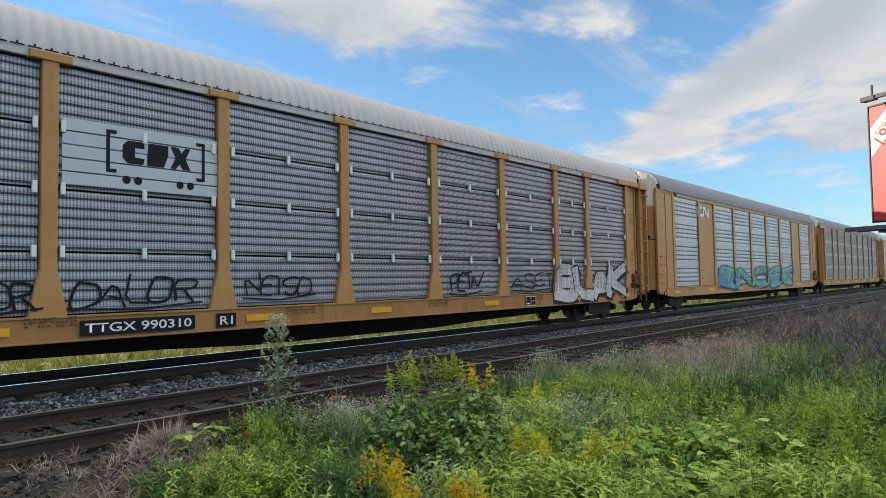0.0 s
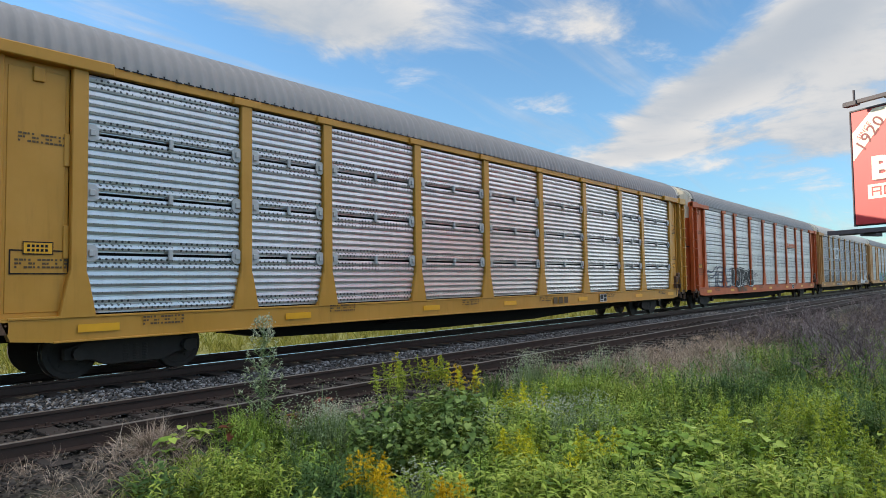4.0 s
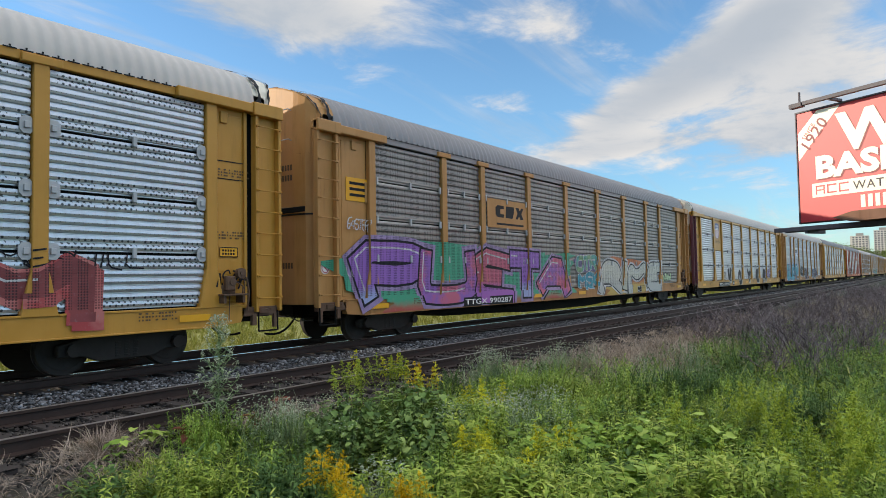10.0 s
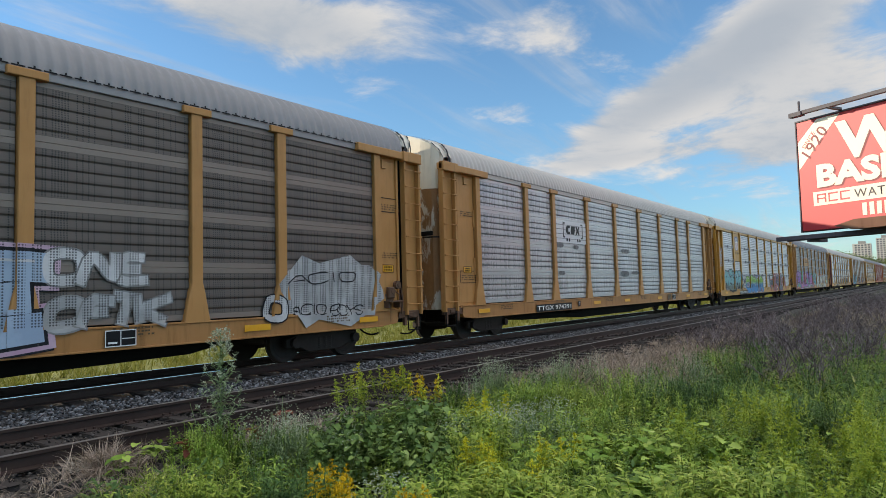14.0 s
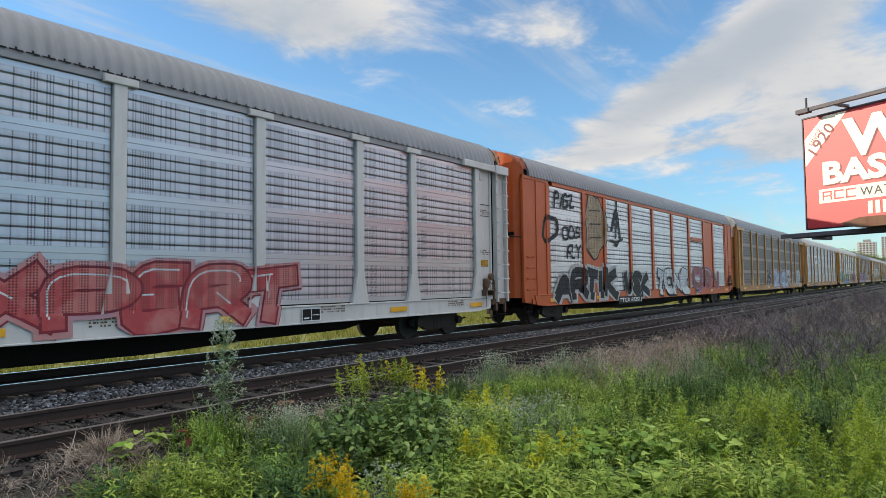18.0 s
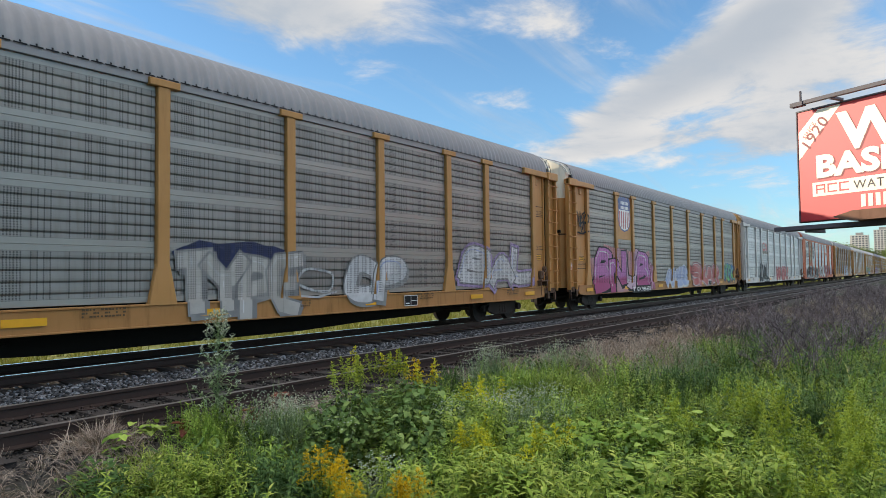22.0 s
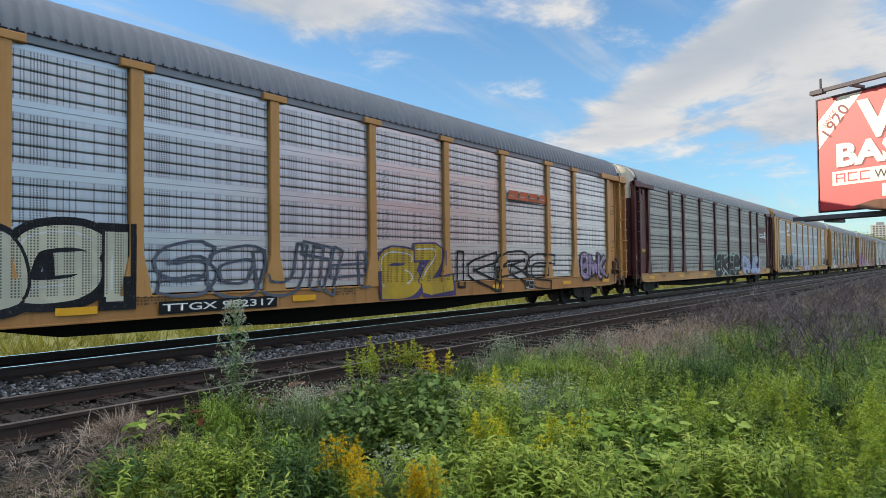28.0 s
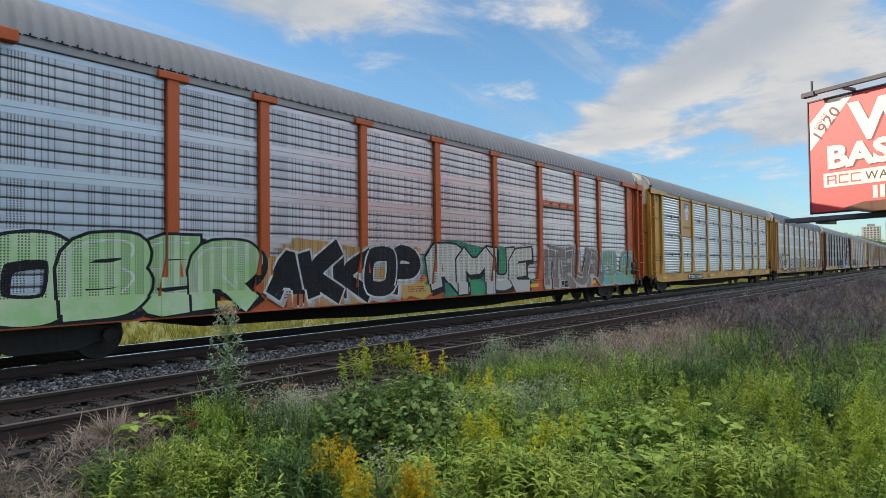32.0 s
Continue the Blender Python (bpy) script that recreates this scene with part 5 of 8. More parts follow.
class Flat2D:
    def __init__(self):
        self.v, self.f, self.n = [], [], 0

    def add(self, pts, faces):
        """Each stroke lies a hair over the one before, and rises along its length."""
        i = len(self.v)
        self.n += 1
        dy, rise = -0.00012 * (self.n % 6), 0.0005 / max(12, len(pts))
        self.v += [(p[0], p[1], dy - (k // 2) * rise) for k, p in enumerate(pts)]
        self.f += [tuple(k + i for k in f) for f in faces]

    def line(self, a, b_, w):
        a, b_ = np.array(a), np.array(b_)
        d = b_ - a
        L = np.linalg.norm(d)
        if L < 1e-6:
            return
        d = d / L
        s = np.array([-d[1], d[0]]) * w / 2
        e = d * w * 0.45
        self.add([a - s - e, b_ - s + e, b_ + s + e, a + s - e], [(0, 1, 2, 3)])

    def path(self, pts, w, closed=False, cap=0.0):
        """A ribbon of even width along a line, mitred at its corners."""
        P = [np.array(q, float) for i, q in enumerate(pts) if i == 0 or np.linalg.norm(np.array(q) - np.array(pts[i - 1])) > 1e-4]
        if closed and len(P) > 2 and np.linalg.norm(P[0] - P[-1]) < 1e-4:
            P.pop()
        n = len(P)
        if n < 2:
            return
        if not closed and cap:
            P[0] = P[0] - (P[1] - P[0]) / np.linalg.norm(P[1] - P[0]) * w * cap
            P[-1] = P[-1] + (P[-1] - P[-2]) / np.linalg.norm(P[-1] - P[-2]) * w * cap
        out = []
        for i in range(n):
            a = P[i - 1] if (closed or i > 0) else None
            b_ = P[(i + 1) % n] if (closed or i < n - 1) else None
            d0 = (P[i] - a) / np.linalg.norm(P[i] - a) if a is not None else None
            d1 = (b_ - P[i]) / np.linalg.norm(b_ - P[i]) if b_ is not None else None
            d0 = d1 if d0 is None else d0
            d1 = d0 if d1 is None else d1
            t = d0 + d1
            L = np.linalg.norm(t)
            t = t / L if L > 1e-3 else d0
            m = np.array([-t[1], t[0]])
            k = w / 2 / max(0.5, abs(m @ np.array([-d0[1], d0[0]])))
            out += [P[i] - m * k, P[i] + m * k]
        q = range(n if closed else n - 1)
        self.add(out, [(2 * i, 2 * ((i + 1) % n), 2 * ((i + 1) % n) + 1, 2 * i + 1) for i in q])

    def mesh(self, lift=0.0, front_only=False):
        """On the sheets, and again on the posts and the sill that stand proud of them."""
        bm = bmesh.new()
        vs = [bm.verts.new((x, dy, z)) for x, z, dy in self.v]
        for f in self.f:
            if len(set(f)) == len(f):
                try:
                    bm.faces.new([vs[i] for i in f])
                except ValueError:
                    pass
        for f in bm.faces:
            f.normal_update()
        x0, x1 = min(p[0] for p in self.v), max(p[0] for p in self.v)
        out_v, out_f = [], []

        def take(b2, y):
            i = len(out_v)
            b2.verts.index_update()
            out_v.extend((v.co.x, y + lift + v.co.y, v.co.z) for v in b2.verts)
            out_f.extend(tuple(i + v.index for v in f.verts) for f in b2.faces)

        def cut(planes, y):
            c = bm.copy()
            for co, no in planes:
                bmesh.ops.bisect_plane(c, geom=c.verts[:] + c.edges[:] + c.faces[:], plane_co=co, plane_no=no, clear_outer=True)
            if c.faces:
                take(c, y)
            c.free()
        take(bm, Y_SHEET)
        for p in POSTS:
            if x0 < p + 0.13 and x1 > p - 0.13:
                cut([((p + 0.115, 0, 0), (1, 0, 0)), ((p - 0.115, 0, 0), (-1, 0, 0)), ((0, 0, 1.72), (0, 0, 1))], Y_POST)
                cut([((p + 0.115, 0, 0), (1, 0, 0)), ((p - 0.115, 0, 0), (-1, 0, 0)), ((0, 0, 1.72), (0, 0, -1))], Y_POST)
                cut([((p + 0.24, 0, 0), (1, 0, 0)), ((p - 0.24, 0, 0), (-1, 0, 0)), ((0, 0, 1.36), (0, 0, 1))], Y_POST - 0.001)
        if min(p[1] for p in self.v) < 1.04:
            cut([((0, 0, 1.04), (0, 0, 1))], Y_POST + 0.006)
        bm.free()
        return py_mesh("paint", out_v, out_f)


def place_letters(word, x0, x1, z0, z1, rng, loose=1.0, round_=0, snug=1.08):
    """Centre lines of the letters fitted into a box, each a little turned, sheared and stretched."""
    out = []
    weights = [0.5 if c in "I1" else 0.85 if c in "LJEFT" else 1.25 if c in "MW" else 1.0 for c in word]
    cell = (x1 - x0) / sum(weights)
    h, at_x = z1 - z0, x0
    wave = rng.uniform(0, 6.28)
    for ch, wt in zip(word, weights):
        cw = cell * wt
        a, shear = radians(rng.uniform(-7, 7) * loose), rng.uniform(-0.05, 0.22) * loose
        kx, kz, bend = cw * snug, h * rng.uniform(0.86, 1.0), rng.uniform(-0.18, 0.18) * loose
        c, s = math.cos(a), math.sin(a)
        mid = np.array([at_x + cw / 2, (z0 + z1) / 2 + h * 0.05 * loose * math.sin(wave + at_x * 2.3)])
        lines = []
        for pl in letter_lines(ch):
            q = []
            for p in pl:
                u, v = p[0] - 0.5 + rng.uniform(-0.05, 0.05) * loose, p[1] - 0.5 + rng.uniform(-0.03, 0.03) * loose
                u, v = u * (1 + bend * v * 2), v * (1 + bend * u * 1.2)
                x, z = u * kx + v * kz * shear, v * kz
                q.append(mid + np.array([x * c - z * s, x * s + z * c]))
            if np.allclose(pl[0], pl[-1]):
                q[-1] = q[0]
            lines.append(rounded(q, round_) if round_ else q)
        out.append((lines, cw))
        at_x += cw
    return out


def floor_clip(f):
    f.v = [(x, max(z, 0.665), dy) for x, z, dy in f.v]
    return f


def rim_lines(pl, w, closed):
    """The two edges of a thick line, joined at its ends where it is open."""
    f = Flat2D()
    f.path(pl, w, closed, 0.3)
    p = [np.array(q[:2]) for q in f.v]
    one, two = p[0::2], p[1::2]
    return [(one, True), (two, True)] if closed else [(one + two[::-1], True)]


def graffiti(no, word, x0, x1, z0, z1, fill, line, back, scrawl=False, line_only=False, bold=False, halo=None, fills=()):
    """A sprayed piece on the near side of car no: thick letters over their own wider outline."""
    car, rng = CARS[no], random.Random(len(word) * 31 + no * 7 + int(x0 * 10))
    line = INKS if line is INK else line
    fill = INKS if fill is INK else fill
    back = INKS if back is INK else back
    h = z1 - z0
    soft = 2 if rng.random() < 0.7 else 1
    if scrawl or bold:
        f = Flat2D()
        w = h * (0.13 if bold else 0.085)
        for lines, cw in place_letters(word, x0, x1, z0 + w, z1 - w, rng, 1.7, 1, 0.8 if bold else 0.95):
            for pl in lines:
                f.path(pl, w * rng.uniform(0.85, 1.15), np.allclose(pl[0], pl[-1]), 0.3)
        if scrawl and h > 0.4:              # underline and flick
            q = z0 + 0.02 * h
            f.path([np.array((x0 - 0.06, q)), np.array(((x0 + x1) / 2, q - 0.05)), np.array((x1 + 0.1, q + 0.08 * h))], w * 0.8)
        return part("graffiti_tag", floor_clip(f).mesh(), line, car)
    if back is not None:
        b_ = Flat2D()
        k, pts = 56, []
        for i in range(k):
            a = 2 * math.pi * i / k
            r = 1 + 0.09 * math.sin(5 * a + no) + 0.06 * math.sin(11 * a) + 0.05 * math.sin(23 * a + x0)
            cx, cz = math.copysign(abs(math.cos(a)) ** 0.5, math.cos(a)), math.copysign(abs(math.sin(a)) ** 0.5, math.sin(a))
            pts.append(((x0 + x1) / 2 + cx * r * (x1 - x0) * 0.51, max(0.665, (z0 + z1) / 2 + cz * r * h * 0.49)))
        b_.add([((x0 + x1) / 2, (z0 + z1) / 2)] + pts, [(0, 1 + i, 1 + (i + 1) % k) for i in range(k)])
        part("graffiti_backing", b_.mesh(0.004), back, car)
    wide = (x1 - x0) / max(1, len(word))
    w = (0.38 if h > 1 else 0.33) * min(wide, h * 0.75)
    rim = max(0.028, min(0.06, h * 0.036))
    pad = w / 2 + rim
    for i, (lines, cw) in enumerate(place_letters(word, x0 + pad * 0.55, x1 - pad * 0.55, z0 + pad * 0.9, z1 - pad * 0.9, rng, 1.0, soft, 0.92)):
        up = -0.0030 * (i % 2)
        under, over, shade, shine = Flat2D(), Flat2D(), Flat2D(), Flat2D()
        for pl in lines:
            cl = np.allclose(pl[0], pl[-1])
            k = w * rng.uniform(0.92, 1.12)
            under.path(pl, k + 2 * rim, cl, 0.34 if soft else 0.42)
            over.path(pl, k, cl, 0.30 if soft else 0.36)
            shade.path([p + np.array((rim * 1.5, -rim * 1.7)) for p in pl], k + 2 * rim, cl, 0.34)
            d = np.array((-0.20, 0.20)) * k
            if not cl and len(pl) > 2:
                shine.path([p + d for p in pl[: max(2, len(pl) * 2 // 3)]], max(0.02, k * 0.09))
        if line_only:
            rings = Flat2D()
            for pl in lines:
                cl = np.allclose(pl[0], pl[-1])
                for ring, shut in rim_lines(pl, w * 0.8, cl):
                    rings.path(ring, rim * 1.3, shut, 0.2)
            part("graffiti_outline", floor_clip(rings).mesh(up), line, car)
            continue
        g = part("graffiti_letter", floor_clip(over).mesh(up - 0.0013), fills[i % len(fills)] if fills else fill, car)
        if halo is not None:
            edge = Flat2D()
            for pl in lines:
                edge.path(pl, w * 1.04 + 4.6 * rim, np.allclose(pl[0], pl[-1]), 0.42)
            part("halo", floor_clip(edge).mesh(0.0012), halo, g)
        part("outline", floor_clip(under).mesh(up), line, g)
        if h > 0.9:
            part("shadow_edge", floor_clip(shade).mesh(0.0022), line if fill is not INKS else CHALKG, g)
            if fill is not INKS and shine.v:
                part("shine", floor_clip(shine).mesh(up - 0.0026), CHALKW if fill is not CHALKW else PALEBLUE, g)


def depth_at(x, z):
    if z < 1.05:
        return Y_POST + 0.004
    return Y_DOOR if (x < 1.7 or x > LEN - 1.7) else Y_PLATE


def fit_text(no, word, x0, x1, z0, z1, mat, y, name="lettering"):
    me = text_mesh(word, 1.0, 0.012)
    xs, zs = [v.co.x for v in me.vertices], [v.co.z for v in me.vertices]
    sx, sz = (x1 - x0) / (max(xs) - min(xs)), (z1 - z0) / (max(zs) - min(zs))
    m = pose(x0 - min(xs) * sx, y, z0 - min(zs) * sz) @ Matrix.Diagonal((sx, 1, sz, 1))
    return part(name, me, mat, CARS[no], m)


def number_plate(no, word, x0, x1, z0, z1):
    """Black panel on the sill with white characters."""
    part("number_panel", poly_mesh([(x0, z0), (x1, z0), (x1, z1), (x0, z1)], 0.003), INK, CARS[no], pose(0, Y_POST, 0), "black panel")
    q = (z1 - z0) * 0.2
    fit_text(no, word, x0 + q * 1.4, x1 - q * 1.4, z0 + q, z1 - q, CHALK, Y_POST - 0.003)


def stencil(no, word, x0, x1, z0, z1, mat):
    """Stencilled words; a company's mark, given as a bar per character, stays plain."""
    if set(word) <= {"|", " "}:
        n = len(word)
        c = (x1 - x0) / n
        return sign_part(no, "bar", [(c * i, c * (i + 0.72), 0, z1 - z0) for i, k in enumerate(word) if k == "|"], mat, depth_at(x0, z0), x0, z0)
    fit_text(no, word, x0, x1, z0, z1, mat, depth_at(x0, z0))


def sign_part(no, name, rects, mat, y, x0, z0, label=""):
    for r in rects:
        part(name, bars_mesh([r]), mat, CARS[no], pose(x0, y, z0), label)


def strokes(no, name, lines, w, mat, y):
    f = Flat2D()
    for pl in lines:
        f.path(pl, w)
    vs = [(x, dy, z) for x, z, dy in f.v]
    return part(name, py_mesh(name, vs, f.f), mat, CARS[no], pose(0, y, 0))


SIGN_GREY = flat("pale_grey_sign_paint", (0.50, 0.51, 0.52), 0.5, 0.0, 0.12, 2.0)
SIGN_WHITE = flat("white_sign_paint", (0.66, 0.67, 0.68), 0.5, 0.0, 0.12, 2.0)


def plain_marks(no, x, z, c, s, y, step):
    """Company mark drawn as three plain dark shapes."""
    k = c * 0.5
    shapes = ([(-1, 0.55), (-0.55, 1), (0.85, 1), (1, 0.45), (0.1, 0.4), (0.1, -0.4), (1, -0.45), (0.85, -1), (-0.55, -1), (-1, -0.55)],
              [(-0.9, 1), (1, 1), (1, 0.1), (0.6, -1), (-1, -1), (-1, -0.2)],
              [(-1, 1), (-0.2, 1), (0.1, 0.5), (0.45, 1), (1, 1), (0.5, 0), (1, -1), (0.2, -1), (-0.1, -0.5), (-0.45, -1), (-1, -1), (-0.5, 0)])
    for i, q in enumerate(shapes):
        part("mark", poly_mesh([(x + step * i + k + a * k, z + b_ * s / 2) for a, b_ in q]), INK, CARS[no], pose(0, y, 0), "plain black shape")


def bracket_sign(no, x0, x1, z0, z1, mat):
    """Pale panel across the ribs with dark brackets and three plain dark shapes."""
    w, h = x1 - x0, z1 - z0
    n = 5
    for i in range(n):                       # one board on each rib, dark folds between
        a = z0 + h * i / n
        part("sign_board", poly_mesh([(x0, a + 0.012), (x1, a + 0.012), (x1, a + h / n - 0.010), (x0, a + h / n - 0.010)], 0.004), SIGN_GREY if mat is CHALK_GREY else SIGN_WHITE, CARS[no], pose(0, Y_SHEET - 0.001, 0), "pale sign board")
    y, t = Y_SHEET - 0.006, w * 0.022
    xa, xb, za, zb = x0 + w * 0.25, x0 + w * 0.86, z0 + h * 0.28, z0 + h * 0.88
    strokes(no, "bracket", [[(xa + w * 0.05, zb), (xa, zb), (xa, za), (xa + w * 0.05, za)]], t, INK, y)
    strokes(no, "bracket", [[(xb - w * 0.05, zb), (xb, zb), (xb, za), (xb - w * 0.05, za)]], t, INK, y)
    plain_marks(no, xa + w * 0.085, z0 + h * 0.60, w * 0.135, h * 0.36, y, w * 0.15)
    for x in (0.36, 0.43, 0.70, 0.77):
        bm = bmesh.new()
        bmesh.ops.create_circle(bm, cap_ends=True, segments=12, radius=w * 0.025, matrix=Matrix.Translation((x0 + w * x, 0, z0 + h * 0.16)) @ Matrix.Rotation(math.pi / 2, 4, "X"))
        part("dot", bm, INK, CARS[no], pose(0, y, 0))


def shield(no, x0, x1, z0, z1):
    """Blue, white and red striped shield."""
    w, h, xc = x1 - x0, z1 - z0, (x0 + x1) / 2
    half = [(0.0, 1.0), (0.18, 0.96), (0.34, 1.0), (0.50, 0.88), (0.46, 0.62), (0.50, 0.40), (0.44, 0.18), (0.26, 0.05), (0.0, 0.0)]

    def outline(k):
        r = [(xc + a * w * k, z0 + h * (0.5 + (b_ - 0.5) * k)) for a, b_ in half]
        return r + [(2 * xc - x, z) for x, z in r[-2:0:-1]]
    car = CARS[no]
    s_ = part("shield", poly_mesh(outline(1.06)), BLUE_SIGN, car, pose(0, Y_PLATE, 0), "blue, white and red shield")
    part("field", poly_mesh(outline(0.98)), CHALK, s_, pose(0, -0.002, 0))
    top = [p for p in outline(0.98) if p[1] > z0 + h * 0.57]
    top = sorted(top, key=lambda p: math.atan2(p[1] - z0 - h * 0.78, p[0] - xc))
    part("chief", poly_mesh(top), BLUE_SIGN, s_, pose(0, -0.004, 0))
    for i in range(6):
        x = xc - w * 0.40 + i * w * 0.16
        lo = z0 + h * (0.04 + 0.9 * abs((x - xc) / w) ** 2.2 + 0.02)
        part("stripe", poly_mesh([(x - w * 0.035, lo), (x + w * 0.035, lo), (x + w * 0.035, z0 + h * 0.57), (x - w * 0.035, z0 + h * 0.57)]), RED_SIGN, s_, pose(0, -0.004, 0))
    for z in (0.78, 0.64):
        part("letter_mark", bars_mesh([(xc - w * 0.30 + i * w * 0.115, xc - w * 0.30 + i * w * 0.115 + w * 0.08, z0 + h * z, z0 + h * (z + 0.09)) for i in range(6)]), CHALK, s_, pose(0, -0.006, 0))


def slant_sign(no, x0, x1, z0, z1, mat):
    """Four slanted orange shapes over a thin dark stroke."""
    w, h = x1 - x0, z1 - z0
    sh = h * 0.35
    for i in range(4):
        x = x0 + w * 0.25 * i
        part("mark", poly_mesh([(x, z0 + h * 0.25), (x + w * 0.21, z0 + h * 0.25), (x + w * 0.21 + sh, z1), (x + sh, z1)]), mat, CARS[no], pose(0, Y_SHEET - 0.003, 0))
        part("bar", poly_mesh([(x + w * 0.05, z0 + h * 0.5), (x + w * 0.16, z0 + h * 0.5), (x + w * 0.17, z0 + h * 0.6), (x + w * 0.06, z0 + h * 0.6)]), CHALK_GREY, CARS[no], pose(0, Y_SHEET - 0.006, 0))
    part("stroke", poly_mesh([(x0 - 0.02, z0), (x1, z0 + h * 0.02), (x1, z0 + h * 0.10), (x0, z0 + h * 0.2)]), INK, CARS[no], pose(0, Y_SHEET - 0.003, 0))


def worm(no, x0, x1, z0, z1, mat):
    """One continuous thick rounded stroke."""
    w, h = x1 - x0, z1 - z0
    P = lambda a, b_: (x0 + w * a, z0 + h * b_)
    pl = [P(0.42, 0.92), P(0.15, 0.92), P(0.04, 0.78), P(0.04, 0.25), P(0.15, 0.08), P(0.48, 0.08), P(0.56, 0.2), P(0.56, 0.85), P(0.64, 0.92), P(0.88, 0.12), P(0.95, 0.12), P(0.95, 0.92)]
    strokes(no, "mark", [pl], w * 0.085, mat, min(depth_at(x0, z0), Y_SHEET - 0.003))


def bars_text(no, x0, x1, z0, z1, mat):
    n = 8
    sign_part(no, "bar", [((x1 - x0) * i / n, (x1 - x0) * (i + 0.7) / n, 0, z1 - z0) for i in range(n)], mat, Y_SHEET - 0.003, x0, z0)


def ring_sign(no, x0, x1, z0, z1):
    """White ring with long bars on an oxide brown plate."""
    w, h, car = x1 - x0, z1 - z0, CARS[no]
    part("sign_panel", poly_mesh([(x0 - 0.35, z0 - 0.2), (x1 + 0.3, z0 - 0.2), (x1 + 0.3, z1 + 0.25), (x0 - 0.35, z1 + 0.25)], 0.004), BROWN, car, pose(0, Y_SHEET - 0.004, 0), "oxide brown panel")
    y, r = Y_SHEET - 0.007, h * 0.40
    cx, cz = x1 - r, z0 + h * 0.55
    for rr in (r * 0.82, r * 0.42):
        strokes(no, "ring", [[(cx + rr * math.cos(a * 0.3142), cz + rr * math.sin(a * 0.3142)) for a in range(21)]], r * 0.3, CHALK, y)
    strokes(no, "bar", [[(x0, z0 + h * 0.42), (cx, z0 + h * 0.42)], [(x0, z0 + h * 0.26), (cx + r * 0.2, z0 + h * 0.26)]], h * 0.07, CHALK, y)
    strokes(no, "bar", [[(x0 + w * 0.06 * i, z0 + h * 0.62), (x0 + w * (0.06 * i + 0.035), z0 + h * 0.62)] for i in range(10)], h * 0.12, CHALK, y)
    strokes(no, "tail", [[(cx + r * 0.3, cz - r * 0.5), (cx + r * 1.1, cz - r * 1.2)]], r * 0.3, CHALK, y)


def slab_sign(no, x0, x1, z0, z1):
    """Tan panel with three plain dark shapes."""
    w, h, car = x1 - x0, z1 - z0, CARS[no]
    part("sign_panel", poly_mesh([(x0, z0), (x1, z0), (x1, z1), (x0, z1)], 0.004), YELLOW, car, pose(0, Y_SHEET - 0.005, 0), "tan sign panel")
    y = Y_SHEET - 0.008
    plain_marks(no, x0 + w * 0.18, z0 + h * 0.58, w * 0.2, h * 0.42, y, w * 0.235)
    strokes(no, "bar", [[(x0 + w * 0.2, z0 + h * 0.14), (x0 + w * 0.85, z0 + h * 0.14)]], h * 0.07, INK, y)


def tan_figure(no, x0, x1, z0, z1):
    """A tan sprayed shape with black rim, kept plain."""
    w, h = x1 - x0, z1 - z0
    k = 26
    pts = []
    for i in range(k):
        a = 2 * math.pi * i / k
        r = 0.46 + 0.05 * math.sin(3 * a + 1) + 0.03 * math.sin(7 * a)
        pts.append((x0 + w / 2 + w * r * math.cos(a) * (0.75 if math.sin(a) > 0.2 else 1.0), z0 + h / 2 + h * r * math.sin(a)))
    f, l = Flat2D(), Flat2D()
    f.add([(x0 + w / 2, z0 + h / 2)] + pts, [(0, 1 + i, 1 + (i + 1) % k) for i in range(k)])
    l.path(pts, 0.06, True)
    for q in range(3):
        zz = z0 + h * (0.3 + 0.2 * q)
        l.line((x0 + w * 0.3, zz), (x0 + w * 0.7, zz + 0.05), 0.05)
    g = part("graffiti_piece", f.mesh(), TAN_SPRAY, CARS[no])
    part("outline", l.mesh(-0.002), INKS, g)


def smudge(no, x0, x1, z0, z1, mat=None):
    """A patch of cover paint."""
    f = Flat2D()
    k = 22
    pts = [((x0 + x1) / 2 + (x1 - x0) * 0.5 * (1 + 0.08 * math.sin(4 * i)) * math.copysign(abs(math.cos(2 * math.pi * i / k)) ** 0.6, math.cos(2 * math.pi * i / k)),
            (z0 + z1) / 2 + (z1 - z0) * 0.5 * (1 + 0.2 * math.sin(3 * i)) * math.sin(2 * math.pi * i / k)) for i in range(k)]
    f.add([((x0 + x1) / 2, (z0 + z1) / 2)] + pts, [(0, 1 + i, 1 + (i + 1) % k) for i in range(k)])
    part("cover_patch", f.mesh(0.0045 - 0.0012 * COVERS.setdefault(no, 0)), mat or SMUDGE, CARS[no], label="pale sprayed patch" if mat else "dark grey cover paint")
    COVERS[no] = (COVERS[no] + 1) % 4


COVERS = {}
TAN_PALE = spray("sprayed_pale_tan", (0.46, 0.43, 0.39), (0.40, 0.37, 0.33))
SMUDGE = spray("grey_cover_paint", (0.11, 0.11, 0.115), (0.15, 0.15, 0.155))


def note(no, x0, x1, z0, z1, mat):
    w, h = x1 - x0, z1 - z0
    part("notice", poly_mesh([(x0, z0), (x1, z0), (x1, z1), (x0, z1)], 0.003), mat, CARS[no], pose(0, Y_DOOR - 0.004, 0))
    sign_part(no, "bar", [(w * 0.15, w * 0.85, h * q, h * (q + 0.12)) for q in (0.2, 0.45, 0.7)], INK, Y_DOOR - 0.009, x0, z0)


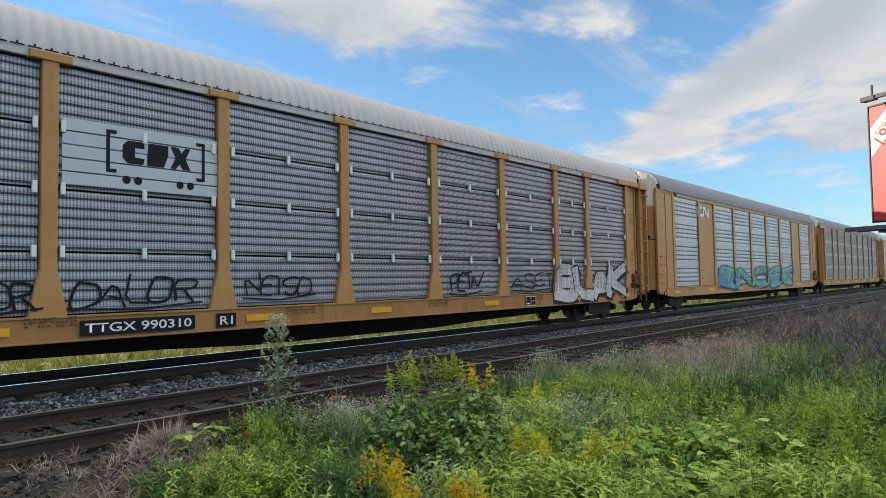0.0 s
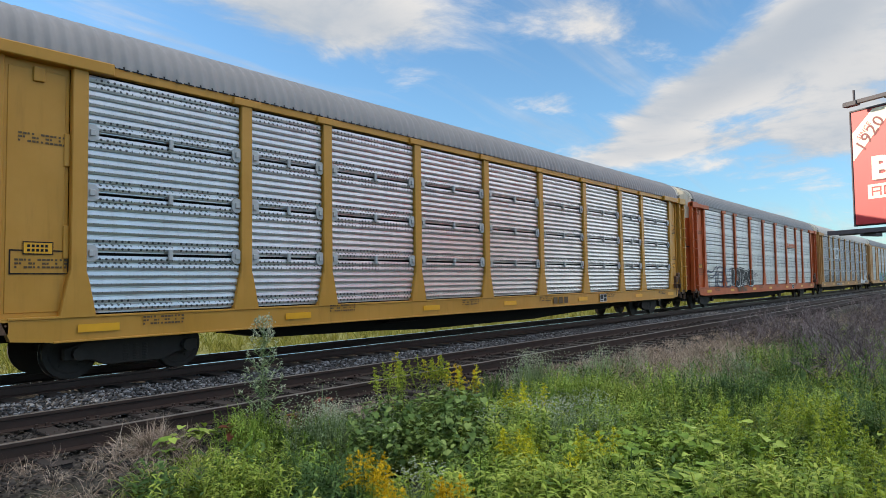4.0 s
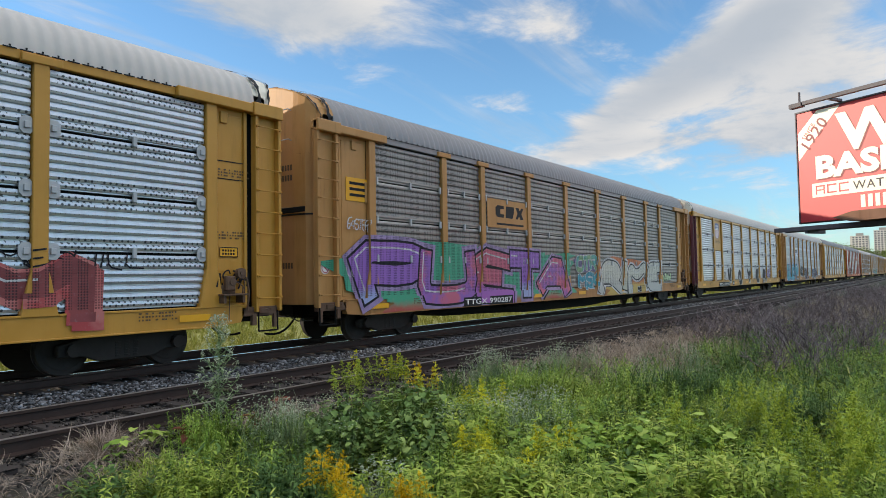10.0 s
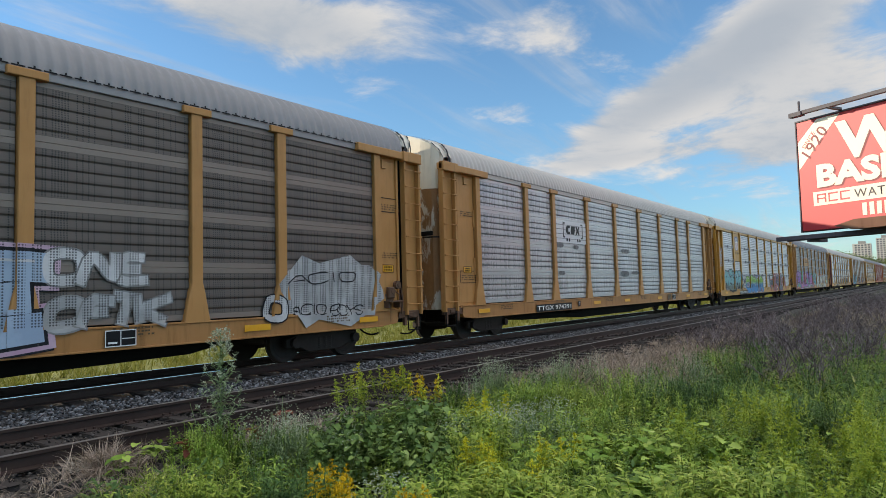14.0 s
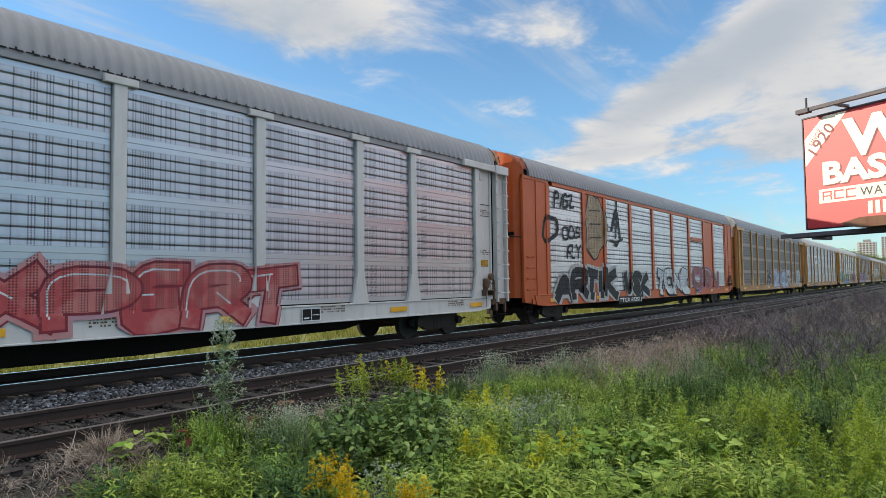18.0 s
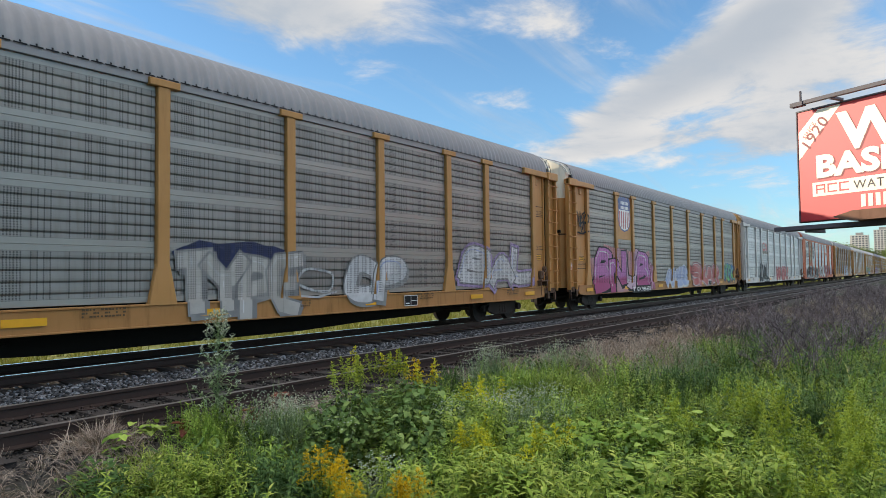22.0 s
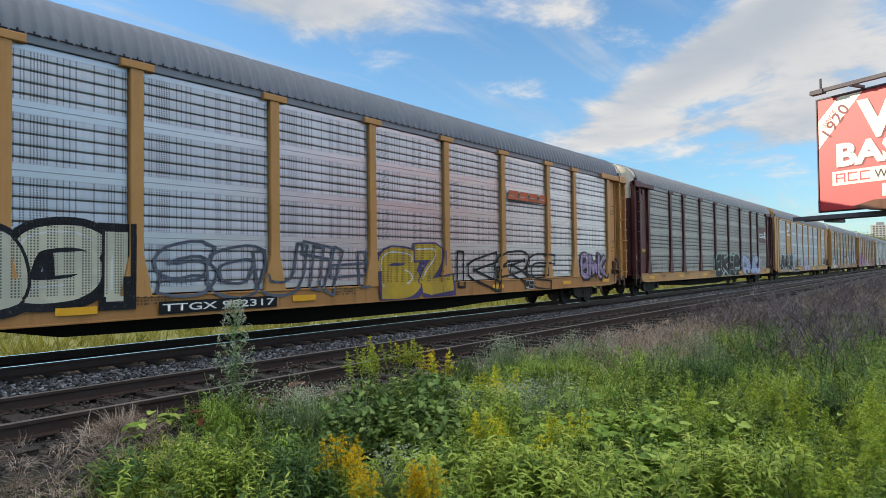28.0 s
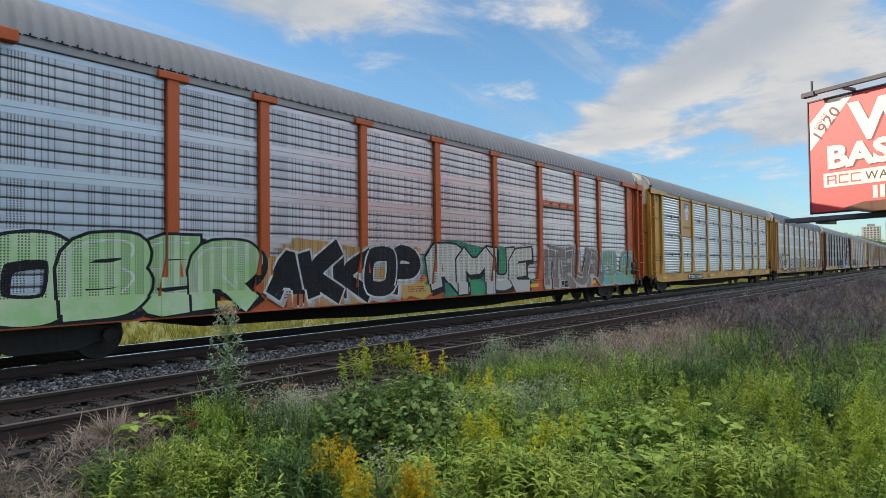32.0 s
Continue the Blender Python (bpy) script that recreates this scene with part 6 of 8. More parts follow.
def car_details(no, rng):
    """Tape, stencils, notices and end fittings that every car carries."""
    car = CARS[no]
    tape = shared("reflective_tape", lambda: poly_mesh([(0, 0), (0.62, 0), (0.62, 0.12), (0, 0.12)], 0.004))
    for x in (1.72, 5.6, 9.9, 13.2, 17.4, 21.9, 25.3):
        part("reflective_tape", tape, REFLECT, car, pose(x + rng.uniform(-0.2, 0.2), Y_POST + 0.006, 0.78), "yellow reflective tape")
    k = rng.choice((0, 1, 2))
    tiny = shared("stencil_lines_%d" % k, lambda: bars_bm([(i * 0.06, i * 0.06 + rng.choice((0.03, 0.05)), r * 0.055, r * 0.055 + 0.03) for r in range(3) for i in range(12) if rng.random() < 0.8]))
    for x, z in ((3.1, 0.84), (6.6, 0.88), (11.2, 0.86), (15.0, 0.84), (19.6, 0.86), (24.2, 0.84)):
        part("stencil", tiny, FADED, car, pose(x + rng.uniform(-0.3, 0.3), Y_POST + 0.007, z))
    for x, z in ((1.02, 3.6), (26.1, 3.5), (26.05, 2.3), (1.0, 1.75)):
        part("stencil", tiny, FADED, car, pose(x, Y_DOOR, z))
    for x, z in ((26.0, 3.44), (0.98, 1.66)):
        b_ = [(0, 0.8, 0, 0.02), (0, 0.8, 0.34, 0.36), (0, 0.02, 0.02, 0.34), (0.78, 0.8, 0.02, 0.34)]
        part("stencil_box", shared("stencil_box", lambda: bars_bm(b_)), INK, car, pose(x - 0.05, Y_DOOR, z))
    for x in (26.02, 1.0):
        n_ = part("notice", shared("height_notice", lambda: poly_mesh([(0, 0), (0.62, 0), (0.62, 0.24), (0, 0.24)], 0.003)), REFLECT, car, pose(x + 0.1, Y_DOOR - 0.004, 1.95) @ Matrix.Diagonal((0.66, 1, 0.8, 1)), "yellow notice with a black border")
        part("border", shared("notice_border", lambda: bars_bm([(0, 0.62, 0, 0.022), (0, 0.62, 0.218, 0.24), (0, 0.022, 0.022, 0.218), (0.598, 0.62, 0.022, 0.218)])), INK, n_, pose(0, -0.003, 0))
        part("wording", shared("notice_wording", lambda: bars_bm([(0.09 + k * 0.09, 0.15 + k * 0.09, z, z + 0.05) for z in (0.055, 0.135) for k in range(5)])), INK, n_, pose(0, -0.003, 0))
    p_ = part("data_panel", shared("data_panel", lambda: poly_mesh([(0, 0), (0.52, 0), (0.52, 0.27), (0, 0.27)], 0.003)), INK, car, pose(19.2 + rng.uniform(-0.4, 0.4), Y_POST + 0.002, 0.70), "black panel ruled in white")
    part("ruling", shared("data_ruling", lambda: bars_bm([(0, 0.52, 0, 0.016), (0, 0.52, 0.254, 0.27), (0, 0.016, 0.016, 0.254), (0.504, 0.52, 0.016, 0.254), (0.25, 0.266, 0.016, 0.254), (0.28, 0.49, 0.12, 0.134), (0.05, 0.2, 0.05, 0.08)])), CHALK, p_, pose(0, -0.003, 0))
    disc = shared("warning_disc", lambda: disc_bm(0.135))
    if no % 3 != 1:
        d = part("warning_disc", disc, CHALK, car, pose(0.32, -1.484, 1.75), "white and red warning disc")
        part("ring", shared("warning_ring", lambda: ring_bm(0.115)), RED_SIGN, d, pose(0, -0.003, 0))
    # dark bar and hinges on the end doors
    bar = shared("end_bar", lambda: end_bar())
    part("end_bar", bar, BLACKISH, car, pose(-0.075, -0.75, 3.05))
    rod = shared("lock_rod", lambda: lock_rod())
    for y in (-0.12, 0.16):
        part("lock_rod", rod, GRIME, car, pose(-0.085, y, 0))
    for z, w_ in ((3.95, 0.6), (3.72, 0.6), (1.75, 0.5)):
        part("stencil", shared("end_stencil", lambda: end_stencil()), FADED, car, pose(-0.068, -0.86, z))
    grab = shared("grab_iron", lambda: grab_iron())
    for z in (4.62, 5.3):
        part("grab_iron", grab, GREYP, car, pose(-0.07, -0.5, z))


def bars_bm(rects):
    bm = bmesh.new()
    for x0, x1, z0, z1 in rects:
        bm.faces.new([bm.verts.new((x, 0, z)) for x, z in ((x0, z0), (x1, z0), (x1, z1), (x0, z1))])
    return bm


def disc_bm(r):
    bm = bmesh.new()
    cyl(bm, (0, 0, 0), (0, 0.004, 0), r, 20)
    return bm


def ring_bm(r):
    bm = bmesh.new()
    n = 20
    for i in range(n):
        a, b_ = 2 * math.pi * i / n, 2 * math.pi * (i + 1) / n
        bm.faces.new([bm.verts.new((q * math.cos(t_), 0, q * math.sin(t_))) for q, t_ in ((r, a), (r, b_), (r * 0.8, b_), (r * 0.8, a))])
    bm.faces.new([bm.verts.new(p) for p in ((-r * 0.7, 0, r * 0.55), (-r * 0.55, 0, r * 0.7), (r * 0.7, 0, -r * 0.55), (r * 0.55, 0, -r * 0.7))])
    return bm


def end_bar():
    bm = bmesh.new()
    box(bm, -0.05, 0.0, -0.55, 0.55, -0.06, 0.06, 0.012)
    return bm


def end_stencil():
    bm = bmesh.new()
    for i in range(5):
        bm.faces.new([bm.verts.new((0, 0.09 * i + a, b_)) for a, b_ in ((0, 0), (0, 0.13), (0.06, 0.13), (0.06, 0))])
    return bm


def lock_rod():
    bm = bmesh.new()
    cyl(bm, (0, 0, 1.0), (0, 0, 5.2), 0.018, 6)
    for z in (1.3, 2.6, 3.9, 4.9):
        box(bm, -0.04, 0.03, -0.05, 0.05, z, z + 0.12, 0.008)
    return bm


def grab_iron():
    bm = bmesh.new()
    tube(bm, [(0, -0.35, 0), (-0.09, -0.35, 0.02), (-0.09, 0.35, 0.02), (0, 0.35, 0)], 0.012, 6)
    return bm


DETAIL_RNG = random.Random(21)
for n_ in CARS:
    car_details(n_, DETAIL_RNG)
bracket_sign(0, 6.94, 9.59, 3.00, 4.03, CHALK_GREY)
number_plate(0, 'TTGX 990310', 7.19, 9.04, 0.71, 0.95)
number_plate(0, 'R1', 9.44, 9.83, 0.70, 0.95)
graffiti(0, 'DALOR', 7.08, 9.10, 1.12, 1.61, None, INK, None, scrawl=True)
graffiti(0, 'NEISD', 10.07, 11.58, 1.19, 1.65, None, INK, None, scrawl=True)
graffiti(0, 'UMEKOS', 2.44, 4.69, 1.13, 1.68, None, INK, None, scrawl=True)
graffiti(0, 'DALOR', 5.15, 6.59, 1.11, 1.60, None, INK, None, scrawl=True)
graffiti(0, 'PETN', 15.90, 17.12, 1.12, 1.69, None, INK, None, scrawl=True)
graffiti(0, 'ASET', 18.55, 20.80, 1.15, 1.67, None, INK, None, scrawl=True)
graffiti(0, 'BLAK', 20.79, 25.76, 0.70, 1.98, CHALKW, INK, None)
graffiti(1, 'MOU', 2.08, 5.98, 0.95, 2.13, None, NAVY, None, line_only=True)
graffiti(1, 'IOTAS', 6.08, 9.95, 1.00, 2.0, INK, CHALKW, None, halo=INKS)
graffiti(1, 'CREW', 10.09, 11.05, 1.52, 1.79, None, INK, None, scrawl=True)
stencil(1, '|||| ||||||', 6.91, 8.58, 0.73, 0.96, FADED)
slant_sign(1, 18.17, 20.88, 3.40, 3.75, ORANGE)
stencil(2, '|||', 15.9, 16.9, 0.74, 0.94, FADED)
graffiti(3, 'GUEXP', 1.83, 8.71, 0.70, 2.33, TEAL, NAVY, None, halo=ICE)
bracket_sign(3, 6.70, 9.19, 3.06, 3.92, CHALKW)
graffiti(3, 'LEOS', 9.72, 13.11, 1.08, 2.11, INK, CHALKG, None)
graffiti(3, '8ONE', 13.00, 15.56, 0.69, 2.00, INK, LILAC, None)
graffiti(3, 'ZIEFA', 18.05, 23.06, 0.83, 1.88, NAVY, ICE, None)
number_plate(3, 'TTGX 973234', 6.80, 8.63, 0.70, 0.92)
number_plate(3, 'R1', 9.09, 9.50, 0.74, 0.96)
stencil(3, 'B-2896', 0.94, 1.35, 2.12, 2.23, FADED)
shield(4, 5.25, 6.18, 3.71, 4.65)
stencil(4, 'BUILDING AMERICA', 4.90, 6.46, 3.41, 3.58, FADED)
graffiti(4, '2021', 6.81, 7.69, 1.09, 1.58, CHALKW, INK, None)
graffiti(4, 'V', 8.10, 8.99, 0.66, 1.90, INK, CHALKW, None)
graffiti(4, 'O', 11.06, 11.91, 0.66, 1.77, INK, CHALKW, None)
graffiti(4, 'Y', 13.85, 14.95, 0.66, 1.83, INK, CHALKW, None)
graffiti(4, 'E', 16.76, 17.87, 0.66, 1.85, INK, CHALKW, None)
graffiti(4, 'R', 19.42, 20.58, 0.66, 1.83, INK, CHALKW, None)
graffiti(4, 'AD20', 20.59, 22.57, 1.13, 1.79, LILAC, INK, None)
number_plate(4, 'TTGX 992442', 5.56, 8.39, 0.65, 0.92)
number_plate(4, 'R1', 9.05, 9.55, 0.70, 0.96)
graffiti(5, 'PUETA', 1.24, 12.84, 0.66, 2.42, PURPLE, INK, MINT, halo=LILAC, fills=(PURPLEB, PURPLE, ROSE, PURPLEB, PURPLE))
number_plate(5, 'TTGX 990287', 5.60, 8.35, 0.66, 0.92)
graffiti(5, 'OTR', 13.20, 15.20, 1.62, 2.30, TEALG, CHALKW, VIOLET)
graffiti(5, 'MSK', 13.35, 15.30, 0.95, 1.64, TEAL, CHALKW, None)
graffiti(5, 'RIME', 15.45, 22.86, 0.66, 2.20, BONE, INK, TANG, halo=CHALKW, fills=(BONE, CREAMG, BONE, BONE))
graffiti(5, 'NAW', 23.3, 24.6, 1.1, 1.6, LIME, INK, None)
graffiti(5, 'LONS', 0.98, 1.70, 1.55, 1.80, None, CHALKW, None, scrawl=True)
graffiti(5, 'EASTER', 1.02, 1.74, 2.62, 2.92, None, CHALKW, None, scrawl=True)
slab_sign(5, 7.03, 9.64, 3.02, 3.91)
note(5, 1.01, 1.78, 3.32, 3.87, REFLECT)
graffiti(6, 'REEPR', 2.08, 6.70, 0.98, 2.29, AQUA, INK, SMOKE)
graffiti(6, 'DESAR', 6.80, 8.01, 1.25, 1.77, None, INK, None, scrawl=True)
graffiti(6, 'CESAR', 8.01, 13.97, 0.66, 1.98, LIMEBLUE, INK, VIOLET, halo=CHALKW)
graffiti(6, 'HEREM', 16.62, 23.80, 0.66, 2.14, SLATE, RED, None, fills=(SLATE, DRED, NAVY))
graffiti(6, 'HOMERHILL', 21.6, 24.6, 1.72, 2.02, None, INK, None, scrawl=True)
graffiti(6, 'ASTAH', 26.0, 26.75, 1.35, 1.75, None, INK, None, scrawl=True)
shield(6, 5.37, 6.24, 3.68, 4.63)
stencil(6, 'BUILDING AMERICA', 4.96, 6.60, 3.42, 3.57, FADED)
number_plate(6, 'TTGX 983241', 5.75, 8.35, 0.65, 0.91)
graffiti(6, 'UJEES', 0.98, 1.75, 3.20, 3.81, None, CHALKW, None, scrawl=True)
graffiti(6, 'ADZE', 1.03, 1.72, 2.57, 3.20, None, CHALKW, None, scrawl=True)
bracket_sign(7, 6.85, 9.53, 3.08, 3.92, CHALKW)
number_plate(7, 'TTGX 974391', 5.18, 7.88, 0.66, 0.91)
number_plate(7, 'R1', 8.43, 8.63, 0.74, 0.95)
smudge(7, 6.88, 7.53, 2.91, 3.11)
smudge(7, 8.35, 8.80, 2.88, 3.04)
smudge(7, 7.04, 7.57, 1.91, 2.06)
smudge(7, 12.97, 13.90, 1.85, 2.11)
smudge(7, 13.05, 14.08, 2.87, 3.06)
smudge(7, 14.20, 15.18, 1.96, 2.10)
stencil(7, '|||', 18.85, 19.45, 0.71, 0.97, FADED)
graffiti(8, 'DYNOE', 12.45, 18.52, 0.72, 2.20, ICE, INK, None, halo=PALEPINK)
graffiti(8, 'BNS', 9.69, 11.46, 0.95, 2.20, INK, SMOKE, None)
graffiti(9, 'ARTIK', 2.30, 7.89, 0.66, 2.03, INK, CHALKG, None, halo=CHALKG)
graffiti(9, 'VSK', 8.58, 11.71, 0.68, 1.93, INK, CHALKG, None)
graffiti(9, 'TONE', 12.79, 17.85, 0.66, 2.08, CHALKW, INK, None)
graffiti(9, 'ORN', 18.67, 24.10, 0.87, 2.21, DRED, MAGENTA, None)
graffiti(9, 'PIGZ', 2.39, 3.92, 4.08, 4.79, None, INK, None, bold=True)
graffiti(9, 'D', 1.45, 2.75, 2.75, 3.85, None, INK, None, bold=True)
graffiti(9, 'OOS', 2.95, 4.50, 2.95, 3.55, None, INK, None, bold=True)
graffiti(9, 'FLY', 3.34, 4.50, 2.19, 2.90, None, INK, None, bold=True)
tan_figure(9, 4.56, 7.13, 2.35, 5.03)
number_plate(9, 'TTGX 693511', 7.92, 10.67, 0.51, 0.81)
stencil(9, '|||| |||||', 1.35, 1.75, 2.63, 2.88, FADED)
slant_sign(9, 18.44, 21.01, 3.54, 3.83, ORANGE)
graffiti(9, 'A', 7.40, 8.60, 3.10, 4.70, None, INK, None, scrawl=True)
graffiti(9, 'I', 7.85, 8.15, 2.95, 4.90, None, INK, None, scrawl=True)
graffiti(10, 'XPERT', 12.86, 19.02, 0.66, 1.87, RED, REDD, None, halo=SALMON)
graffiti(10, 'JESE', 12.35, 12.70, 1.21, 1.39, None, REDD, None, scrawl=True)
graffiti(10, 'JOVAL', 5.60, 9.30, 0.66, 2.10, INK, SLATE, None, halo=CHALKG)
number_plate(10, 'NKCR 9366', 7.45, 9.60, 0.64, 0.92)
worm(10, 7.40, 9.14, 3.19, 3.80, REDV)
bars_text(10, 7.31, 9.47, 2.91, 3.13, FADED)
stencil(10, 'NKCR 9996', 1.20, 1.65, 2.38, 2.70, FADED)
graffiti(11, 'BNUB', 2.43, 8.91, 0.66, 2.56, PINKMAG, INK, SALMON, fills=(PINKMAG, PINKMAG, PALEPINK, PINKMAG))
graffiti(11, 'AMES', 11.33, 15.03, 0.69, 1.86, PALEBLUE, CHALKW, None)
graffiti(11, 'SKAR', 15.95, 21.74, 0.66, 2.00, RED, CHALKW, None, halo=REDD)
graffiti(11, 'REE', 15.35, 16.9, 1.35, 1.85, RED, REDD, None)
graffiti(11, 'NORK', 23.03, 25.79, 0.85, 2.04, BLUEG, NAVY, None)
graffiti(11, 'VIEK', 8.32, 9.42, 0.66, 1.94, PINK, PINKD, None)
shield(11, 5.14, 6.52, 3.33, 4.81)
number_plate(11, 'TTGX 986638', 6.44, 8.90, 0.58, 0.91)
graffiti(11, 'VER', 0.98, 1.76, 3.04, 3.98, None, INK, None, scrawl=True)
graffiti(12, 'NESK', 2.72, 5.59, 0.66, 1.80, CHALKW, SMOKE, None)
shield(12, 5.07, 6.44, 3.25, 4.66)
graffiti(12, 'OP', 16.98, 19.13, 0.82, 2.02, CHALKW, SMOKE, None)
graffiti(12, 'BAL', 21.66, 25.73, 1.10, 2.33, CHALKW, SMOKE, None, halo=LILAC)
number_plate(12, 'TTGX 994067', 7.06, 9.27, 0.57, 0.84)
graffiti(12, 'CHIKA', -4.27, -2.77, 1.21, 1.87, None, INK, None, scrawl=True)
graffiti(13, 'JRAPUR', 1.76, 7.20, 0.72, 2.08, INK, CHALKW, None, halo=CHALKG)
graffiti(13, 'I', 7.30, 8.10, 0.95, 2.10, ICE, PALEBLUE, None)
worm(13, 4.78, 6.55, 3.96, 4.63, CHALK)
bars_text(13, 4.77, 6.57, 3.65, 3.81, CHALK)
number_plate(13, 'CTTX 690907', 7.82, 10.30, 0.57, 0.83)
graffiti(13, 'CHILKA', 24.17, 25.69, 1.21, 1.89, None, INK, None, scrawl=True)
graffiti(14, 'BKEP', 12.20, 18.05, 0.66, 2.01, INK, CHALKG, INK, halo=TEALG)
graffiti(14, 'ONIC', 18.49, 23.23, 0.66, 1.90, PALEBLUE, ICE, None, halo=VIOLET)
graffiti(14, 'SNIK', 23.32, 24.04, 1.27, 1.71, None, CHALKW, None, scrawl=True)
ring_sign(14, 23.48, 25.44, 3.05, 3.72)
stencil(14, '|||', 19.85, 20.47, 0.70, 0.90, FADED)
graffiti(15, 'YOGI', 2.52, 6.85, 0.89, 2.19, CREAMG, INK, None, halo=INKS)
graffiti(15, 'SOUTH', 7.05, 12.30, 0.84, 2.01, None, SLATE, None, line_only=True)
graffiti(15, 'BZ', 12.62, 15.45, 0.68, 2.04, MUSTARD, VIOLETD, None)
graffiti(15, 'KRE', 15.78, 21.34, 0.66, 1.95, None, INK, None, line_only=True)
graffiti(15, 'BIWK', 23.42, 25.61, 0.89, 1.92, LILAC, INK, None)
slant_sign(15, 18.44, 20.96, 3.42, 3.78, ORANGE)
number_plate(15, 'TTGX 952317', 7.13, 9.61, 0.70, 0.92)
stencil(15, '|||| |||||', 1.24, 1.63, 2.27, 2.52, FADED)
shield(16, 5.41, 6.25, 3.79, 4.71)
stencil(16, 'BUILDING AMERICA', 5.04, 6.62, 3.34, 3.48, FADED)
number_plate(16, 'TTGX 159281', 5.64, 8.37, 0.68, 0.94)
number_plate(16, 'R1', 9.37, 9.76, 0.72, 0.93)
graffiti(17, 'OBER', 1.72, 6.60, 0.66, 2.13, LIME, INK, None)
smudge(17, 10.6, 12.4, 0.70, 1.55, TANG)
graffiti(17, 'AKKOP', 6.82, 11.66, 0.66, 2.06, INK, CHALKW, OCHRE)
graffiti(17, 'RMUE', 12.05, 17.48, 0.66, 2.14, BONE, INK, GREENB)
graffiti(17, 'ITEUR', 18.05, 23.08, 0.66, 2.17, UMBER, CHALKG, None)
graffiti(17, 'OLE', 23.00, 26.34, 0.66, 2.12, TEALG, CHALKG, None)
graffiti(17, 'TALK', 17.04, 17.68, 2.00, 2.18, None, INK, None, scrawl=True)
graffiti(17, 'CHEAP', 17.10, 17.97, 1.52, 1.68, None, INK, None, scrawl=True)
slant_sign(17, 18.31, 20.88, 3.46, 3.72, ORANGE)
stencil(17, '|||| ||||||', 7.29, 8.94, 0.68, 0.95, REDORANGE)
graffiti(-1, 'BNOSE', 7.19, 20.80, 0.79, 1.98, BLUEG, NAVY, None)
worm(-1, 4.54, 6.08, 4.18, 4.62, CHALK)
graffiti(13, 'POLICIAS', 8.53, 10.19, 1.08, 1.64, None, INK, None, scrawl=True)
graffiti(13, 'O', 8.09, 8.38, 1.13, 1.46, None, INK, None, scrawl=True)
graffiti(13, 'MB', 10.29, 10.97, 1.13, 1.81, None, NAVY, None, scrawl=True)
graffiti(13, 'CAL', 12.54, 15.53, 0.66, 2.02, ICE, PINK, None)
graffiti(8, 'ONE', 18.40, 20.07, 1.64, 2.29, CHALKW, SMOKE, None)
graffiti(8, 'OFTK', 18.43, 20.47, 0.97, 1.57, CHALKG, SMOKE, None)
smudge(8, 22.9, 26.0, 0.80, 2.25, CHALKG)
graffiti(8, 'ACID', 23.10, 25.18, 1.67, 1.96, None, INK, None, scrawl=True)
graffiti(8, 'ACID', 23.20, 24.20, 0.98, 1.27, None, INK, None, scrawl=True)
graffiti(8, 'BOYS', 24.32, 25.31, 0.95, 1.23, None, INK, None, scrawl=True)
graffiti(8, 'O', 22.49, 23.06, 0.90, 1.48, CHALKW, INK, None)
smudge(12, 12.66, 15.22, 1.62, 2.15, NAVY)
graffiti(12, 'TYPE', 12.66, 15.60, 0.67, 1.98, TAN_PALE, SMOKE, None)

graffiti(12, 'O', 15.53, 16.55, 1.06, 1.71, None, CHALKG, None, scrawl=True)

# ---- plants ----
def leaf_material(name, stops, rough=0.5, trans=0.24):
    """Leaves: each its own tone, and whole patches greener or yellower."""
    m, nt, b = material(name)
    p = geo_pos(nt)
    patchy = smooth(nt, noise_tex(nt, p, 2.4, 3, 0.6), 0.3, 0.7)
    r = mth(nt, "ADD", mth(nt, "MULTIPLY", island(nt), 0.62), mth(nt, "MULTIPLY", patchy, 0.38))
    c = ramp(nt, r, stops)
    c = mixc(nt, mth(nt, "MULTIPLY", noise_tex(nt, p, 45, 3), 0.25), c, tuple(k * 0.5 for k in stops[0][1]))
    link(nt, c, b.inputs["Base Color"])
    b.inputs["Roughness"].default_value = rough
    b.inputs["Specular IOR Level"].default_value = 0.12
    tr = nt.nodes.new("ShaderNodeBsdfTranslucent")
    link(nt, mixc(nt, 0.4, c, (0.26, 0.30, 0.03)), tr.inputs[0])
    mx = nt.nodes.new("ShaderNodeMixShader")
    mx.inputs[0].default_value = trans
    link(nt, b.outputs[0], mx.inputs[1]), link(nt, tr.outputs[0], mx.inputs[2])
    link(nt, mx.outputs[0], nt.nodes["Material Output"].inputs[0])
    return m


GRASS = leaf_material("grass_blades", [(0, (0.065, 0.105, 0.018)), (0.5, (0.325, 0.416, 0.0715)), (0.85, (0.546, 0.572, 0.143)), (1, (0.676, 0.572, 0.286))])
LUSH = leaf_material("lush_leaves", [(0, (0.035, 0.075, 0.016)), (0.45, (0.27, 0.42, 0.0607)), (0.8, (0.52, 0.65, 0.121)), (1, (0.648, 0.729, 0.23))])
DARKLEAF = leaf_material("dark_vine_leaves", [(0, (0.018, 0.045, 0.015)), (0.5, (0.0875, 0.169, 0.0438)), (1, (0.25, 0.362, 0.1))])
RODLEAF = leaf_material("goldenrod_leaves", [(0, (0.06, 0.12, 0.02)), (0.5, (0.365, 0.475, 0.0675)), (1, (0.68, 0.70, 0.149))])
ROD = leaf_material("goldenrod_flowers", [(0, (0.62, 0.36, 0.01)), (0.5, (0.86, 0.56, 0.018)), (1, (0.93, 0.72, 0.05))], 0.7, 0.3)
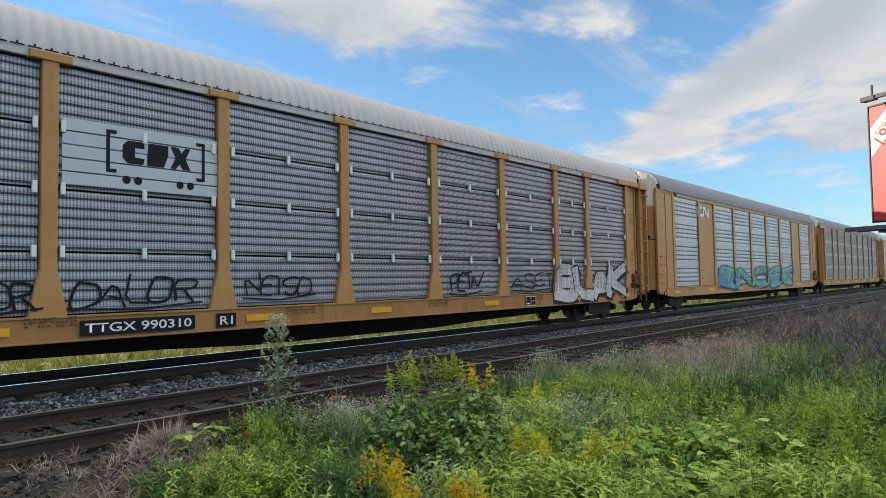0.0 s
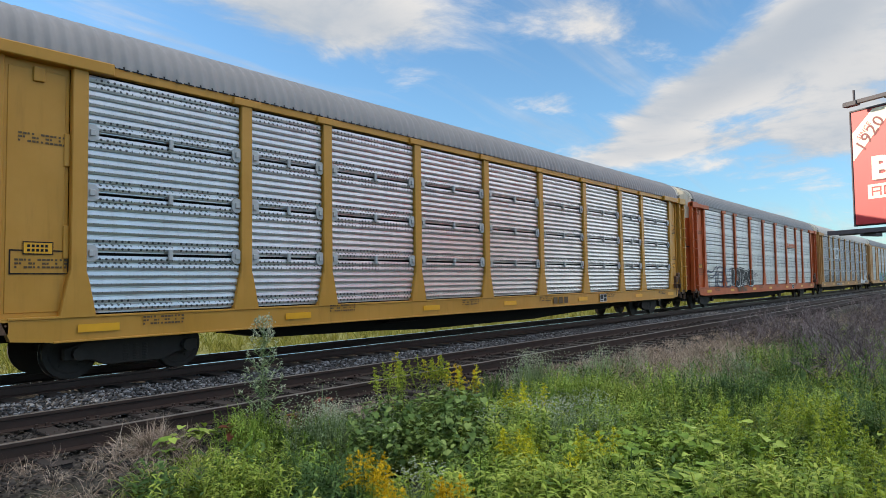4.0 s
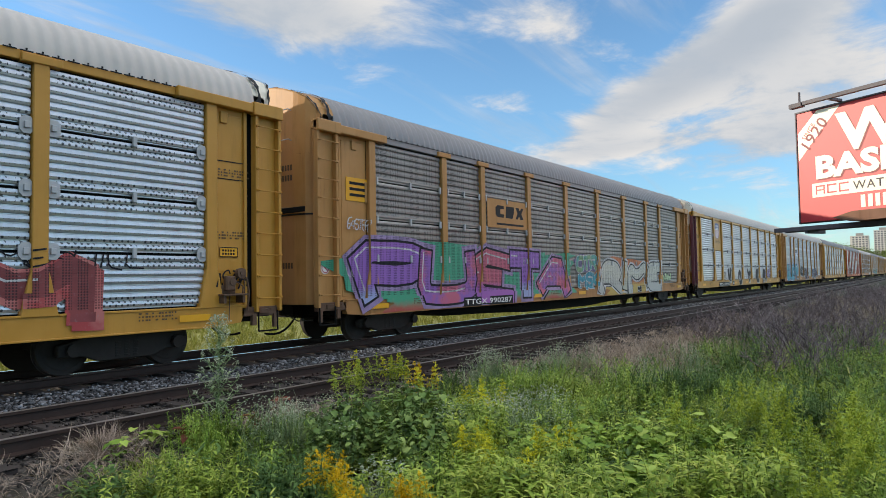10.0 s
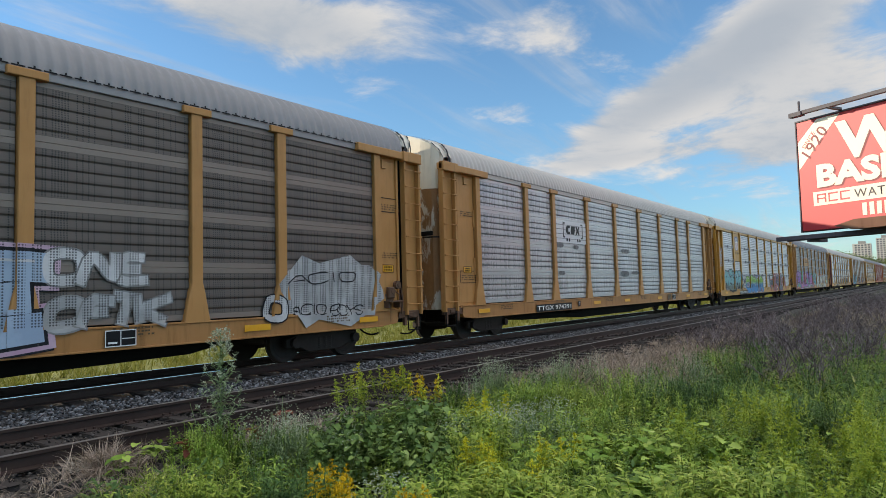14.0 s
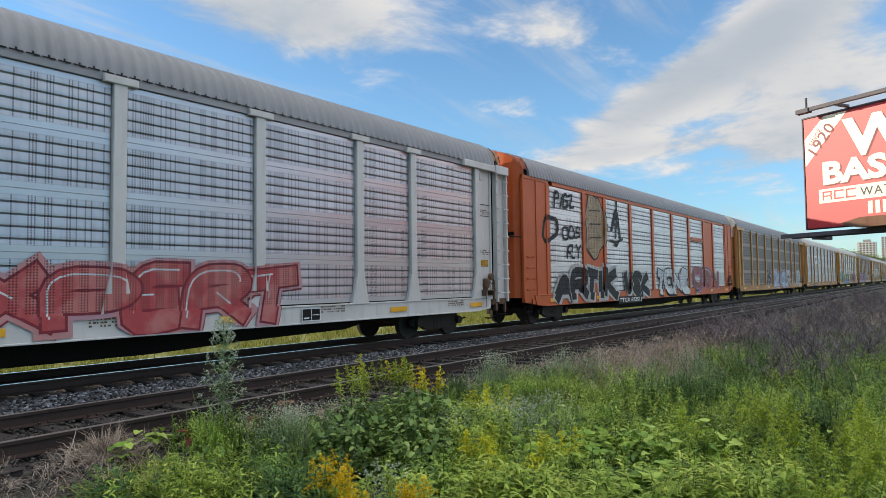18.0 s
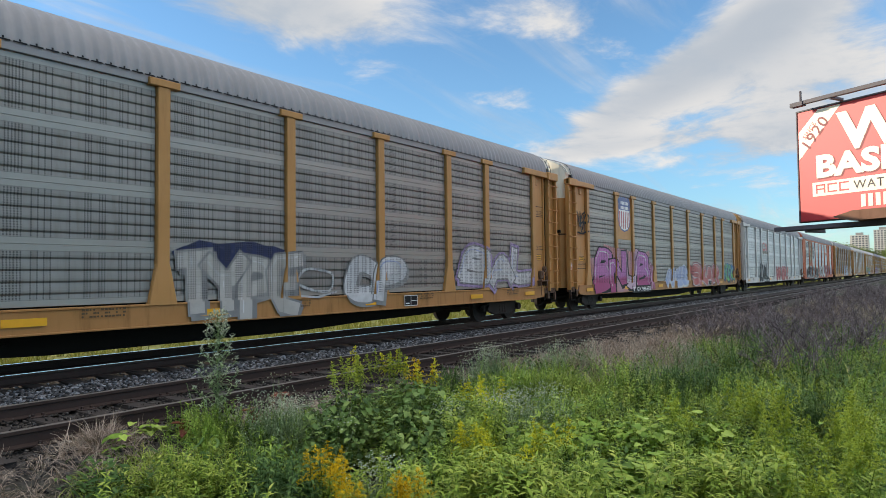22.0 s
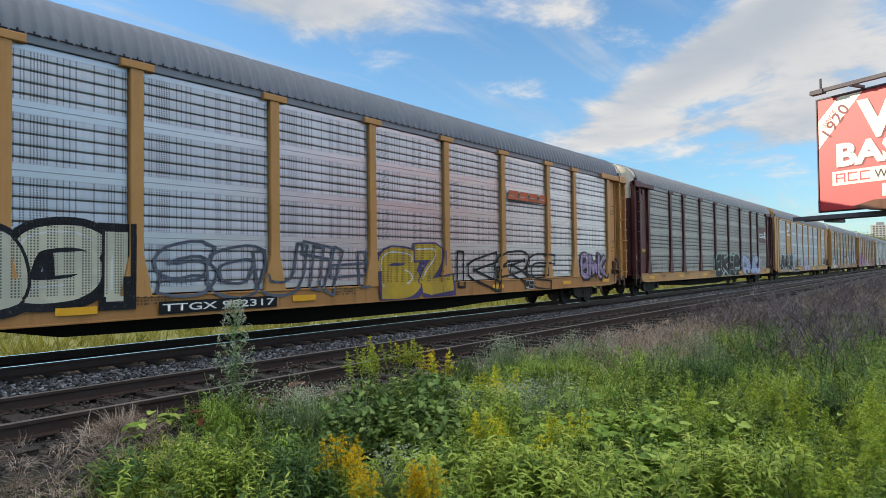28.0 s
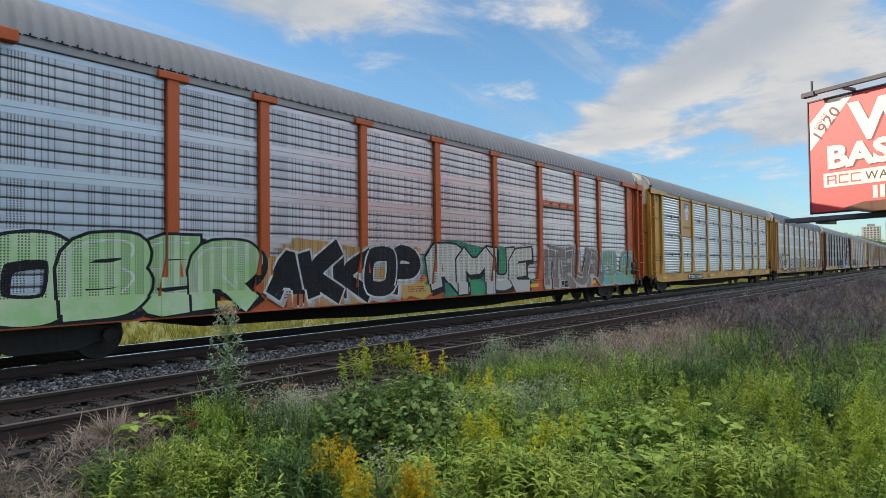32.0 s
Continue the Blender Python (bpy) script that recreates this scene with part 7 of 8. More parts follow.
RODPALE = leaf_material("opening_goldenrod", [(0, (0.192, 0.264, 0.0315)), (0.5, (0.46, 0.546, 0.0621)), (1, (0.718, 0.708, 0.104))], 0.7, 0.3)
RODLEMON = leaf_material("lemon_goldenrod_flowers", [(0, (0.55, 0.50, 0.02)), (0.5, (0.80, 0.72, 0.04)), (1, (0.92, 0.84, 0.10))], 0.7, 0.3)
GREYLEAF = leaf_material("grey_green_leaves", [(0, (0.072, 0.12, 0.048)), (0.5, (0.316, 0.42, 0.196)), (1, (0.63, 0.704, 0.434))])
BUDS = leaf_material("pale_buds", [(0, (0.414, 0.46, 0.31)), (1, (0.69, 0.701, 0.552))], 0.8, 0.2)
STRAW = leaf_material("dry_straw", [(0, (0.13, 0.085, 0.065)), (0.5, (0.437, 0.328, 0.253)), (1, (0.782, 0.644, 0.506))], 0.8, 0.15)
TWIG = leaf_material("grey_brown_twigs", [(0, (0.05, 0.035, 0.034)), (0.5, (0.23, 0.178, 0.175)), (1, (0.54, 0.465, 0.45))], 0.9, 0.0)
VINE = leaf_material("vine_leaves", [(0, (0.025, 0.055, 0.018)), (0.5, (0.155, 0.25, 0.0625)), (1, (0.42, 0.52, 0.15))])
REDLEAF = leaf_material("red_autumn_leaves", [(0, (0.14, 0.03, 0.022)), (1, (0.34, 0.10, 0.075))], 0.6, 0.3)
FIELD = leaf_material("sunlit_field_grass", [(0, (0.14, 0.15, 0.03)), (0.5, (0.24, 0.24, 0.06)), (1, (0.36, 0.32, 0.11))], 0.8, 0.3)


class Tmpl:
    """Vertices and quads of one plant."""

    def __init__(self, seed):
        self.v, self.f, self.r = [], [], np.random.default_rng(seed)

    def strip(self, base, heading, length, width, rise, droop, seg=3, fold=0.0):
        """A leaf or blade: starts at base, climbs by rise (radians) and bends by droop."""
        d = np.array([math.cos(heading), math.sin(heading), 0.0])
        s = np.array([-d[1], d[0], 0.0])
        p, a = np.array(base, float), rise
        prof = {2: (0.55, 1.0, 0.06), 3: (0.5, 1.0, 0.75, 0.05), 4: (0.35, 0.9, 1.0, 0.6, 0.04)}[seg]
        i0 = len(self.v)
        for k in range(seg + 1):
            w = width * prof[k] / 2
            self.v += [p - s * w, p + s * w]
            if k < seg:
                a -= droop / seg
                p = p + length / seg * (d * math.cos(a) + np.array([0, 0, math.sin(a)]))
        self.f += [(i0 + 2 * k, i0 + 2 * k + 1, i0 + 2 * k + 3, i0 + 2 * k + 2) for k in range(seg)]

    def heart(self, base, heading, size, tilt):
        """A broad heart-shaped leaf, folded along its rib."""
        d = np.array([math.cos(heading) * math.cos(tilt), math.sin(heading) * math.cos(tilt), math.sin(tilt)])
        s = np.array([-math.sin(heading), math.cos(heading), 0.0])
        up = np.cross(d, s)
        b_ = np.array(base, float)
        i = len(self.v)
        for u, w, h in ((0, 0, 0), (-0.12, 0.32, 0.08), (0.25, 0.5, 0.14), (0.7, 0.3, 0.06), (1.0, 0, -0.08), (0.7, -0.3, 0.06), (0.25, -0.5, 0.14), (-0.12, -0.32, 0.08), (0.45, 0, 0.0)):
            self.v.append(b_ + size * (d * u + s * w - up * -h))
        self.f += [(i, i + 1, i + 2, i + 8), (i + 8, i + 2, i + 3, i + 4), (i + 8, i + 4, i + 5, i + 6), (i, i + 8, i + 6, i + 7)]

    def stem(self, p0, p1, r):
        p0, p1 = np.array(p0, float), np.array(p1, float)
        d = p1 - p0
        s = np.cross(d, (0.3, 0.8, 0.1))
        s = s / (np.linalg.norm(s) + 1e-9) * r
        t = np.cross(d, s)
        t = t / (np.linalg.norm(t) + 1e-9) * r
        i = len(self.v)
        ring = [s, -0.5 * s + 0.87 * t, -0.5 * s - 0.87 * t]
        self.v += [p0 + q for q in ring] + [p1 + 0.6 * q for q in ring]
        self.f += [(i, i + 1, i + 4, i + 3), (i + 1, i + 2, i + 5, i + 4), (i + 2, i, i + 3, i + 5)]

    def arr(self):
        return np.array(self.v), np.array(self.f)


def t_grass(seed, n=22, h=0.4, spread=0.07, w=0.011, droop=1.2):
    t = Tmpl(seed)
    for _ in range(n):
        a, rr = t.r.uniform(0, 6.28), spread * math.sqrt(t.r.random())
        t.strip((rr * math.cos(a), rr * math.sin(a), -0.03), t.r.uniform(0, 6.28), h * t.r.uniform(0.55, 1.15), w * t.r.uniform(0.7, 1.3), t.r.uniform(1.1, 1.5), droop * t.r.uniform(0.3, 1.3), 3)
    return t.arr()


def t_leafy(seed, h=0.6, n=34, leaf=0.10, width=0.018, bare=0.1, curve=0.08):
    """An upright stem with narrow leaves all round."""
    t = Tmpl(seed)
    lean = t.r.uniform(0, 6.28)
    top = np.array([curve * math.cos(lean), curve * math.sin(lean), h])
    pts = [np.array([0, 0, -0.03]), top * 0.5 + np.array([0, 0, 0.0]) - np.array([curve * 0.25 * math.cos(lean), curve * 0.25 * math.sin(lean), 0]), top]
    t.stem(pts[0], pts[1], 0.005), t.stem(pts[1], pts[2], 0.004)
    for k in range(n):
        s = bare + (1 - bare) * (k + t.r.random()) / n
        p = pts[0] + (pts[1] - pts[0]) * min(1, 2 * s) if s < 0.5 else pts[1] + (pts[2] - pts[1]) * (2 * s - 1)
        t.strip(p, k * 2.4 + t.r.uniform(-0.5, 0.5), leaf * t.r.uniform(0.7, 1.2) * (1.1 - 0.5 * s), width * t.r.uniform(0.8, 1.2), t.r.uniform(0.3, 0.9), t.r.uniform(0.5, 1.4), 3)
    return t.arr()


def t_plume(seed, h=0.6, size=0.18, n=12, curve=0.08, slim=0.62):
    """Feathery pyramid of arching sprays with tiny florets, nodding to one side, at the top of a stem."""
    t = Tmpl(seed)
    lean = t.r.uniform(0, 6.28)
    cx, cy = curve * math.cos(lean), curve * math.sin(lean)
    nod = t.r.uniform(0, 6.28)
    t.stem((cx, cy, h - size), (cx, cy, h + size * 0.4), 0.003)
    for k in range(n):
        f = (k + t.r.random()) / n
        a, z = k * 2.4 + t.r.uniform(-0.6, 0.6), h - size * 0.8 + size * 1.3 * f
        L = size * slim * (1.08 - f) * t.r.uniform(0.7, 1.2)
        p, ang = np.array([cx, cy, z]), t.r.uniform(0.55, 0.95)
        d = np.array([math.cos(a) + 0.4 * math.cos(nod), math.sin(a) + 0.4 * math.sin(nod), 0.0])
        m = 4 + int(5 * (1 - f))
        for j in range(m):
            q = p + L / m * np.array([d[0] * math.cos(ang), d[1] * math.cos(ang), math.sin(ang)])
            t.stem(p, q, 0.0015)
            p = q
            ang -= 0.24
            for _ in range(2):
                t.strip(p + t.r.normal(0, 0.004, 3), t.r.uniform(0, 6.28), t.r.uniform(0.022, 0.042), t.r.uniform(0.010, 0.016), t.r.uniform(0.4, 1.5), 0.6, 2)
    return t.arr()


def t_clump(seed, stems=5, h=0.5, n=40, leaf=0.12, width=0.02, spread=0.12, lean=0.35):
    """Several leafy stems from one root, leaning outwards."""
    t = Tmpl(seed)
    for s_ in range(stems):
        a, hh = t.r.uniform(0, 6.28), h * t.r.uniform(0.6, 1.1)
        b0 = np.array([spread * t.r.normal(0, 0.6), spread * t.r.normal(0, 0.6), -0.04])
        d = np.array([math.cos(a) * lean * t.r.random(), math.sin(a) * lean * t.r.random(), 1.0])
        top = b0 + d / np.linalg.norm(d) * hh
        t.stem(b0, top, 0.004)
        for k in range(n):
            f = 0.08 + 0.92 * (k + t.r.random()) / n
            t.strip(b0 + (top - b0) * f, k * 2.4 + t.r.uniform(-0.5, 0.5), leaf * t.r.uniform(0.6, 1.25) * (1.15 - 0.6 * f), width * t.r.uniform(0.7, 1.25) * (1.1 - 0.35 * f), t.r.uniform(0.15, 0.95), t.r.uniform(0.5, 1.5), 3)
    return t.arr()


def t_buds(seed, h=0.7, n=14, r=0.10):
    t = Tmpl(seed)
    for _ in range(n):
        a, rr = t.r.uniform(0, 6.28), r * math.sqrt(t.r.random())
        p = np.array([rr * math.cos(a), rr * math.sin(a), h * t.r.uniform(0.78, 1.04)])
        for q in range(3):
            t.strip(p, a + q * 2.1, 0.014, 0.011, t.r.uniform(0.4, 1.4), 0.4, 2)
    return t.arr()


def t_broad(seed, h=0.45, n=26, size=0.085, spread=0.16):
    """Low plant with broad leaves on stalks."""
    t = Tmpl(seed)
    for k in range(n):
        a, rr = t.r.uniform(0, 6.28), spread * math.sqrt(t.r.random())
        z = h * (0.25 + 0.75 * t.r.random()) * (1.0 - 0.35 * (rr / spread) ** 2)
        p = np.array([rr * math.cos(a), rr * math.sin(a), z])
        t.stem((p[0] * 0.4, p[1] * 0.4, 0.0), p, 0.003)
        t.heart(p, a + t.r.uniform(-0.8, 0.8), size * t.r.uniform(0.6, 1.25), t.r.uniform(-0.7, 0.35))
    return t.arr()


def t_lance(seed, h=0.24, n=34, size=0.06, spread=0.12):
    """Low tangle of pointed leaves."""
    t = Tmpl(seed)
    for k in range(n):
        a, rr = t.r.uniform(0, 6.28), spread * math.sqrt(t.r.random())
        z = h * t.r.random()
        t.strip((rr * math.cos(a), rr * math.sin(a), z), t.r.uniform(0, 6.28), size * t.r.uniform(0.6, 1.3), size * 0.32, t.r.uniform(0.0, 0.9), t.r.uniform(0.3, 1.3), 3)
    return t.arr()


def t_twigs(seed, h=1.25, n=5, depth=4):
    """A bare many-branched shrub."""
    t = Tmpl(seed)

    def grow(p, d, L, r, k):
        q = p + d * L
        t.stem(p, q, r)
        if k == 0:
            return
        for _ in range(2 if k > 2 else 3):
            e = d + t.r.normal(0, 0.42, 3)
            e[2] = e[2] * 0.9 + 0.12
            grow(p + d * L * t.r.uniform(0.45, 1.0), e / np.linalg.norm(e), L * t.r.uniform(0.55, 0.8), r * 0.68, k - 1)
    for _ in range(n):
        d = np.array([t.r.normal(0, 0.4), t.r.normal(0, 0.4), 1.0])
        grow(np.array([t.r.normal(0, 0.08), t.r.normal(0, 0.08), -0.05]), d / np.linalg.norm(d), h * t.r.uniform(0.3, 0.42), 0.015, depth)
    return t.arr()


RNG = np.random.default_rng(77)


def scatter(st, templates, xy, s0, s1, tilt=0.12, sink=0.0):
    """Adds copies of the templates, in turn, on the ground at the places xy."""
    xy = np.asarray(xy)
    pos = np.column_stack([xy, gz(xy) - sink])
    n = len(pos)
    pick = RNG.integers(0, len(templates), n)
    yaw, tl, ln, sc = RNG.uniform(0, 6.28, n), RNG.normal(0, tilt, n), RNG.uniform(0, 6.28, n), RNG.uniform(s0, s1, n)
    for k, (V, F) in enumerate(templates):
        w = pick == k
        if w.any():
            st.add(V, F, mats3(pos[w], yaw[w], tl[w], ln[w], sc[w]))


def area(n, x0, x1, y0, y1, keep=None, power=1.0):
    """n random places in a rectangle, thicker near its start; keep(x, y) may reject."""
    out = []
    while len(out) < n:
        x = x0 + (x1 - x0) * RNG.random(n) ** power
        y = RNG.uniform(y0, y1, n)
        ok = np.ones(n, bool) if keep is None else keep(x, y)
        out += list(zip(x[ok], y[ok]))
    return np.array(out[:n])


def oval(n, cx, cy, rx, ry, turn=0.0):
    """n places in an oval, thinning towards its rim; turn in degrees."""
    a, r = RNG.uniform(0, 6.28, n), np.abs(RNG.normal(0, 0.5, n))
    u, v = rx * r * np.cos(a), ry * r * np.sin(a)
    c, s_ = math.cos(radians(turn)), math.sin(radians(turn))
    return np.column_stack([cx + c * u - s_ * v, cy + s_ * u + c * v])


def verge(x, y):
    """Where weeds grow: up to the ballast shoulder, but not in the hollow before the vines."""
    hollow = ((x - 4.35) / 0.42) ** 2 + ((y - 4.45) / 0.42) ** 2 < 1
    return (y < 6.15 + 0.2 * np.sin(x * 1.3)) & (y > 0.2) & ~hollow


def clusters(n, per, x0, x1, y0, y1, r, keep=None):
    """n groups of about per places each, tight round their middles."""
    mid = area(n, x0, x1, y0, y1, keep)
    out = np.repeat(mid, per, 0)
    return out + RNG.normal(0, r, out.shape)


def make_plants():
    """The verge before the tracks, from the low tangle up to the tall flowering weeds."""
    low = [t_lance(20 + i, 0.20, 30, 0.075, 0.13) for i in range(3)]
    st = Stuff()
    scatter(st, low, area(1500, 2.6, 13, 0.2, 6.2, verge, 1.2), 0.8, 1.4, 0.2)
    scatter(st, low, area(400, 12, 26, 0.2, 5.0), 1.0, 1.7, 0.2)
    solo("undergrowth", st.mesh("undergrowth"), DARKLEAF, "low tangle of pointed dark green leaves", "weeds", kind="stuff")

    g = [t_grass(i, 22, 0.46, 0.08, 0.012) for i in range(4)]
    short = [t_grass(10 + i, 26, 0.24, 0.09, 0.010, 1.6) for i in range(3)]
    st = Stuff()
    scatter(st, short, oval(260, 3.1, 5.5, 0.7, 1.3, -35), 0.7, 1.25, 0.3)
    scatter(st, short, area(420, 3.2, 11, 0.3, 6.0, verge), 0.7, 1.4, 0.3)
    scatter(st, g, oval(90, 9.0, 4.8, 1.0, 0.8, -50), 0.9, 1.35, 0.15)
    scatter(st, g, area(150, 3.6, 11, 0.3, 5.8, verge), 0.7, 1.2, 0.25)
    scatter(st, g, oval(50, 8.6, 0.95, 1.0, 0.3), 0.9, 1.4, 0.15)
    scatter(st, g, oval(40, 4.9, 1.5, 0.7, 0.5), 0.8, 1.2, 0.2)
    scatter(st, g, area(300, 11, 28, 0.3, 4.6, None, 1.3), 0.7, 1.3, 0.2)
    solo("grass", st.mesh("grass"), GRASS, "green grass in loose tufts", "grass", kind="stuff")

    shoot = [t_leafy(60 + i, 0.70, 40, 0.165, 0.024, 0.16, 0.10) for i in range(6)]
    small = [t_leafy(70 + i, 0.46, 34, 0.10, 0.018, 0.10, 0.08) for i in range(5)]
    st = Stuff()
    scatter(st, shoot, oval(230, 4.15, 2.6, 1.3, 1.0, -58), 0.6, 0.95, 0.16)
    scatter(st, shoot, oval(80, 5.1, 1.5, 0.9, 0.6, -50), 0.7, 1.0, 0.14)
    scatter(st, shoot, oval(60, 5.6, 3.9, 0.7, 0.5), 0.7, 1.0, 0.14)
    scatter(st, small, area(300, 5.2, 10.5, 0.6, 5.0, verge), 0.75, 1.2, 0.2)
    scatter(st, small, oval(90, 3.2, 4.9, 0.6, 0.8), 0.7, 1.1, 0.2)
    solo("goldenrod_shoots", st.mesh("goldenrod_shoots"), RODLEAF, "yellow-green leafy goldenrod shoots", "weeds", kind="stuff")

    lf = [t_clump(60 + i, 4, 0.55, 30, 0.13, 0.022, 0.12, 0.4) for i in range(5)]
    fine = [t_clump(66 + i, 6, 0.44, 30, 0.085, 0.014, 0.14, 0.5) for i in range(4)]
    st = Stuff()
    scatter(st, lf, area(130, 3.6, 10, 0.5, 5.6, verge), 0.65, 1.1, 0.15)
    scatter(st, fine, area(180, 3.0, 12, 0.5, 5.9, verge), 0.7, 1.15, 0.2)
    scatter(st, fine, oval(30, 4.2, 6.2, 0.35, 0.6), 0.8, 1.1, 0.15)
    scatter(st, fine, oval(46, 8.6, 5.2, 1.6, 0.6, -20), 0.7, 1.1, 0.2)
    scatter(st, fine, area(130, 9, 17, 0.4, 5.0), 0.8, 1.3, 0.2)
    solo("leafy_weeds", st.mesh("leafy_weeds"), LUSH, "bushy green weeds with narrow leaves", "weeds", kind="stuff")

    br = [t_broad(40 + i, 0.42, 22, 0.085, 0.18) for i in range(3)]
    big = [t_broad(46 + i, 0.40, 9, 0.17, 0.16) for i in range(3)]
    st = Stuff()
    scatter(st, br, oval(80, 6.6, 2.95, 2.6, 1.3, -45), 0.8, 1.2, 0.2)
    scatter(st, big, oval(11, 5.35, 2.15, 0.5, 0.35), 0.8, 1.2, 0.1)
    scatter(st, br, oval(10, 5.9, 1.5, 0.5, 0.3), 0.7, 1.1, 0.1)
    scatter(st, big, np.array([(3.72, 6.95), (3.84, 6.85), (4.1, 6.5), (3.35, 6.6)]), 0.55, 0.75, 0.1)
    solo("broadleaf_weeds", st.mesh("broadleaf_weeds"), LUSH, "broad-leaved green weeds", "weeds", kind="stuff")

    st = Stuff()
    scatter(st, fine, oval(60, 9.9, 3.3, 0.9, 0.6, -50), 1.0, 1.4, 0.2)
    scatter(st, fine, oval(50, 8.7, 1.5, 0.9, 0.45), 1.0, 1.4, 0.2)
    scatter(st, fine, oval(10, 8.1, 6.0, 0.4, 0.2), 0.8, 1.1, 0.2)
    scatter(st, fine, area(60, 12.0, 20, 1.2, 4.4), 1.1, 1.8, 0.2)
    scatter(st, lf, oval(40, 3.6, 4.4, 0.5, 0.7), 0.7, 1.05, 0.2)
    scatter(st, fine, oval(40, 5.0, 6.0, 0.9, 0.4), 0.6, 0.9, 0.2)
    scatter(st, fine, area(30, 4.4, 9.0, 1.0, 5.2, verge), 0.7, 1.1, 0.2)
    solo("dark_weeds", st.mesh("dark_weeds"), DARKLEAF, "dark green bushy weeds with fine leaves", "weeds", kind="stuff")

    gl = [t_clump(80 + i, 7, 0.55, 30, 0.06, 0.012, 0.12, 0.6) for i in range(3)]
    gb = [t_buds(90 + i, 0.58, 24, 0.17) for i in range(3)]
    st, sb = Stuff(), Stuff()
    spots = np.concatenate([oval(34, 4.6, 5.6, 0.7, 0.8), oval(24, 9.1, 6.0, 0.9, 0.35), oval(30, 6.8, 4.1, 0.8, 0.6), oval(8, 3.75, 3.6, 0.15, 0.15),
                            oval(20, 10.5, 5.6, 1.6, 0.5), oval(16, 12.5, 3.8, 2.5, 0.9), oval(10, 6.0, 4.5, 0.5, 0.3)])
    k0 = RNG.bit_generator.state
    scatter(st, gl, spots, 0.75, 1.15, 0.12)
    RNG.bit_generator.state = k0
    scatter(sb, gb, spots, 0.75, 1.15, 0.12)
    solo("grey_weeds", st.mesh("grey_weeds"), GREYLEAF, "grey-green weeds with fine leaves", "weeds", kind="stuff")
    solo("pale_buds", sb.mesh("pale_buds"), BUDS, "small pale buds on the grey-green weeds", "weeds", kind="stuff")

    dry = [t_grass(100 + i, 30, 0.45, 0.12, 0.009, 2.2) for i in range(4)]
    tall = [t_grass(105 + i, 26, 0.70, 0.14, 0.010, 1.5) for i in range(4)]
    st = Stuff()
    scatter(st, dry, oval(90, 3.4, 7.0, 0.45, 0.35), 0.5, 0.85, 0.6)
    scatter(st, dry, area(110, 2.0, 3.9, 5.6, 7.3), 0.3, 0.6, 0.7)
    scatter(st, tall, area(220, 11.0, 19, 4.2, 6.0, None, 1.2), 0.5, 0.85, 0.4)
    scatter(st, tall, area(150, 10.0, 14, 3.6, 6.0, None, 1.0), 0.5, 0.85, 0.4)
    scatter(st, dry, area(420, 10.2, 29, 5.0, 6.8, None, 1.3), 0.5, 0.8, 0.45)
    scatter(st, tall, area(760, 13.5, 53, 1.5, 5.5, None, 1.4), 0.5, 0.9, 0.4)
    scatter(st, dry, area(80, 4.6, 11.5, 6.2, 6.9), 0.3, 0.7, 0.5)
    scatter(st, dry, oval(16, 5.4, 6.6, 0.5, 0.4), 0.7, 1.1, 0.3)
    solo("dry_grass", st.mesh("dry_grass"), STRAW, "dry straw-coloured grass", "grass", kind="stuff")

    # bare shrubs by the line
    tw = [to_plant("twig_shrub", t_twigs(120 + i)) for i in range(4)]
    spots = np.concatenate([area(15, 15, 24, 2.4, 5.4), area(56, 19, 55, 1.2, 5.7), area(9, 13.5, 19, 1.2, 3.0)])
    for i, (x, y) in enumerate(spots * 0.966 + (0.0, 0.226)):
        s_ = RNG.uniform(0.75, 1.2) * (1.15 if x > 24 else 1.0)
        ob = solo("bare_shrub", tw[i % 4], TWIG, "bare grey-brown twiggy shrub beside the track", "shrub", "bare shrubs", m=pose(x, y, ground_z(x, y), 0, 0, RNG.uniform(0, 360)) @ Matrix.Diagonal((s_ * 1.2, s_ * 1.2, s_, 1)))

    # vine thicket: broad dark leaves over a mound
    t = Tmpl(7)
    for _ in range(130):
        a, rr = t.r.uniform(0, 6.28), 0.97 * math.sqrt(t.r.random())
        top = np.array([0.85 * rr * math.cos(a), 0.6 * rr * math.sin(a), 0.70 * math.sqrt(1 - rr * rr) * t.r.uniform(0.8, 1.08)])
        foot = np.array([0.05 * math.cos(a), 0.05 * math.sin(a), 0.0])
        t.stem(foot, top, 0.005)
        for q in range(5):
            p = foot + (top - foot) * (1 - 0.12 * q)
            t.heart(p, a + t.r.uniform(-1.4, 1.4), t.r.uniform(0.045, 0.105), t.r.uniform(-0.9, 0.35))
    vine = to_plant("vine_thicket", t.arr())
    for x, y, s_, r in ((5.10, 5.20, 0.90, 20), (5.85, 4.90, 0.92, 100), (4.75, 5.0, 0.62, 200), (5.30, 4.55, 0.80, 60), (6.3, 5.4, 0.78, 150)):
        solo("vine_thicket", vine, VINE, "mound of heart-shaped vine leaves", "shrub", "vine thickets", m=pose(x, y, ground_z(x, y), 0, 0, r) @ Matrix.Diagonal((s_, s_, s_, 1)))

    # goldenrod, each a plant of its own
    fol = [to_plant("foliage", t_leafy(140 + i, 0.72, 44, 0.14, 0.019, 0.05)) for i in range(5)]
    plu = [to_plant("plume", t_plume(140 + i, 0.74, 0.26, 15)) for i in range(5)]
    bloom = {"gold": ("golden yellow flowering goldenrod with narrow leaves", ROD, "golden flower plume"),
             "lemon": ("lemon yellow flowering goldenrod with narrow leaves", RODLEMON, "lemon yellow flower plume"),
             "green": ("green goldenrod with plumes just opening yellow-green", RODPALE, "")}

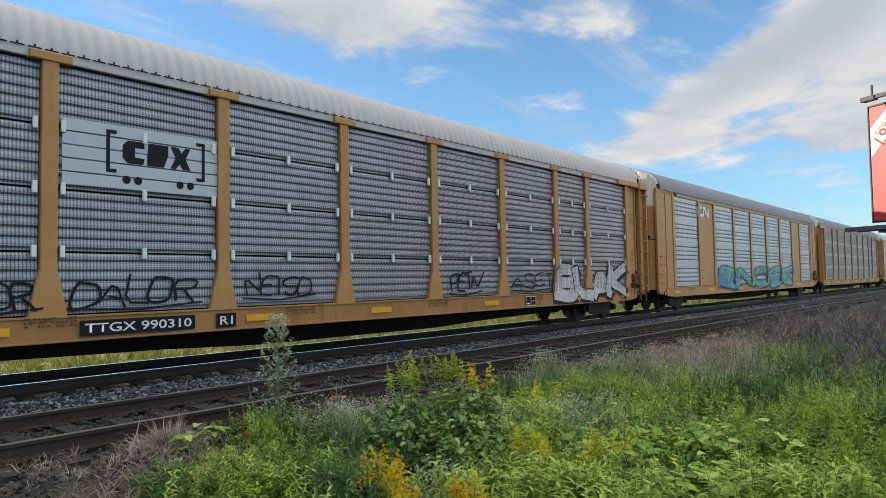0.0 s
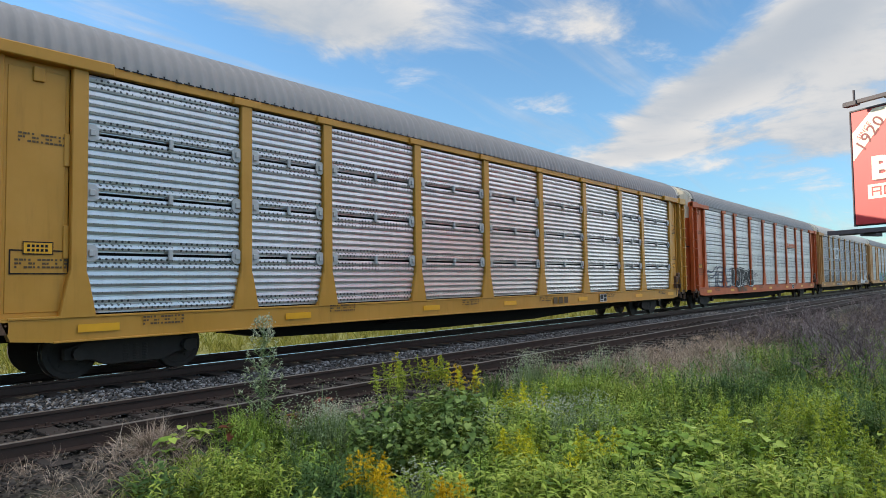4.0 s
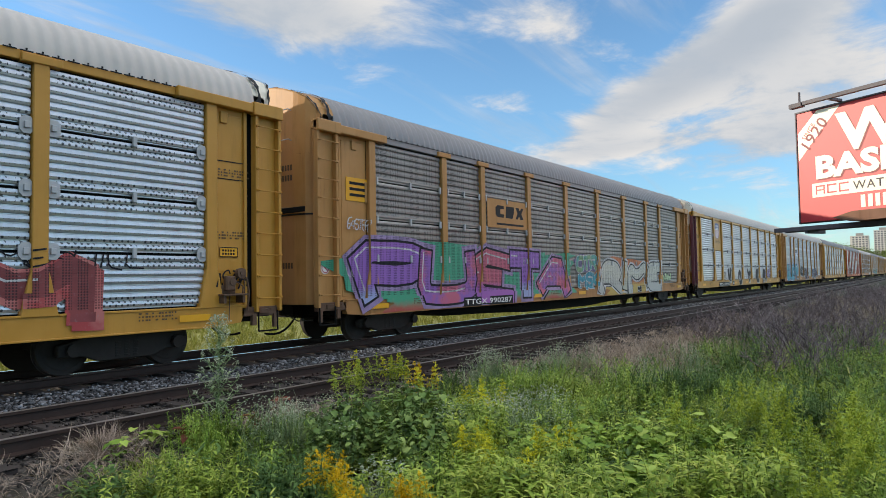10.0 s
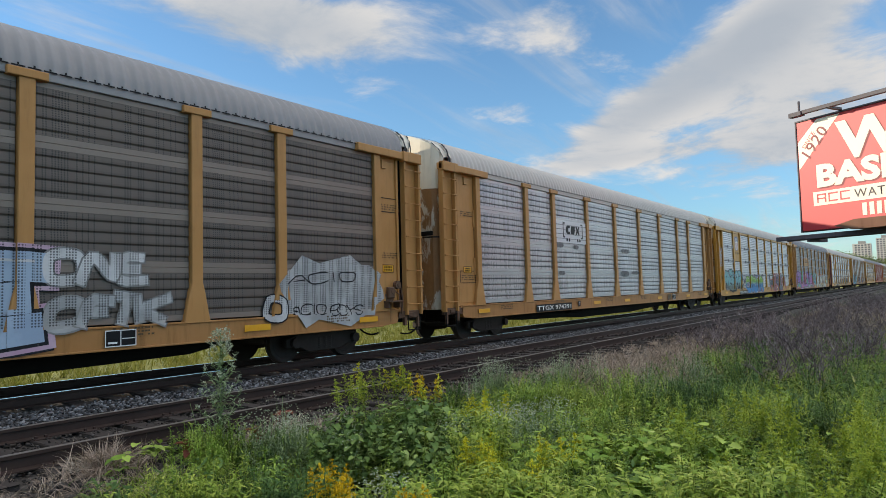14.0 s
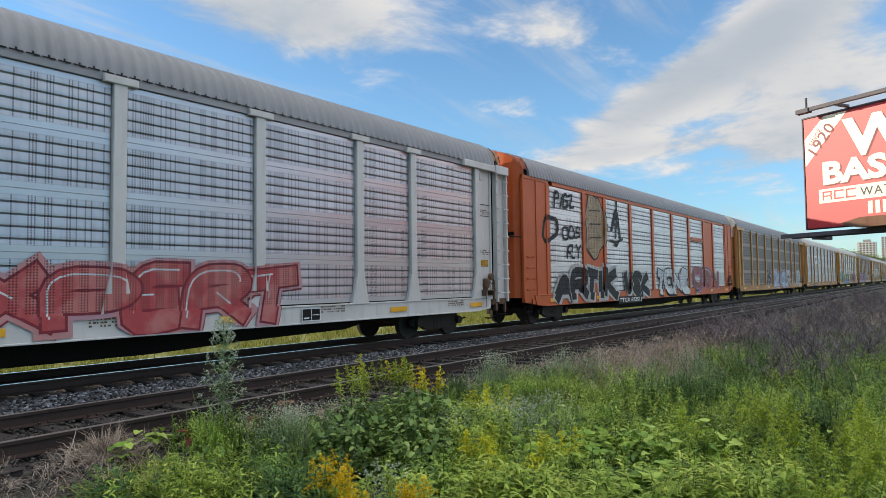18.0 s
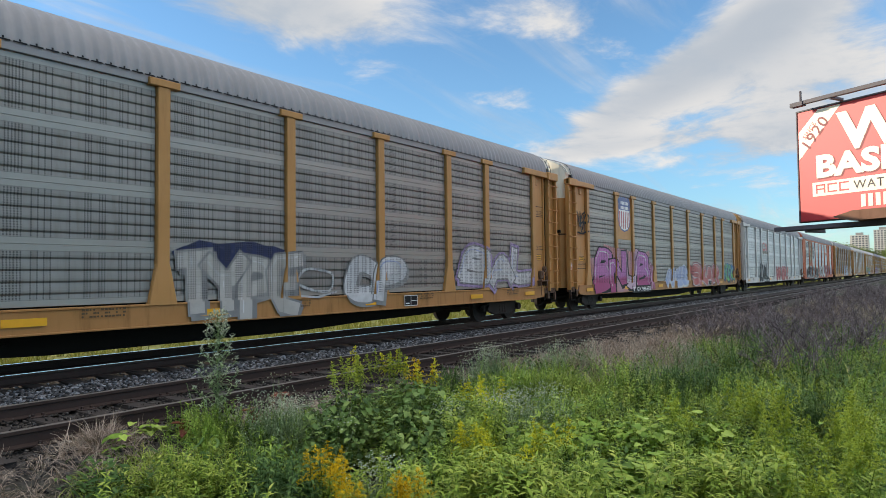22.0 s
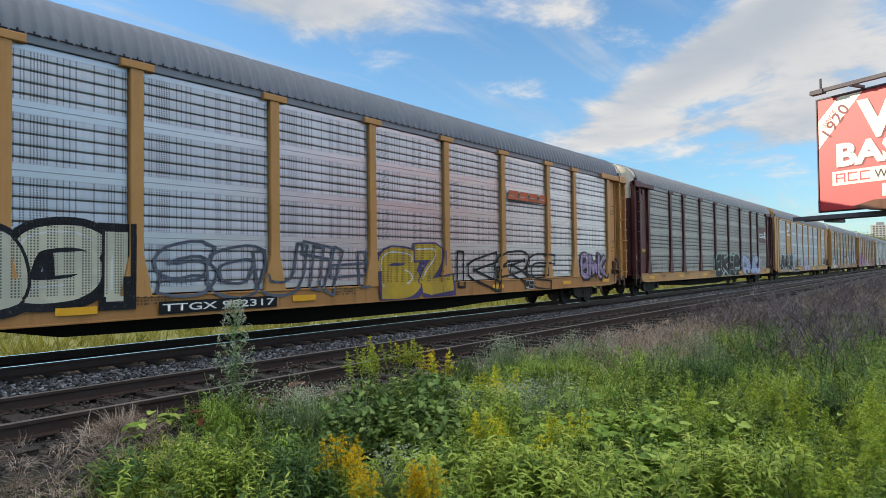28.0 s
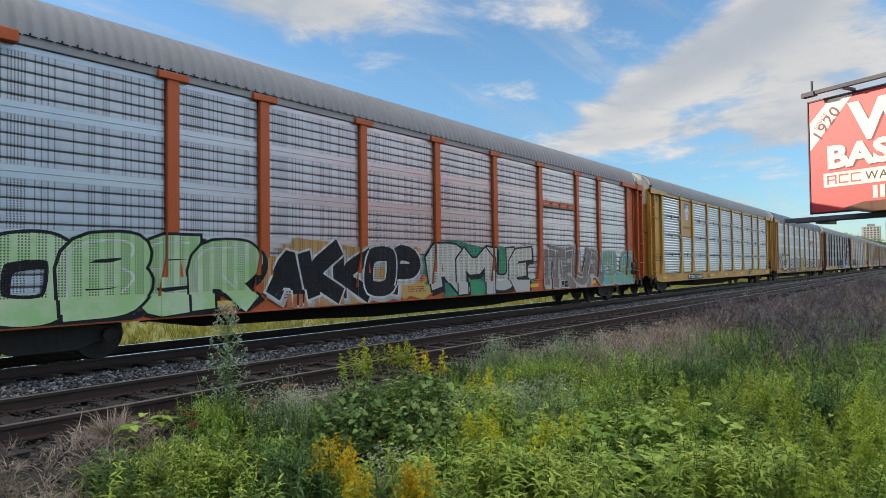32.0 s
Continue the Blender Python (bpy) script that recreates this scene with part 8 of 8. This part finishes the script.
    def rods(places, s0, s1, *kinds):
        for x, y in places:
            s_, k, (label, mat, own) = RNG.uniform(s0, s1), int(RNG.integers(0, 5)), bloom[kinds[int(RNG.integers(0, len(kinds)))]]
            p = thing("goldenrod", label, "goldenrod", "goldenrods", m=pose(x, y, ground_z(x, y), RNG.normal(0, 8), RNG.normal(0, 8), RNG.uniform(0, 360)) @ Matrix.Diagonal((s_, s_, s_, 1)))
            part("foliage", fol[k], RODLEAF, p)
            part("plume", plu[k], mat, p, label=own)
    rods(oval(9, 3.58, 3.92, 0.16, 0.14), 0.60, 0.74, "gold")
    rods(oval(7, 3.36, 3.50, 0.13, 0.13), 0.56, 0.70, "gold")
    rods(oval(8, 3.50, 3.12, 0.10, 0.18), 0.55, 0.72, "gold")
    rods(oval(6, 6.15, 6.15, 0.5, 0.2), 0.70, 0.88, "green")
    rods(oval(13, 6.95, 6.2, 0.7, 0.3, -40), 0.76, 0.92, "green", "lemon")
    rods(oval(5, 6.65, 5.35, 0.15, 0.15), 0.82, 0.95, "gold", "lemon")
    rods(oval(8, 6.7, 4.7, 0.35, 0.3), 0.68, 0.85, "green", "lemon")
    rods(oval(14, 4.95, 3.50, 0.26, 0.20), 0.60, 0.76, "lemon", "lemon", "green")
    rods(oval(7, 4.42, 2.92, 0.15, 0.25), 0.62, 0.78, "lemon", "green")
    rods(oval(9, 5.4, 3.10, 0.3, 0.2), 0.60, 0.74, "lemon", "green")
    rods(clusters(8, 4, 6.6, 8.9, 1.6, 2.4, 0.12), 0.62, 0.92, "green")
    rods(clusters(10, 4, 5.0, 7.3, 0.7, 1.35, 0.12), 0.58, 0.88, "green")
    rods(oval(10, 7.4, 0.85, 0.6, 0.2), 0.75, 0.95, "green")
    rods(oval(8, 5.5, 1.6, 0.5, 0.3), 0.55, 0.75, "green")

    # the tall weed before the track
    t = Tmpl(31)
    t.stem((0, 0, -0.05), (0.02, 0.01, 1.36), 0.008)
    buds = Tmpl(32)

    def bud_twig(b0, d, L, r):
        t.stem(b0, b0 + d * L, r)
        buds.stem(b0 + d * L * 0.5, b0 + d * L, 0.003)
        for j in range(6):
            p = b0 + d * L * (0.6 + 0.4 * j / 5)
            for q in range(3):
                buds.strip(p + buds.r.normal(0, 0.012, 3), buds.r.uniform(0, 6.28), 0.024, 0.015, buds.r.uniform(0.3, 1.4), 0.5, 2)
    for k in range(150):
        z = 0.05 + 1.15 * (k / 150)
        t.strip((0.02 * z, 0.0, z), k * 2.4, RNG.uniform(0.10, 0.19) * (1.15 - 0.6 * z / 1.3), 0.024, RNG.uniform(0.2, 0.9), RNG.uniform(0.4, 1.2), 3)
    for k in range(30):                     # side branches, shorter upwards
        a, z = k * 2.4, 0.06 + 0.034 * k
        L = 0.36 * (1.2 - z / 1.35)
        d = np.array([math.cos(a) * 0.75, math.sin(a) * 0.75, 0.66])
        b0 = np.array([0.015, 0.005, z])
        t.stem(b0, b0 + d * L, 0.004)
        for j in range(12):
            t.strip(b0 + d * L * (0.15 + 0.85 * j / 11), a + j * 2.4, RNG.uniform(0.06, 0.12), 0.017, RNG.uniform(0.2, 1.0), RNG.uniform(0.4, 1.2), 3)
        if z > 0.35:
            bud_twig(b0 + d * L * 0.8, np.array([d[0] * 0.6, d[1] * 0.6, 0.8]), 0.10, 0.003)
    for k in range(26):
        a = k * 2.4
        bud_twig(np.array([0.02, 0.01, 1.02 + 0.012 * k]), np.array([math.cos(a) * 0.62, math.sin(a) * 0.62, 0.75]), RNG.uniform(0.13, 0.24) * (1.15 - 0.02 * k), 0.003)
    weed = thing("tall_weed", "tall grey-green weed with pale buds beside the track", "weed", m=pose(4.30, 6.36, ground_z(4.30, 6.36)))
    part("foliage", to_plant("foliage", t.arr()), GREYLEAF, weed)
    part("bud_head", to_plant("bud_head", buds.arr()), BUDS, weed, label="pale flower buds")

    # a few reddened leaves
    red = [to_plant("red_leaf", t_broad(160 + i, 0.3, 7, 0.10, 0.07)) for i in range(2)]
    for i, (x, y) in enumerate(((4.82, 6.35), (5.5, 6.8), (5.43, 1.68), (5.95, 1.32), (4.0, 6.4))):
        solo("red_leaved_weed", red[i % 2], REDLEAF, "small weed with reddened autumn leaves", "weed", "red-leaved weeds", m=pose(x, y, ground_z(x, y)) @ Matrix.Diagonal((1, 1, 1.5, 1)))

    # far side of the line: sunlit meadow
    fg = [t_grass(180 + i, 16, 0.5, 0.16, 0.03, 1.0) for i in range(3)]
    st = Stuff()
    scatter(st, fg, area(2600, -6, 45, 15.3, 34, None, 1.3), 0.7, 1.3, 0.15)
    scatter(st, fg, area(1200, 40, 140, 15.3, 30, None, 1.3), 1.0, 1.8, 0.15)
    solo("meadow_grass", st.mesh("meadow_grass"), FIELD, "sunlit yellow-green meadow grass", "grass", kind="stuff")


def to_plant(name, vf):
    st = Stuff()
    st.add(vf[0], vf[1], np.concatenate([np.eye(3), np.zeros((3, 1))], 1)[None])
    return st.mesh(name)


def make_far_trees():
    """Trees at the end of the line, each with trunk, limbs and a broken crown."""
    bark = flat("grey_bark", (0.10, 0.08, 0.06), 0.9)
    rng = np.random.default_rng(9)
    crown_m = leaf_material("tree_leaves", [(0, (0.07, 0.11, 0.03)), (0.5, (0.15, 0.20, 0.05)), (1, (0.26, 0.29, 0.09))])
    t = Tmpl(210)
    for c in range(40):
        a, e = t.r.uniform(0, 6.28), t.r.uniform(-0.6, 1.4)
        rr = 2.3 * t.r.random() ** 0.4
        cc = np.array([rr * math.cos(a) * math.cos(e), rr * math.sin(a) * math.cos(e), 5.2 + 1.7 * math.sin(e) * t.r.random() ** 0.3])
        for q in range(26):
            t.strip(cc + t.r.normal(0, 0.42, 3), t.r.uniform(0, 6.28), t.r.uniform(0.25, 0.5), 0.28, t.r.uniform(-0.6, 1.0), 0.6, 2)
    crown = to_plant("crown", t.arr())
    t = Tmpl(211)
    t.stem((0, 0, -0.3), (0.1, 0, 3.2), 0.22)
    for k in range(7):
        a = k * 2.4
        t.stem((0.1, 0, 2.2 + 0.2 * k), (1.5 * math.cos(a), 1.5 * math.sin(a), 4.6 + 0.2 * k), 0.08)
    trunk = to_plant("trunk", t.arr())
    for i in range(26):
        x, y = rng.uniform(400, 470), rng.uniform(26, 42)
        s_ = rng.uniform(1.9, 2.35)
        if i > 12:
            x, y, s_ = rng.uniform(380, 460), rng.uniform(8, 20), rng.uniform(1.6, 2.1)
        if i > 21:
            x, y, s_ = rng.uniform(250, 420), rng.uniform(-8, 4), rng.uniform(1.3, 1.8)
        p = thing("tree", "leafy green tree beside the line in the distance", "tree", "distant trees", m=pose(x, y, -0.6, 0, 0, rng.uniform(0, 360)) @ Matrix.Diagonal((s_, s_, s_, 1)))
        part("trunk", trunk, bark, p)
        part("crown", crown, crown_m, p)


make_plants()
make_far_trees()

# ---- what moves ----
def run(t):
    """Distance of the train along the track, slowing a little."""
    return -3.1915 + 15.694 * t - 0.012557 * t * t


def motions():
    for no, car in CARS.items():
        walk(car, [(t, pose(run(t) - PITCH * no, TRAIN_C, 0)) for t in [0.5 * i for i in range(65)]])
    for no, w, dx, xc in WHEELSETS:
        # rolls while its car is near, frame by frame
        ts = [i / 30 for i in range(961) if -12 < run(i / 30) - PITCH * no + xc < 70]
        ts = sorted({0.0, 32.0} | {round(t, 4) for t in ts})
        rows, ref = [], run(ts[len(ts) // 2])
        t0, t1 = ts[1], ts[-2]
        for t in ts:
            tt = min(max(t, t0), t1)
            rows.append((t, pose(dx, 0, WHEEL_R, 0, math.degrees((run(tt) - ref) / WHEEL_R) % 360, 0)))
        walk(w, rows)


motions()
